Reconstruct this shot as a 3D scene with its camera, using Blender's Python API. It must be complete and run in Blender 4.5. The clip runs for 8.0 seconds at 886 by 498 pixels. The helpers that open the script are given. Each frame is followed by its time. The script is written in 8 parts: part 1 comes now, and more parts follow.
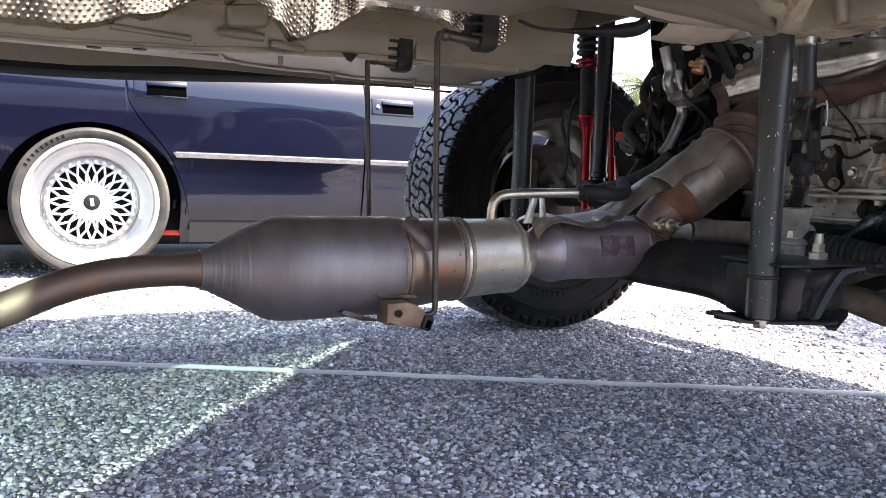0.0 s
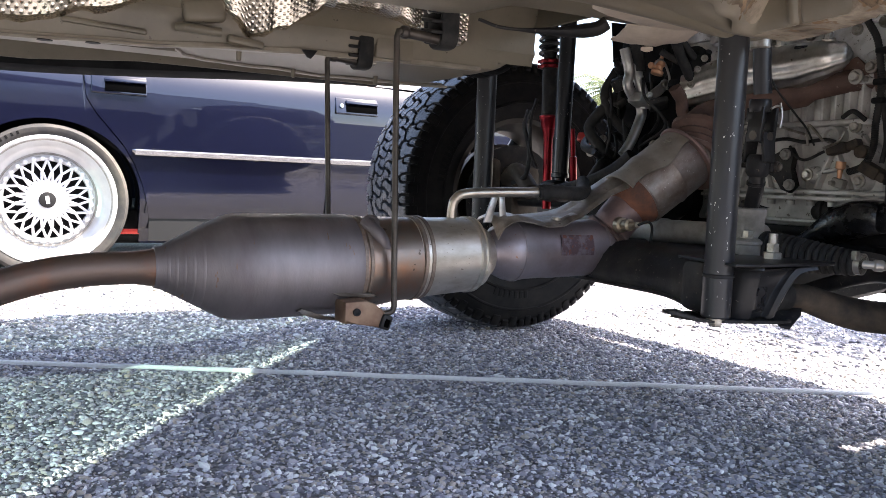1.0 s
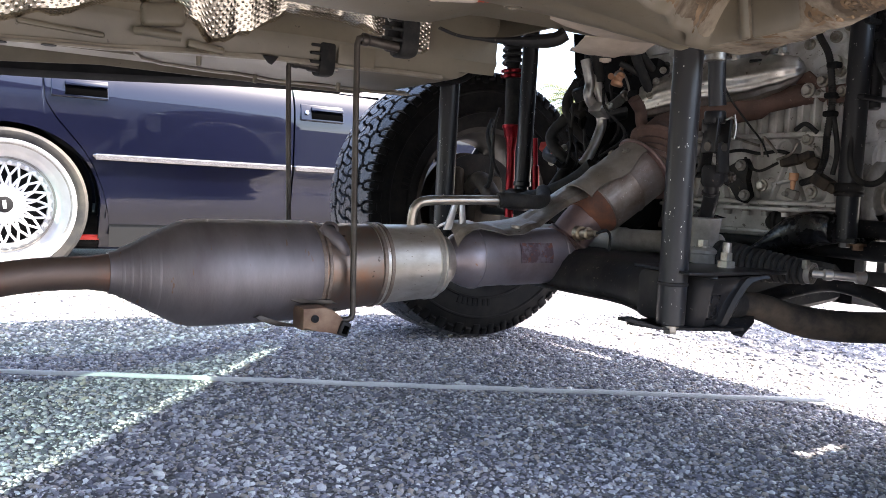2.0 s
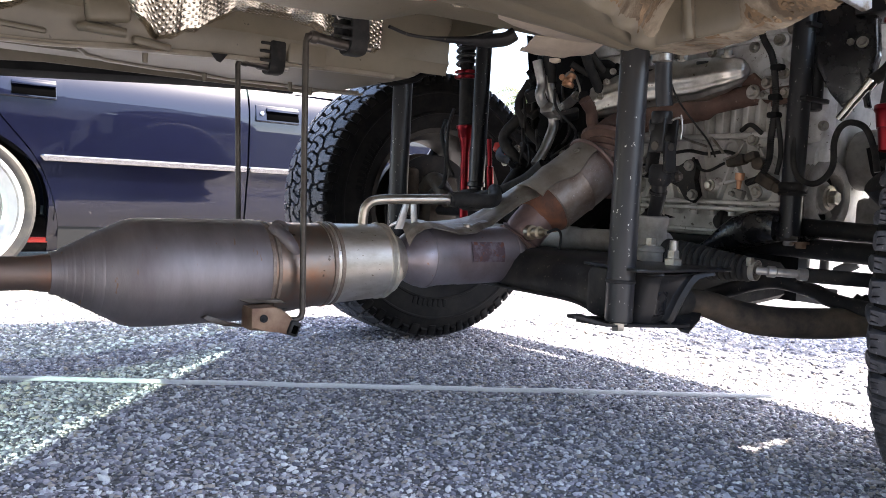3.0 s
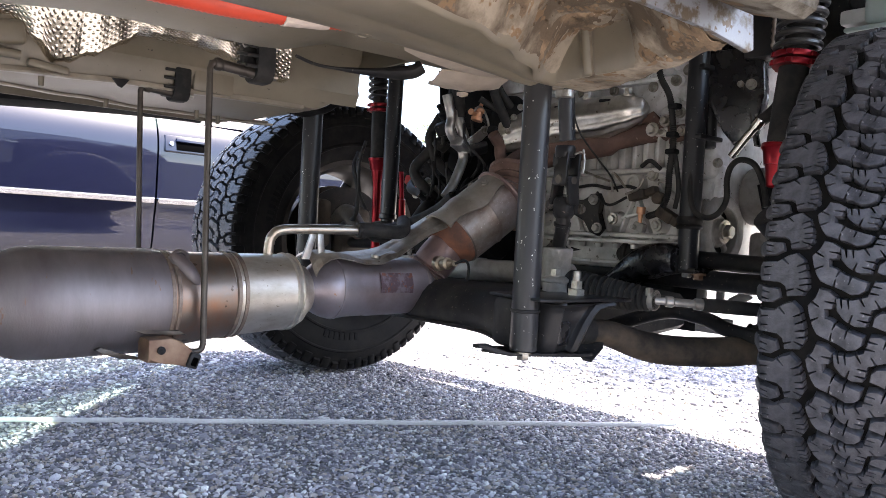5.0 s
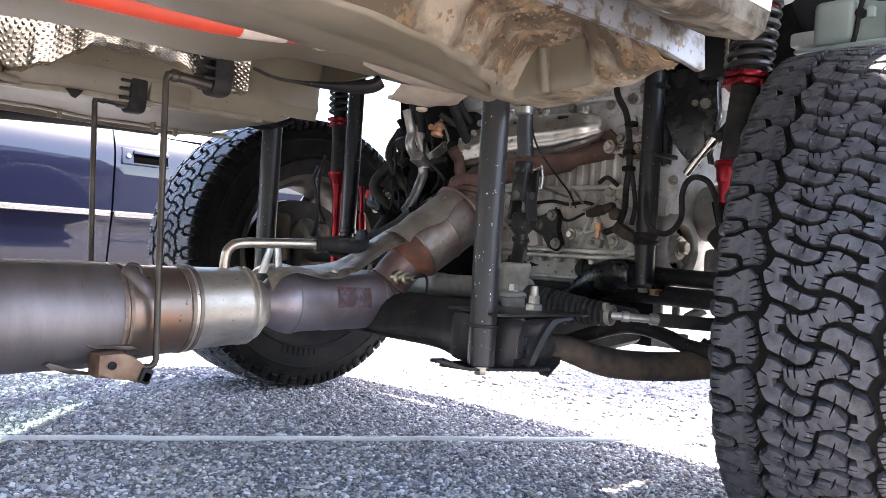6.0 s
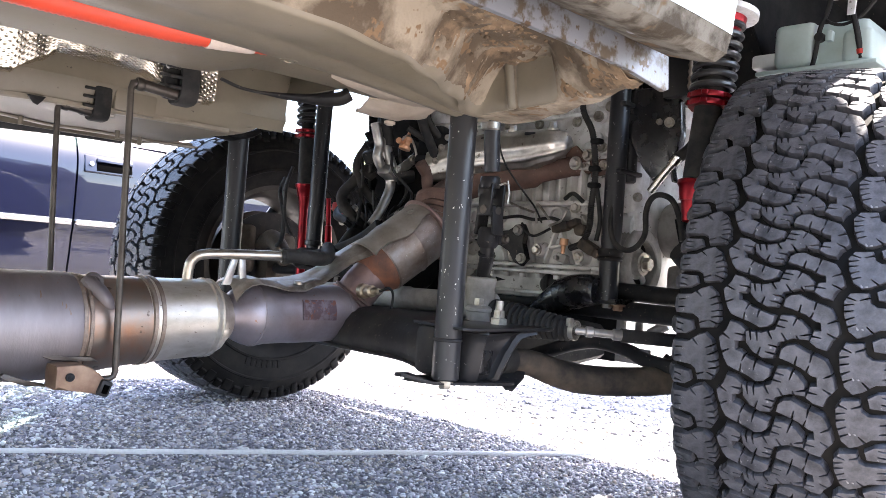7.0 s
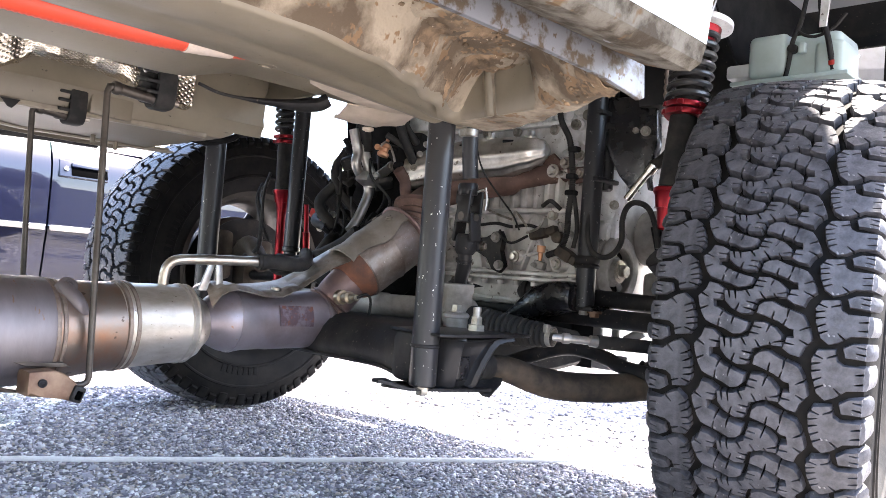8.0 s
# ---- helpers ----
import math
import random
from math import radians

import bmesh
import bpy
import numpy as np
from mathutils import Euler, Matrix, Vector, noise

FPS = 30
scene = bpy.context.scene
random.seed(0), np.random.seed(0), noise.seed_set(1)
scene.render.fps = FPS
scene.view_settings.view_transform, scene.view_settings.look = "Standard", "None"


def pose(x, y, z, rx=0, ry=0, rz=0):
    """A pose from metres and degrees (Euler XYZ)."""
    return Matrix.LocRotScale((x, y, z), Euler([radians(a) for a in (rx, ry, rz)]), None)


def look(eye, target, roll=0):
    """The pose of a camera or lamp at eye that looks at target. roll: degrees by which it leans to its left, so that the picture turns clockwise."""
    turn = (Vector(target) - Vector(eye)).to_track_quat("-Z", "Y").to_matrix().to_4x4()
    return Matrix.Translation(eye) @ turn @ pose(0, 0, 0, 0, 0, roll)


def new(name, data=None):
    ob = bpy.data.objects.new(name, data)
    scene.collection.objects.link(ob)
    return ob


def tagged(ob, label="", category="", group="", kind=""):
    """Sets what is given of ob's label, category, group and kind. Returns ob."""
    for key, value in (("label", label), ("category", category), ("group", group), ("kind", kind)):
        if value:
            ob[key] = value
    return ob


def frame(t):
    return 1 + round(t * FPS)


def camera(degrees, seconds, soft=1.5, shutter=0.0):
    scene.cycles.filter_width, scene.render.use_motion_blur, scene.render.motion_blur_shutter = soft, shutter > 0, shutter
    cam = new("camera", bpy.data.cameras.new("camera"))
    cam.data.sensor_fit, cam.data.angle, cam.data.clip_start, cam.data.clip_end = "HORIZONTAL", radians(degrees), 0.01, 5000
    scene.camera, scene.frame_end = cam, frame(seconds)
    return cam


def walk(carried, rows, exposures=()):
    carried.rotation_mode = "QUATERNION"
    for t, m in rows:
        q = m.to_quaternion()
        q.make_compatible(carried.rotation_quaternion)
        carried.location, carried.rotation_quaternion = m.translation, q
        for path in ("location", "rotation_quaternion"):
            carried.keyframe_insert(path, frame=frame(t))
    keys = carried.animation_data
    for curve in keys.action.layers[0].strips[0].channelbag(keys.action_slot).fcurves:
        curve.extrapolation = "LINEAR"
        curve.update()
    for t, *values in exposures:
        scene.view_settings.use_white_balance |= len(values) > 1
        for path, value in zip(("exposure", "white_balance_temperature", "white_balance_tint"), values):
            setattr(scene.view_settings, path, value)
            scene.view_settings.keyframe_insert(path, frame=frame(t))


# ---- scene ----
cam = camera(57.5, 8.0, soft=0.75)
PATH = [
    (0, (-0.013, 0.046, 0.421), (0.879, 1.828, 0.248), 1.9),
    (0.5, (-0.008, 0.045, 0.42), (0.92, 1.808, 0.249), 2.0),
    (1, (-0.003, 0.046, 0.418), (0.964, 1.788, 0.25), 2.3),
    (1.5, (0.0, 0.042, 0.418), (1.001, 1.767, 0.266), 2.6),
    (3, (0.016, 0.03, 0.412), (1.136, 1.681, 0.28), 2.8),
    (3.5, (0.019, 0.028, 0.41), (1.181, 1.652, 0.297), 2.5),
    (4, (0.022, 0.026, 0.41), (1.216, 1.628, 0.315), 2.4),
    (4.5, (0.025, 0.023, 0.408), (1.263, 1.592, 0.344), 2.9),
    (6, (0.033, 0.017, 0.405), (1.383, 1.493, 0.414), 3.5),
    (6.5, (0.033, 0.015, 0.405), (1.411, 1.465, 0.431), 3.9),
    (7, (0.033, 0.015, 0.406), (1.44, 1.436, 0.453), 4.2),
    (7.5, (0.033, 0.013, 0.406), (1.466, 1.407, 0.478), 4.4),
    (8, (0.032, 0.013, 0.404), (1.475, 1.396, 0.474), 4.4),
]
walk(cam, [(t, look(eye, target, roll)) for t, eye, target, roll in PATH], exposures=[(0, 2.80, 6800, 14), (3.5, 3.00, 6800, 14), (4.5, 3.13, 6800, 14), (6.5, 3.58, 6800, 14), (8, 3.82, 6800, 14)])


# ---- world, sun, exposure ----
SUN_TO = Vector((0.53, -0.31, 1.0)).normalized()
world = bpy.data.worlds.new("World")
scene.world = world
world.use_nodes = True
wn = world.node_tree.nodes
sky = wn.new("ShaderNodeTexSky")
sky.sky_type = "NISHITA"
sky.sun_disc = False
sky.sun_elevation = math.asin(SUN_TO.z)
sky.sun_rotation = math.atan2(SUN_TO.x, SUN_TO.y)
sky.altitude = 100
sky.dust_density = 2.0
world.node_tree.links.new(sky.outputs[0], wn["Background"].inputs[0])
wn["Background"].inputs[1].default_value = 0.15
sun = new("sun", bpy.data.lights.new("sun", "SUN"))
sun.data.energy = 5.0
sun.data.angle = radians(0.53)
sun.data.color = (1.0, 0.95, 0.88)
sun.matrix_world = look((0, 0, 6), Vector((0, 0, 6)) - SUN_TO)
# unseen lamp added for a greenish patch of reflected light under the car
glint = new("green_patch_lamp", bpy.data.lights.new("green_patch_lamp", "SPOT"))
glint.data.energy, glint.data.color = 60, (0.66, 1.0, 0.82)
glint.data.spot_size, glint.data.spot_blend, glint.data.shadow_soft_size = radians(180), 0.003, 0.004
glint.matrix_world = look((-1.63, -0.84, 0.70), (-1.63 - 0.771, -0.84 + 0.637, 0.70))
# second unseen lamp added for the narrow bright streak along that patch's edge
streak = new("streak_lamp", bpy.data.lights.new("streak_lamp", "AREA"))
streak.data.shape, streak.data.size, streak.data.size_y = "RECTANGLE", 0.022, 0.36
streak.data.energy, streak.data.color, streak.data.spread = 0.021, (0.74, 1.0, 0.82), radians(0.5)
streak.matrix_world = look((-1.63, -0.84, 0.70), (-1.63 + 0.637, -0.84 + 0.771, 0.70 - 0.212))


# ---- materials ----
def mat(name, colour, rough=0.5, metal=0.0, second=None, scale=20.0, mix=(0.4, 0.65), speck=None, speck_scale=200.0,
        speck_at=0.7, bump=0.0, bump_scale=120.0, coat=0.0, rough2=None, stretch=(1, 1, 1), spec=0.5):
    """A principled material with a large-scale stain colour, fine specks and relief, at real size."""
    m = bpy.data.materials.new(name)
    m.use_nodes = True
    nt, b = m.node_tree, m.node_tree.nodes["Principled BSDF"]
    link = nt.links.new
    b.inputs["Roughness"].default_value = rough
    b.inputs["Metallic"].default_value = metal
    b.inputs["Coat Weight"].default_value = coat
    b.inputs["Coat Roughness"].default_value = 0.06
    b.inputs["Coat IOR"].default_value = 1.37
    b.inputs["Specular IOR Level"].default_value = spec
    b.inputs["Base Color"].default_value = (*colour, 1)
    tc = nt.nodes.new("ShaderNodeTexCoord")
    mp = nt.nodes.new("ShaderNodeMapping")
    mp.inputs["Scale"].default_value = stretch
    link(tc.outputs["Object"], mp.inputs[0])

    def noise_tex(s, detail=7):
        n = nt.nodes.new("ShaderNodeTexNoise")
        n.inputs["Scale"].default_value = s
        n.inputs["Detail"].default_value = detail
        n.inputs["Roughness"].default_value = 0.62
        link(mp.outputs[0], n.inputs["Vector"])
        return n

    def ramp(src, lo, hi):
        r = nt.nodes.new("ShaderNodeMapRange")
        r.inputs["From Min"].default_value, r.inputs["From Max"].default_value = lo, hi
        link(src, r.inputs["Value"])
        return r.outputs[0]

    colour_out = None
    if second:
        mx = nt.nodes.new("ShaderNodeMix")
        mx.data_type = "RGBA"
        f = ramp(noise_tex(scale).outputs["Fac"], *mix)
        link(f, mx.inputs["Factor"])
        mx.inputs["A"].default_value, mx.inputs["B"].default_value = (*colour, 1), (*second, 1)
        colour_out = mx.outputs["Result"]
        if rough2 is not None:
            rr = nt.nodes.new("ShaderNodeMapRange")
            rr.inputs["To Min"].default_value, rr.inputs["To Max"].default_value = rough, rough2
            link(f, rr.inputs["Value"])
            link(rr.outputs[0], b.inputs["Roughness"])
    if speck:
        mx = nt.nodes.new("ShaderNodeMix")
        mx.data_type = "RGBA"
        link(ramp(noise_tex(speck_scale, 3).outputs["Fac"], speck_at, speck_at + 0.04), mx.inputs["Factor"])
        mx.inputs["A"].default_value, mx.inputs["B"].default_value = (*colour, 1), (*speck, 1)
        if colour_out:
            link(colour_out, mx.inputs["A"])
        colour_out = mx.outputs["Result"]
    if colour_out:
        link(colour_out, b.inputs["Base Color"])
    if bump:
        bp = nt.nodes.new("ShaderNodeBump")
        bp.inputs["Strength"].default_value = bump
        bp.inputs["Distance"].default_value = 0.002
        link(noise_tex(bump_scale).outputs["Fac"], bp.inputs["Height"])
        link(bp.outputs[0], b.inputs["Normal"])
    return m


# the bed's dark tone paints in the shade between the stones
M_ground = mat("gravel bed", (0.055, 0.052, 0.055), 0.95, second=(0.27, 0.258, 0.25), scale=110, bump=1.0, bump_scale=200)
M_under = mat("undercoat", (0.142, 0.121, 0.087), 0.34, second=(0.240, 0.205, 0.153), scale=5, mix=(0.34, 0.68), speck=(0.08, 0.066, 0.05), speck_scale=120, speck_at=0.69, rough2=0.48, bump=0.12, bump_scale=60)
M_dirt = mat("dirty undercoat", (0.330, 0.280, 0.215), 0.85, second=(0.105, 0.080, 0.056), scale=13, mix=(0.40, 0.58), speck=(0.20, 0.130, 0.076), speck_scale=38, speck_at=0.58, bump=1.0, bump_scale=120, spec=0.2)
M_mud = mat("dried mud", (0.115, 0.086, 0.060), 0.95, second=(0.275, 0.192, 0.122), scale=30, mix=(0.42, 0.62), speck=(0.42, 0.35, 0.27), speck_scale=150, speck_at=0.65, bump=1.0, bump_scale=160, spec=0.15)
M_silver = mat("silver paint", (0.62, 0.63, 0.65), 0.35, metal=0.35, second=(0.50, 0.50, 0.50), scale=22, mix=(0.5, 0.75), coat=0.3, bump=0.1, bump_scale=60)
M_sill = mat("mud-sprayed sill", (0.046, 0.037, 0.027), 0.8, second=(0.135, 0.124, 0.105), scale=38, mix=(0.40, 0.60), speck=(0.10, 0.066, 0.038), speck_scale=24, speck_at=0.57, bump=0.6, bump_scale=110, spec=0.15)
M_flange = mat("weld flange", (0.190, 0.198, 0.218), 0.45, metal=0.4, second=(0.085, 0.064, 0.043), scale=40, mix=(0.49, 0.58), speck=(0.09, 0.058, 0.032), speck_scale=60, speck_at=0.60, bump=0.35, bump_scale=90, spec=0.3)
M_exh = mat("heat-darkened steel", (0.285, 0.258, 0.262), 0.58, metal=1.0, second=(0.205, 0.176, 0.175), scale=7, mix=(0.32, 0.70), speck=(0.26, 0.17, 0.125), speck_scale=45, speck_at=0.67, rough2=0.70, stretch=(2.4, 0.8, 0.8), bump=0.14, bump_scale=90)
M_exh_blue = mat("heat-blued steel", (0.300, 0.270, 0.290), 0.44, metal=0.75, second=(0.215, 0.172, 0.178), scale=12, mix=(0.40, 0.66), speck=(0.26, 0.15, 0.11), speck_scale=110, speck_at=0.69, bump=0.15)
M_label = mat("scorched label", (0.205, 0.170, 0.195), 0.5, metal=0.6, second=(0.120, 0.078, 0.086), scale=60, mix=(0.44, 0.56), speck=(0.20, 0.085, 0.062), speck_scale=90, speck_at=0.58, bump=0.2)
M_exh_pipe = mat("rust-brown pipe", (0.21, 0.155, 0.13), 0.62, metal=1.0, second=(0.32, 0.15, 0.095), scale=9, mix=(0.5, 0.7), bump=0.1)
M_exh_warm = mat("straw-tinted steel", (0.225, 0.185, 0.155), 0.42, metal=0.9, second=(0.275, 0.150, 0.095), scale=14, mix=(0.42, 0.66), speck=(0.09, 0.065, 0.05), speck_scale=60, speck_at=0.65, bump=0.15)
M_stainless = mat("stainless shell", (0.62, 0.58, 0.52), 0.36, metal=0.9, second=(0.46, 0.41, 0.34), scale=20, speck=(0.20, 0.16, 0.12), speck_scale=110, speck_at=0.67, rough2=0.48, stretch=(1, 2, 2), bump=0.12)
M_bright = mat("bright plated pipe", (0.80, 0.77, 0.70), 0.22, metal=1.0, second=(0.60, 0.57, 0.50), scale=60)
M_bead = mat("weld bead", (0.26, 0.205, 0.165), 0.55, metal=0.7, second=(0.16, 0.12, 0.10), scale=60, bump=0.5, bump_scale=220)
M_rust = mat("rusty steel", (0.22, 0.085, 0.045), 0.85, second=(0.11, 0.055, 0.04), scale=40, bump=0.4)
M_brown = mat("brown cast manifold", (0.088, 0.050, 0.039), 0.75, second=(0.150, 0.086, 0.066), scale=25, speck=(0.20, 0.15, 0.12), speck_scale=120, speck_at=0.66, bump=0.5, bump_scale=160)
M_bracket = mat("bronze-brown bracket", (0.24, 0.155, 0.10), 0.55, metal=0.5, second=(0.15, 0.085, 0.055), scale=35, bump=0.2)
M_shell = mat("dull dented heat shell", (0.33, 0.298, 0.260), 0.55, metal=0.45, second=(0.21, 0.18, 0.152), scale=20, mix=(0.36, 0.64), speck=(0.15, 0.12, 0.095), speck_scale=90, speck_at=0.68, bump=0.35, bump_scale=60)
M_upper = mat("scratched dull can", (0.38, 0.335, 0.305), 0.46, metal=0.75, second=(0.24, 0.18, 0.15), scale=24, mix=(0.40, 0.66), speck=(0.50, 0.46, 0.42), speck_scale=160, speck_at=0.66, stretch=(1, 2.5, 1), bump=0.3, bump_scale=110)
M_cream = mat("pale floor lip", (0.34, 0.30, 0.24), 0.45, second=(0.24, 0.205, 0.16), scale=20, bump=0.2)
M_elbow = mat("rust-stained elbow", (0.25, 0.165, 0.145), 0.5, metal=0.55, second=(0.165, 0.115, 0.115), scale=30, bump=0.4)
M_guard = mat("thin bare steel", (0.46, 0.42, 0.375), 0.38, metal=0.75, second=(0.24, 0.205, 0.17), scale=26, mix=(0.36, 0.64), speck=(0.15, 0.11, 0.08), speck_scale=90, speck_at=0.68, bump=0.3, bump_scale=60)
M_polish = mat("polished shield", (0.66, 0.635, 0.59), 0.34, metal=1.0, second=(0.36, 0.32, 0.28), scale=26, rough2=0.50, mix=(0.42, 0.70), speck=(0.22, 0.18, 0.15), speck_scale=90, speck_at=0.67, bump=0.12)
M_cast = mat("cast aluminium", (0.72, 0.705, 0.675), 0.42, metal=0.3, second=(0.40, 0.385, 0.355), scale=16, mix=(0.36, 0.68), speck=(0.17, 0.155, 0.135), speck_scale=90, speck_at=0.65, rough2=0.6, bump=0.4, bump_scale=150)
M_rack = mat("dusty grey casting", (0.34, 0.325, 0.30), 0.55, metal=0.2, second=(0.20, 0.188, 0.17), scale=25, bump=0.4, bump_scale=240)
# paler than M_cast, painting in the skylight on the front cover
M_cast_l = mat("cast aluminium lightened for skylight", (0.82, 0.825, 0.83), 0.40, metal=0.2, second=(0.55, 0.54, 0.52), scale=30, speck=(0.18, 0.165, 0.15), speck_scale=130, speck_at=0.66, bump=0.3, bump_scale=200)
M_black = mat("black powder coat", (0.013, 0.013, 0.0145), 0.33, second=(0.024, 0.0235, 0.023), scale=18, speck=(0.40, 0.37, 0.33), speck_scale=190, speck_at=0.735, bump=0.1, bump_scale=300, spec=0.25)
M_tube = mat("satin black tube", (0.016, 0.0168, 0.0205), 0.34, second=(0.025, 0.0248, 0.0255), scale=12, speck=(0.7, 0.68, 0.64), speck_scale=260, speck_at=0.685, stretch=(1, 1, 0.5), spec=0.4)
M_frame = mat("dusty black steel", (0.018, 0.0178, 0.019), 0.5, second=(0.05, 0.046, 0.041), scale=15, mix=(0.45, 0.75), speck=(0.10, 0.085, 0.07), speck_scale=140, speck_at=0.66, bump=0.2, bump_scale=140, spec=0.15)
M_gloss = mat("glossy black paint", (0.010, 0.010, 0.012), 0.2, second=(0.022, 0.021, 0.021), scale=30, mix=(0.45, 0.7), rough2=0.42, speck=(0.30, 0.27, 0.23), speck_scale=170, speck_at=0.72, bump=0.15, bump_scale=120, spec=0.5)
M_dusty = mat("brown-dusted arm", (0.034, 0.030, 0.027), 0.6, second=(0.115, 0.088, 0.064), scale=20, mix=(0.40, 0.66), bump=0.3, bump_scale=150, spec=0.2)
M_plastic = mat("black plastic", (0.011, 0.011, 0.012), 0.7, second=(0.020, 0.0195, 0.019), scale=24, bump=0.15, bump_scale=200, spec=0.08)
M_rubber = mat("black rubber", (0.020, 0.020, 0.0205), 0.6, second=(0.042, 0.040, 0.037), scale=40, bump=0.2, bump_scale=200, spec=0.15)
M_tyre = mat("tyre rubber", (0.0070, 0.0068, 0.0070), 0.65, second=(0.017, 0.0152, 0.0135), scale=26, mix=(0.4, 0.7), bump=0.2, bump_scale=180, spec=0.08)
M_wall_rubber = mat("dusty tyre wall", (0.035, 0.034, 0.034), 0.65, second=(0.085, 0.076, 0.064), scale=9, mix=(0.4, 0.7), bump=0.2, bump_scale=180, spec=0.2)
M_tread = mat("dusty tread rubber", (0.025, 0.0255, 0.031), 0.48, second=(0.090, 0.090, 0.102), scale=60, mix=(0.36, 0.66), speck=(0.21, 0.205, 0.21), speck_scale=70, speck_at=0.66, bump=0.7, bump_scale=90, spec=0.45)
M_shoulder = mat("darker shoulder rubber", (0.024, 0.0245, 0.029), 0.50, second=(0.082, 0.082, 0.092), scale=60, mix=(0.36, 0.66), speck=(0.20, 0.195, 0.20), speck_scale=70, speck_at=0.67, bump=0.7, bump_scale=90, spec=0.42)
M_letter = mat("raised tyre letters", (0.0055, 0.0055, 0.0055), 0.65, spec=0.1)
M_red = mat("red anodised aluminium", (0.28, 0.009, 0.017), 0.3, metal=0.65, second=(0.17, 0.006, 0.011), scale=30)
M_spring = mat("dark coil spring", (0.02, 0.02, 0.021), 0.3, metal=0.0, second=(0.04, 0.038, 0.036), scale=60)
M_tank = mat("pale green washer tank", (0.50, 0.60, 0.58), 0.42, second=(0.42, 0.50, 0.47), scale=14, spec=0.4)
M_white = mat("white plastic", (0.72, 0.73, 0.72), 0.45, second=(0.6, 0.6, 0.58), scale=30)
M_orange = mat("orange-red conduit", (0.72, 0.075, 0.035), 0.45, second=(0.60, 0.07, 0.035), scale=20)
M_tape = mat("cream tape", (0.66, 0.56, 0.48), 0.6, second=(0.55, 0.46, 0.40), scale=40, bump=0.2)
M_plate = mat("pale primer plate", (0.56, 0.47, 0.38), 0.5, second=(0.44, 0.36, 0.28), scale=25, mix=(0.45, 0.7), bump=0.1)
M_zinc = mat("zinc bolt", (0.46, 0.44, 0.40), 0.4, metal=0.85, second=(0.26, 0.23, 0.19), scale=60)
M_brass = mat("brassy fitting", (0.46, 0.39, 0.28), 0.4, metal=0.8, second=(0.24, 0.185, 0.13), scale=60)
M_copper = mat("coppery clip", (0.62, 0.34, 0.20), 0.45, metal=0.6)
M_rod = mat("dark steel rod", (0.085, 0.074, 0.064), 0.45, metal=0.6, second=(0.045, 0.036, 0.030), scale=30, bump=0.15)
M_steelpipe = mat("steel pipe", (0.46, 0.43, 0.38), 0.3, metal=0.9, second=(0.26, 0.21, 0.165), scale=26, mix=(0.4, 0.7), bump=0.1)
M_hose_al = mat("aluminium pipe", (0.50, 0.49, 0.46), 0.36, metal=0.85, second=(0.32, 0.30, 0.28), scale=30)
M_string = mat("white cord", (0.93, 0.93, 0.93), 0.9, second=(0.84, 0.84, 0.84), scale=160, bump=0.8, bump_scale=700)
M_blue = mat("dark blue car paint", (0.0021, 0.0029, 0.0112), 0.35, metal=0.0, second=(0.0026, 0.0034, 0.0130), scale=3, coat=1.0, spec=0.12)
M_blue.node_tree.nodes["Principled BSDF"].inputs["Coat IOR"].default_value = 1.5
M_blue.node_tree.nodes["Principled BSDF"].inputs["Coat Roughness"].default_value = 0.02
M_chrome = mat("chrome", (0.30, 0.30, 0.31), 0.16, metal=1.0)
M_wheel_white = mat("white wheel paint", (0.72, 0.72, 0.73), 0.3, second=(0.64, 0.64, 0.66), scale=12, coat=0.4)
M_lip = mat("polished wheel lip", (0.60, 0.60, 0.60), 0.3, metal=0.35, second=(0.52, 0.52, 0.52), scale=14)
# near-black that paints in the shade of deep openings
M_cavity_shade = mat("painted cavity shade", (0.0012, 0.0012, 0.0013), 1.0, spec=0.0)
# black of caps and liners; also the painted shade of holes and gaps
M_dark = mat("black for caps and recess shade", (0.012, 0.012, 0.013), 0.7, spec=0.22)
M_rim = mat("dark grey alloy", (0.009, 0.009, 0.010), 0.4, metal=0.2, second=(0.016, 0.015, 0.0145), scale=20)
M_rim_in = mat("brake-dusted rim barrel", (0.035, 0.030, 0.024), 0.5, metal=0.5, second=(0.02, 0.017, 0.014), scale=15)
M_disc = mat("brake disc", (0.055, 0.046, 0.038), 0.5, metal=0.6, second=(0.045, 0.028, 0.018), scale=30)
M_knuckle = mat("weathered knuckle", (0.075, 0.060, 0.045), 0.65, metal=0.4, second=(0.042, 0.030, 0.021), scale=35, bump=0.4)
M_block = mat("unseen plain wall", (0.24, 0.225, 0.20), 0.9, second=(0.17, 0.16, 0.14), scale=3, bump=0.4)
M_redlamp = mat("red plastic", (0.5, 0.03, 0.02), 0.35)
M_bark = mat("bark", (0.20, 0.16, 0.11), 0.9, second=(0.12, 0.09, 0.065), scale=30, bump=0.6)
M_foliage = mat("broad leaf", (0.06, 0.095, 0.03), 0.55, second=(0.09, 0.12, 0.04), scale=8)
M_leaf = mat("palm leaf", (0.09, 0.12, 0.035), 0.55, second=(0.13, 0.14, 0.05), scale=6)


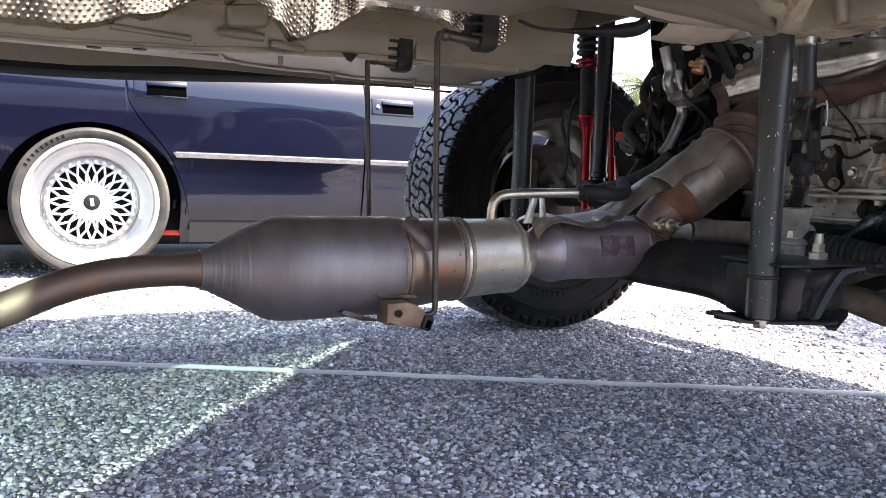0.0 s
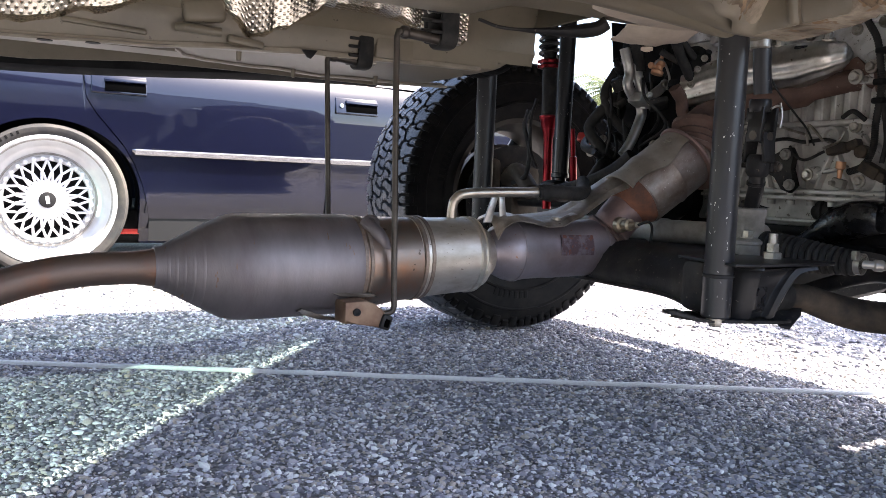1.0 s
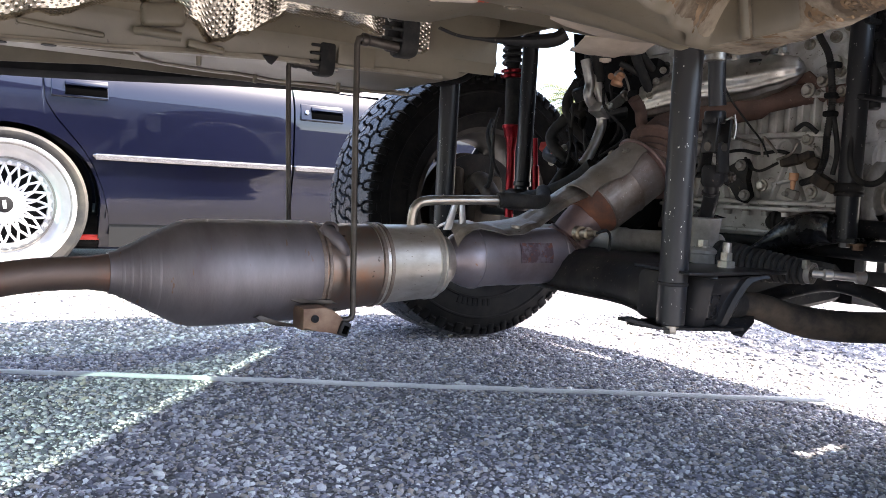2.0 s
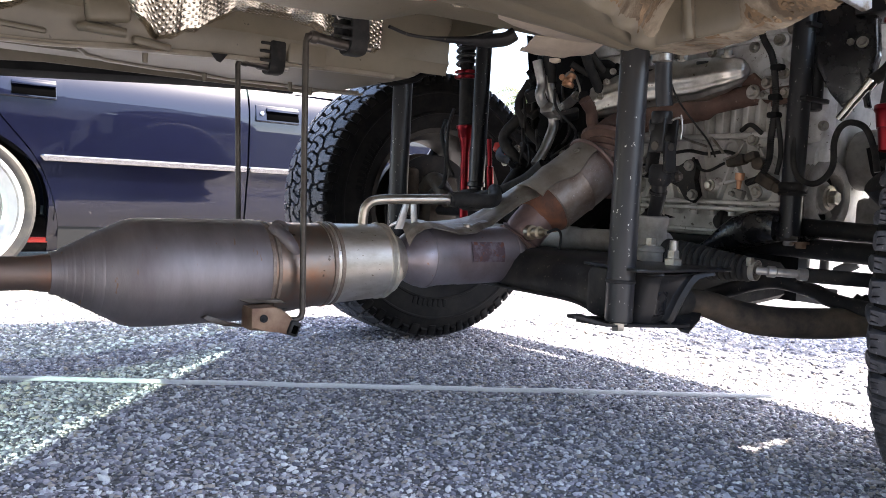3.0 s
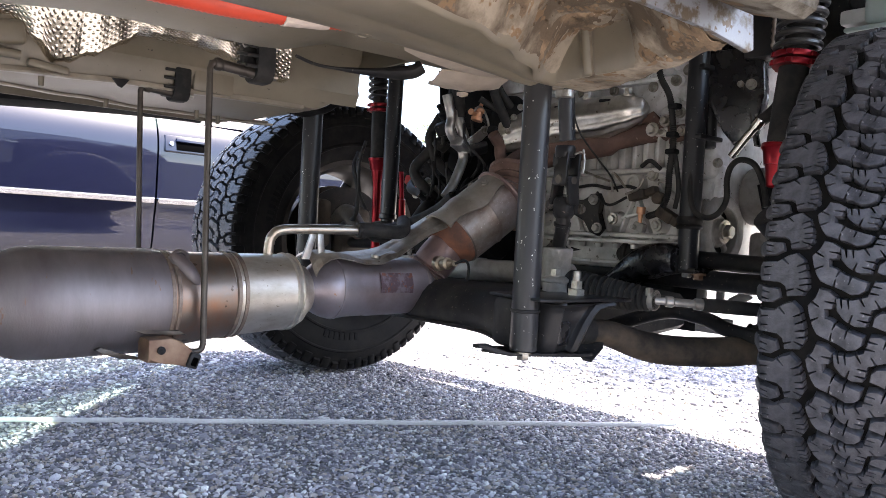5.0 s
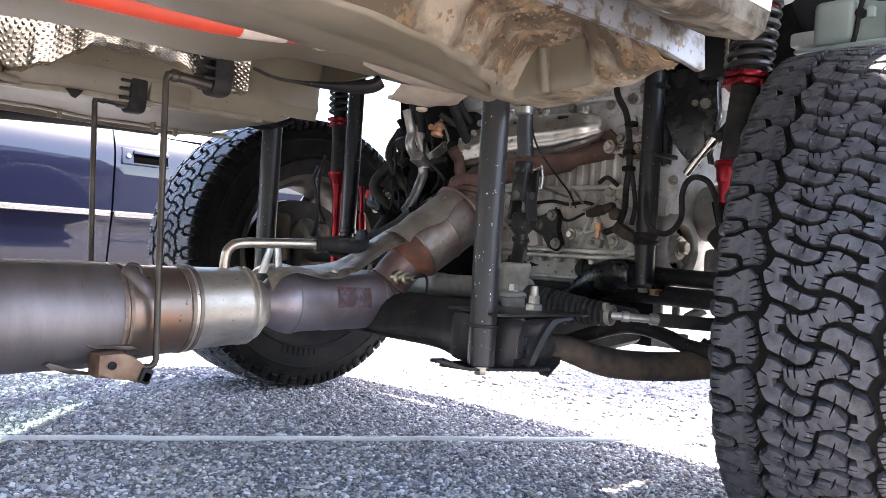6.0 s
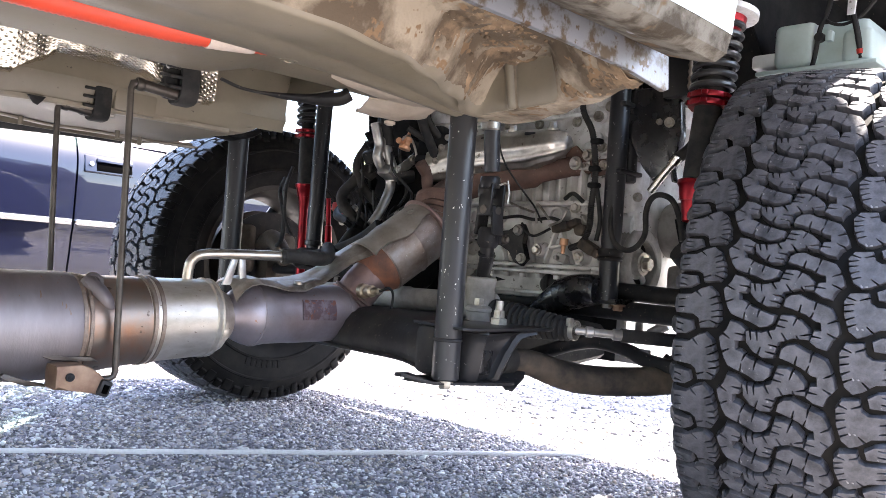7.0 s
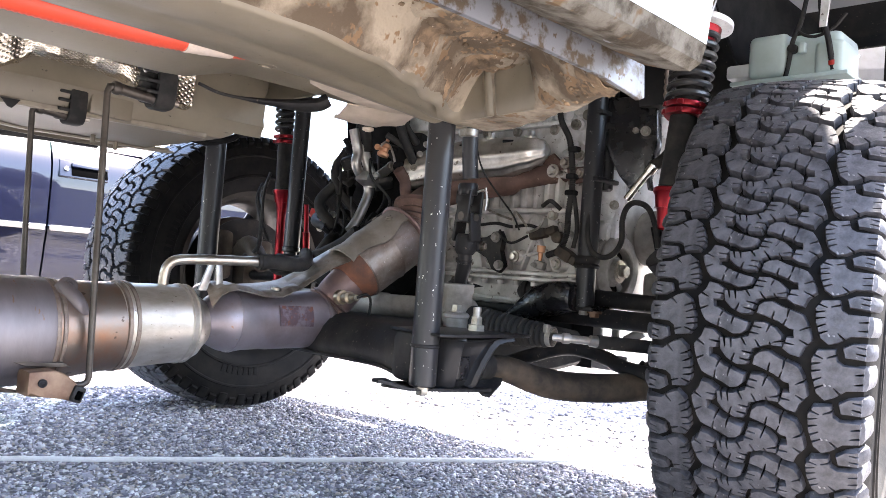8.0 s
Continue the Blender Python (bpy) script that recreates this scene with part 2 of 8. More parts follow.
def glass(name, tint, rough=0.02):
    m = bpy.data.materials.new(name)
    m.use_nodes = True
    nt = m.node_tree
    nt.nodes.remove(nt.nodes["Principled BSDF"])
    tr, gl, mx = nt.nodes.new("ShaderNodeBsdfTransparent"), nt.nodes.new("ShaderNodeBsdfGlossy"), nt.nodes.new("ShaderNodeMixShader")
    fr = nt.nodes.new("ShaderNodeFresnel")
    tr.inputs[0].default_value = (*tint, 1)
    gl.inputs["Roughness"].default_value = rough
    nt.links.new(fr.outputs[0], mx.inputs[0])
    nt.links.new(tr.outputs[0], mx.inputs[1])
    nt.links.new(gl.outputs[0], mx.inputs[2])
    nt.links.new(mx.outputs[0], nt.nodes["Material Output"].inputs[0])
    return m


M_glass = glass("tinted car glass", (0.25, 0.32, 0.28))


def stone_material():
    m = bpy.data.materials.new("gravel stones")
    m.use_nodes = True
    nt, b = m.node_tree, m.node_tree.nodes["Principled BSDF"]
    geo, rp = nt.nodes.new("ShaderNodeNewGeometry"), nt.nodes.new("ShaderNodeValToRGB")
    cr = rp.color_ramp
    cr.elements[0].position, cr.elements[0].color = 0.0, (0.085, 0.082, 0.098, 1)
    cr.elements[1].position, cr.elements[1].color = 1.0, (0.850, 0.850, 0.850, 1)
    for p, c in ((0.3, (0.246, 0.238, 0.282, 1)), (0.52, (0.432, 0.414, 0.450, 1)), (0.68, (0.420, 0.360, 0.300, 1)), (0.82, (0.560, 0.560, 0.615, 1)), (0.94, (0.740, 0.740, 0.725, 1))):
        e = cr.elements.new(p)
        e.color = c
    nt.links.new(geo.outputs["Random Per Island"], rp.inputs[0])
    tc, nz, mx = nt.nodes.new("ShaderNodeTexCoord"), nt.nodes.new("ShaderNodeTexNoise"), nt.nodes.new("ShaderNodeMix")
    nz.inputs["Scale"].default_value = 350
    nt.links.new(tc.outputs["Object"], nz.inputs["Vector"])
    mx.data_type, mx.blend_type = "RGBA", "MULTIPLY"
    mx.inputs["Factor"].default_value = 0.6
    mr = nt.nodes.new("ShaderNodeMapRange")
    mr.inputs["To Min"].default_value, mr.inputs["To Max"].default_value = 0.4, 1.6
    nt.links.new(nz.outputs["Fac"], mr.inputs["Value"])
    nt.links.new(rp.outputs[0], mx.inputs["A"])
    nt.links.new(mr.outputs[0], mx.inputs["B"])
    nt.links.new(mx.outputs["Result"], b.inputs["Base Color"])
    bp = nt.nodes.new("ShaderNodeBump")
    bp.inputs["Strength"].default_value, bp.inputs["Distance"].default_value = 0.5, 0.001
    nt.links.new(nz.outputs["Fac"], bp.inputs["Height"])
    nt.links.new(bp.outputs[0], b.inputs["Normal"])
    b.inputs["Roughness"].default_value = 0.75
    return m


def embossed_foil():
    """Thin aluminium with rows of small pressed dimples."""
    m = bpy.data.materials.new("embossed foil")
    m.use_nodes = True
    nt, b = m.node_tree, m.node_tree.nodes["Principled BSDF"]
    b.inputs["Metallic"].default_value, b.inputs["Roughness"].default_value = 1.0, 0.24
    b.inputs["Base Color"].default_value = (0.74, 0.67, 0.56, 1)
    tc, mp = nt.nodes.new("ShaderNodeTexCoord"), nt.nodes.new("ShaderNodeMapping")
    mp.inputs["Rotation"].default_value = (0, 0, radians(45))
    nt.links.new(tc.outputs["UV"], mp.inputs[0])
    vo = nt.nodes.new("ShaderNodeTexVoronoi")
    vo.inputs["Scale"].default_value, vo.inputs["Randomness"].default_value = 135, 0.12
    nt.links.new(mp.outputs[0], vo.inputs["Vector"])
    mr = nt.nodes.new("ShaderNodeMapRange")
    mr.interpolation_type = "SMOOTHSTEP"
    mr.inputs["From Max"].default_value = 0.42
    mr.inputs["To Min"].default_value, mr.inputs["To Max"].default_value = 1.0, 0.0
    nt.links.new(vo.outputs["Distance"], mr.inputs["Value"])
    bp = nt.nodes.new("ShaderNodeBump")
    bp.inputs["Strength"].default_value, bp.inputs["Distance"].default_value = 0.7, 0.0009
    nt.links.new(mr.outputs[0], bp.inputs["Height"])
    nt.links.new(bp.outputs[0], b.inputs["Normal"])
    return m


M_stone, M_foil = stone_material(), embossed_foil()


# ---- mesh helpers ----
def part(name, bm, material, parent=None, label="", sharp=38):
    """Links a bmesh as one mesh object, smooth with sharp edges kept, under a thing or a part."""
    bmesh.ops.recalc_face_normals(bm, faces=bm.faces)
    limit = radians(sharp)
    for f in bm.faces:
        f.smooth = True
    for e in bm.edges:
        if len(e.link_faces) == 2 and e.calc_face_angle(0) > limit:
            e.smooth = False
    me = bpy.data.meshes.new(name)
    bm.to_mesh(me)
    bm.free()
    me.materials.append(material)
    ob = new(name, me)
    if parent:
        ob.parent = parent
    if label:
        ob["label"] = label
    return ob


def empty(name, at=(0, 0, 0)):
    ob = new(name)
    ob.empty_display_size = 0.1
    ob.location = at
    return ob


def curve_points(pts, steps=6):
    """Catmull-Rom through the points."""
    p = [Vector(q) for q in pts]
    if len(p) < 3:
        return p
    p = [2 * p[0] - p[1]] + p + [2 * p[-1] - p[-2]]
    out = []
    for i in range(1, len(p) - 2):
        a, b, c, d = p[i - 1:i + 3]
        for s in range(steps):
            t = s / steps
            out.append(0.5 * ((2 * b) + (c - a) * t + (2 * a - 5 * b + 4 * c - d) * t * t + (3 * b - a - 3 * c + d) * t ** 3))
    out.append(p[-2])
    return out


def sweep(bm, pts, radius, n=12, cap=True, squash=1.0, up=Vector((0, 0, 1))):
    """A tube along points; radius is a number or one for each point; squash flattens it along the up way."""
    pts = [Vector(p) for p in pts]
    rs = radius if isinstance(radius, (list, tuple)) else [radius] * len(pts)
    rings, side = [], None
    for i, p in enumerate(pts):
        d = (pts[min(i + 1, len(pts) - 1)] - pts[max(i - 1, 0)]).normalized()
        if side is None:
            ref = up if abs(d.dot(up)) < 0.95 else Vector((1, 0, 0))
            side = d.cross(ref).normalized()
        side = (side - d * side.dot(d)).normalized()
        top = side.cross(d)
        rings.append([bm.verts.new(p + rs[i] * (math.cos(a) * side + squash * math.sin(a) * top)) for a in (2 * math.pi * k / n for k in range(n))])
    for a, b in zip(rings, rings[1:]):
        for k in range(n):
            bm.faces.new((a[k], a[(k + 1) % n], b[(k + 1) % n], b[k]))
    if cap:
        bm.faces.new(rings[0])
        bm.faces.new(rings[-1])
    return bm


def lathe(bm, origin, axis, profile, n=32, cap=True):
    """Turns (distance along the axis, radius) pairs about an axis."""
    o, d = Vector(origin), Vector(axis).normalized()
    side = d.orthogonal().normalized()
    top = d.cross(side)
    rings = [[bm.verts.new(o + d * s + max(r, 1e-5) * (math.cos(a) * side + math.sin(a) * top)) for a in (2 * math.pi * k / n for k in range(n))] for s, r in profile]
    for a, b in zip(rings, rings[1:]):
        for k in range(n):
            bm.faces.new((a[k], a[(k + 1) % n], b[(k + 1) % n], b[k]))
    if cap:
        bm.faces.new(rings[0])
        bm.faces.new(rings[-1])
    return bm


def rbox(bm, centre, size, bevel=0.004, turn=(0, 0, 0), taper=1.0, segments=2):
    """A bevelled box; taper narrows its top."""
    m = pose(*centre, *turn) @ Matrix.Diagonal((*size, 1))
    vs = bmesh.ops.create_cube(bm, size=1.0)["verts"]
    for v in vs:
        if v.co.z > 0:
            v.co.x *= taper
            v.co.y *= taper
    bmesh.ops.transform(bm, matrix=m, verts=vs)
    if bevel:
        es = list({e for v in vs for e in v.link_edges})
        bmesh.ops.bevel(bm, geom=es, offset=bevel, segments=segments, affect="EDGES", profile=0.5)
    return bm


def plate(bm, outline, origin, u, v, thick, bevel=0.0):
    """A flat plate: an outline in (u, v), thickened along u x v."""
    o, u, v = Vector(origin), Vector(u).normalized(), Vector(v).normalized()
    w = u.cross(v).normalized() * thick
    a = [bm.verts.new(o + u * p + v * q) for p, q in outline]
    b = [bm.verts.new(o + u * p + v * q + w) for p, q in outline]
    n = len(a)
    fs = [bm.faces.new(a), bm.faces.new(b[::-1])]
    for i in range(n):
        fs.append(bm.faces.new((a[i], b[i], b[(i + 1) % n], a[(i + 1) % n])))
    if bevel:
        es = list({e for f in fs[:2] for e in f.edges})
        bmesh.ops.bevel(bm, geom=es, offset=bevel, segments=2, affect="EDGES", profile=0.5)
    return bm


def hexbolt(bm, at, axis, r=0.008, h=0.007, washer=1.5):
    """A washer with a hexagon head that stands out along the axis, in one piece."""
    d = Vector(axis).normalized()
    side = d.orthogonal().normalized()
    top, n, rings = d.cross(side), 18, []
    for s, rad, six in ((-0.002, r * washer, 0), (0.0022, r * washer, 0), (0.0022, r * 1.02, 1), (h * 0.85, r * 1.02, 1), (h, r * 0.86, 1)):
        ring = []
        for k in range(n):
            a = 2 * math.pi * k / n
            q = rad * (math.cos(radians(30)) / math.cos((a % radians(60)) - radians(30)) if six else 1)
            ring.append(bm.verts.new(Vector(at) + d * s + q * (math.cos(a) * side + math.sin(a) * top)))
        rings.append(ring)
    for p, q in zip(rings, rings[1:]):
        for k in range(n):
            bm.faces.new((p[k], p[(k + 1) % n], q[(k + 1) % n], q[k]))
    bm.faces.new(rings[0])
    bm.faces.new(rings[-1])
    return bm


def islands(bm):
    """The separate pieces of a bmesh, each as one of its own."""
    bm.verts.index_update()
    seen, out = set(), []
    for v in bm.verts:
        if v.index in seen:
            continue
        stack, group = [v], []
        seen.add(v.index)
        while stack:
            w = stack.pop()
            group.append(w)
            for e in w.link_edges:
                o = e.other_vert(w)
                if o.index not in seen:
                    seen.add(o.index)
                    stack.append(o)
        nb = bmesh.new()
        made = {w: nb.verts.new(w.co) for w in group}
        for f in {f for w in group for f in w.link_faces}:
            nb.faces.new([made[w] for w in f.verts])
        out.append(nb)
    bm.free()
    return out


def sheet(bm, rows, thick=0.0):
    """A skin over rows of points, given some thickness upwards."""
    grid = [[bm.verts.new(p) for p in row] for row in rows]
    for a, b in zip(grid, grid[1:]):
        for i in range(len(a) - 1):
            bm.faces.new((a[i], a[i + 1], b[i + 1], b[i]))
    if thick:
        bmesh.ops.recalc_face_normals(bm, faces=bm.faces)
        bmesh.ops.solidify(bm, geom=bm.faces[:], thickness=thick)
    return bm


B = bmesh.new


# ---- ground ----
def ground_height(x, y):
    return 0.004 * noise.noise((x * 3.1, y * 3.1, 0.3)) + 0.0025 * noise.noise((x * 14, y * 14, 2.0))


def axis_steps(lo, hi, fine, far):
    inner = [lo + fine * i for i in range(int((hi - lo) / fine) + 1)]
    grow, left, right = fine, [], []
    a = lo
    while a > -far:
        grow *= 1.5
        a -= grow
        left.append(a)
    a, grow = inner[-1], fine
    while a < far:
        grow *= 1.5
        a += grow
        right.append(a)
    return left[::-1] + inner + right


gx, gy = axis_steps(-1.0, 3.0, 0.05, 400), axis_steps(0.0, 4.0, 0.05, 400)
ground = part("ground", sheet(B(), [[(x, y, ground_height(x, y) if abs(x) < 6 and abs(y) < 6 else 0) for y in gy] for x in gx]), M_ground)
tagged(ground, "grey gravel ground running to the horizon", "ground", kind="structure")


def stones(name, count, xr, yr, size, seed, label, sink=0.25, keep=None):
    """Loose rounded stones as one mesh: squashed, jittered icosahedra."""
    rng = np.random.default_rng(seed)
    b = bmesh.new()
    bmesh.ops.create_icosphere(b, subdivisions=1, radius=1.0)
    base = np.array([v.co for v in b.verts])
    tri = np.array([[v.index for v in f.verts] for f in b.faces])
    b.free()
    n, k = count, len(base)
    px, py = rng.uniform(*xr, n), rng.uniform(*yr, n)
    if keep:
        sel = keep(px, py)
        px, py = px[sel], py[sel]
        n = len(px)
    s = size[0] * (size[1] / size[0]) ** (rng.random(n) ** 1.9)
    co = base[None] * (1 + rng.uniform(-0.34, 0.34, (n, k, 1)))
    co = co * (s[:, None] * np.stack([rng.uniform(0.8, 1.6, n), rng.uniform(0.65, 1.05, n), rng.uniform(0.40, 0.80, n)], 1))[:, None, :]
    a, tilt = rng.uniform(0, 2 * np.pi, n), rng.normal(0, 0.35, n)
    c, d = np.cos(tilt)[:, None], np.sin(tilt)[:, None]
    co = np.stack([co[..., 0] * c - co[..., 2] * d, co[..., 1], co[..., 0] * d + co[..., 2] * c], -1)
    c, d = np.cos(a)[:, None], np.sin(a)[:, None]
    co = np.stack([co[..., 0] * c - co[..., 1] * d, co[..., 0] * d + co[..., 1] * c, co[..., 2]], -1)
    gz = np.array([ground_height(x, y) for x, y in zip(px, py)])
    co += np.stack([px, py, gz + s * (0.45 - sink)], 1)[:, None, :]
    faces = (tri[None] + (np.arange(n) * k)[:, None, None]).reshape(-1, 3)
    me = bpy.data.meshes.new(name)
    me.vertices.add(n * k)
    me.vertices.foreach_set("co", co.reshape(-1).astype(np.float32))
    me.loops.add(len(faces) * 3)
    me.loops.foreach_set("vertex_index", faces.reshape(-1).astype(np.int32))
    me.polygons.add(len(faces))
    me.polygons.foreach_set("loop_start", (np.arange(len(faces)) * 3).astype(np.int32))
    me.update(calc_edges=True)
    me.materials.append(M_stone)
    return tagged(new(name, me), label, "gravel", kind="stuff")


near = lambda x, y: y > 1.06 - 0.40 * x
stones("gravel", 118000, (-0.22, 1.80), (0.45, 2.15), (0.0016, 0.0058), 3, "small grey and tan gravel stones on the ground", keep=near)
stones("gravel", 9000, (-0.4, 3.0), (2.6, 4.0), (0.0030, 0.009), 4, "small grey and tan gravel stones on the ground")
stones("gravel", 16000, (-0.3, 1.7), (2.1, 2.75), (0.0022, 0.0072), 7, "small grey and tan gravel stones on the ground")
stones("gravel", 9000, (1.6, 3.2), (0.45, 2.2), (0.0035, 0.010), 5, "small grey and tan gravel stones on the ground", keep=near)
stones("gravel", 1100, (-0.22, 1.9), (0.5, 2.3), (0.0045, 0.0095), 6, "larger pale pebbles lying among the gravel", sink=0.1, keep=near)


# unseen plain walls added behind the viewer to dim sky light and reflections
bm = B()
rbox(bm, (12.0, -12.5, 1.0), (24.8, 0.2, 2.0), 0.01)
tagged(part("unseen_wall_far", bm, M_block), "unseen low wall added to darken the paint's reflections", "wall", kind="structure")
bm = B()
rbox(bm, (-10.9, -5.2, 1.4), (21, 0.2, 2.8), 0.01)
tagged(part("unseen_wall_south", bm, M_block), "unseen wall added to block sky light from one side", "wall", kind="structure")


# ---- white cord on the gravel ----
def cord():
    bm, pts = B(), []
    for i in range(261):
        x = -1.3 + i * 0.0125
        pts.append(Vector((x, 1.897 - 0.5345 * x + 0.006 * noise.noise((x * 5, 0, 7)), 0.0145 + 0.002 * noise.noise((x * 9, 3, 1)))))
    n = 8
    rings = []
    for i, p in enumerate(pts):
        r = 0.0048 + 0.0012 * noise.noise((p.x * 60, 1, 1))
        rings.append([bm.verts.new(p + Vector((0.47 * r * math.cos(a), 0.88 * r * math.cos(a), r * math.sin(a)))) for a in (2 * math.pi * k / n + i * 0.5 for k in range(n))])
    for a, b in zip(rings, rings[1:]):
        for k in range(n):
            bm.faces.new((a[k], a[(k + 1) % n], b[(k + 1) % n], b[k]))
    body = part("cord", bm, M_string)
    tagged(body, "fuzzy white cord stretched straight across the gravel", "cord")
    fz = B()
    rng = random.Random(5)
    for i in range(900):
        p = pts[rng.randrange(len(pts))] + Vector((rng.uniform(-0.006, 0.006), 0, 0))
        d = Vector((rng.uniform(-1, 1), rng.uniform(-1, 1), rng.uniform(-0.2, 1.2))).normalized()
        q = p + d * rng.uniform(0.006, 0.010)
        w = d.orthogonal().normalized() * 0.0004
        fz.faces.new([fz.verts.new(v) for v in (p - w, p + w, q)])
    part("fibres", fz, M_string, body)


cord()


# ---- wheels ----
# the tread's pitches come in three lengths, strung round the tyre
PITCH_KIND = (1.15, 1.15, 1.0, 0.84, 0.84, 0.84, 1.0) * 6
PITCHES = len(PITCH_KIND)
PITCH_MM = 2 * math.pi * 371 / sum(PITCH_KIND)
PITCH_AT = [math.radians(183) + sum(PITCH_KIND[:i]) * PITCH_MM / 371 for i in range(PITCHES)]


def pitch_map(s, i):
    """A place along the pattern of 62 mm, drawn out or shortened as pitch i and its neighbours are; in radians."""
    k = PITCH_MM / 62 / 371
    before, here, after = PITCH_KIND[i - 1], PITCH_KIND[i], PITCH_KIND[(i + 1) % PITCHES]
    return k * (s * before if s < 0 else s * here if s < 62 else 62 * here + (s - 62) * after)


def tread(wheel, material, R, rows, joined, depth=0.013):
    """Rows of interlocking off-road tread blocks round a tyre whose axis is y. The pattern looks the same turned half round."""
    half = [(-2, 36), (-2, 18), (-8, 3.5), (-27, -2), (-28, -14), (-22, -26), (-13, -34)]
    core = half + [(-p, -q) for p, q in half]
    hook = [(25, -3), (14, -5), (8.5, -11), (6.5, -20), (12, -31), (17, -47), (20, -54), (28, -59), (42, -64), (52, -66), (62, -58), (73, -54), (71, -43),
            (65, -34), (50, -38), (49, -45), (41, -44), (40, -39), (33, -28), (28, -14)]
    lug = [(10, -65), (-1, -71), (-4, -90), (9, -93), (13, -99), (13, -121), (40, -121), (42, -104), (51, -92), (55, -82), (47, -72.5), (28, -66.5)]
    toe = [(-6, -96), (6, -99), (7, -121), (-14, -121), (-13, -106)]
    inner = [[(-p, -q) for p, q in o] for o in (lug, toe)]
    outlines = inner if rows == "inner" else [core, hook, [(-p, -q) for p, q in hook], lug, toe]

    def surface(s, v, r, i, turn):
        rr = r - 0.010 * (abs(v) / 121.5) ** 2.6
        ang = pitch_map(s, i) + turn
        return Vector((rr * math.cos(ang), v / 1000, rr * math.sin(ang)))

    def swell(poly, by):
        """An outline grown by so many millimetres on all sides."""
        pts = [Vector(p) for p in poly]
        sg = 1 if sum(a.x * b.y - b.x * a.y for a, b in zip(pts, pts[1:] + pts[:1])) > 0 else -1
        out = []
        for i, p in enumerate(pts):
            e, f = (p - pts[i - 1]).normalized(), (pts[(i + 1) % len(pts)] - p).normalized()
            m = (Vector((e.y, -e.x)) + Vector((f.y, -f.x))) * sg
            out.append(tuple(p + m.normalized() * by * min(1.5, 2 / max(0.6, m.length))))
        return out

    def away(p, q, poly, skip):
        """How far the cut from p to q stays off the outline, all edges but one counted."""
        least = 99.0
        for i in range(len(poly)):
            if i == skip:
                continue
            a, b = Vector(poly[i]), Vector(poly[(i + 1) % len(poly)])
            for f in (0.35, 0.7, 1.0):
                c = p.lerp(q, f)
                k = max(0.0, min(1.0, (c - a).dot(b - a) / (b - a).length_squared))
                least = min(least, (a.lerp(b, k) - c).length)
        return least

    def cuts(o):
        """Short bent cuts run in from the longer edges: edge, place along it and depth of each, clear of one another."""
        sg = 1 if sum(a[0] * b[1] - b[0] * a[1] for a, b in zip(o, o[1:] + o[:1])) > 0 else -1
        found, tips = [], []
        for i in range(len(o)):
            a, b = Vector(o[i]), Vector(o[(i + 1) % len(o)])
            L, d = (b - a).length, (b - a).normalized()
            nrm = Vector((-d.y, d.x)) * sg
            if max(abs(q) for p, q in o) > 100 and abs(nrm.y) < 0.6:
                continue
            for at in ((0.2, 0.5, 0.8) if L > 28 else (0.28, 0.72) if L > 17 else (0.5,) if L > 12.5 else ()):
                m = a.lerp(b, at)
                for deep in (9.5, 7.5, 5.5, 4.0):
                    tip = m + nrm * deep + d * 1.6
                    if away(m, tip, o, i) > 3.4 and all(min((tip - u).length, (tip - w).length, (tip.lerp(m, 0.5) - u).length) > 4.2 for u, w in tips):
                        found.append((i, at, deep, nrm, d))
                        tips.append((tip, tip.lerp(m, 0.5)))
                        break
        return found

    def slit(poly, found, wide):
        out, n = [], len(poly)
        for i in range(n):
            a, b = Vector(poly[i]), Vector(poly[(i + 1) % n])
            out.append(tuple(a))
            for edge, at, deep, nrm, d in found:
                if edge == i:
                    m = a.lerp(b, at)
                    out += [tuple(m - d * wide), tuple(m + nrm * deep + d * 1.6 - d * 0.6), tuple(m + nrm * deep + d * 1.6 + d * 0.6), tuple(m + d * wide)]
        return out

    def block(bm, o, i, turn=0.0):
        found = cuts(o)
        low = [bm.verts.new(surface(p, q, R - depth, i, turn)) for p, q in slit(swell(o, 0.2), found, 0.9)]
        mid = [bm.verts.new(surface(p, q, R - 0.0022, i, turn)) for p, q in slit(swell(o, -0.7), found, 1.0)]
        top = [bm.verts.new(surface(p, q, R - 0.0002, i, turn)) for p, q in slit(swell(o, -1.4), found, 1.4)]
        n = len(low)
        for j in range(n):
            h = (j + 1) % n
            bm.faces.new((low[j], low[h], mid[h], mid[j]))
            bm.faces.new((mid[j], mid[h], top[h], top[j]))
        bm.faces.new(top)

    if joined:
        bm = B()
        for i in range(PITCHES):
            for o in outlines:
                block(bm, o, i, PITCH_AT[i])
        tagged(part("tread", bm, material, wheel, sharp=30), kind="stuff")
        return
    made = {}
    for k, o in enumerate(outlines):
        for i in range(PITCHES):
            key = (k, PITCH_KIND[i - 1], PITCH_KIND[i], PITCH_KIND[(i + 1) % PITCHES])
            if key in made:
                ob = new("tread_block", made[key])
                ob.parent = wheel
            else:
                bm = B()
                block(bm, o, i)
                ob = part("tread_block", bm, material, wheel, sharp=30)
                made[key] = ob.data
            ob.rotation_euler = (0, -PITCH_AT[i], 0)


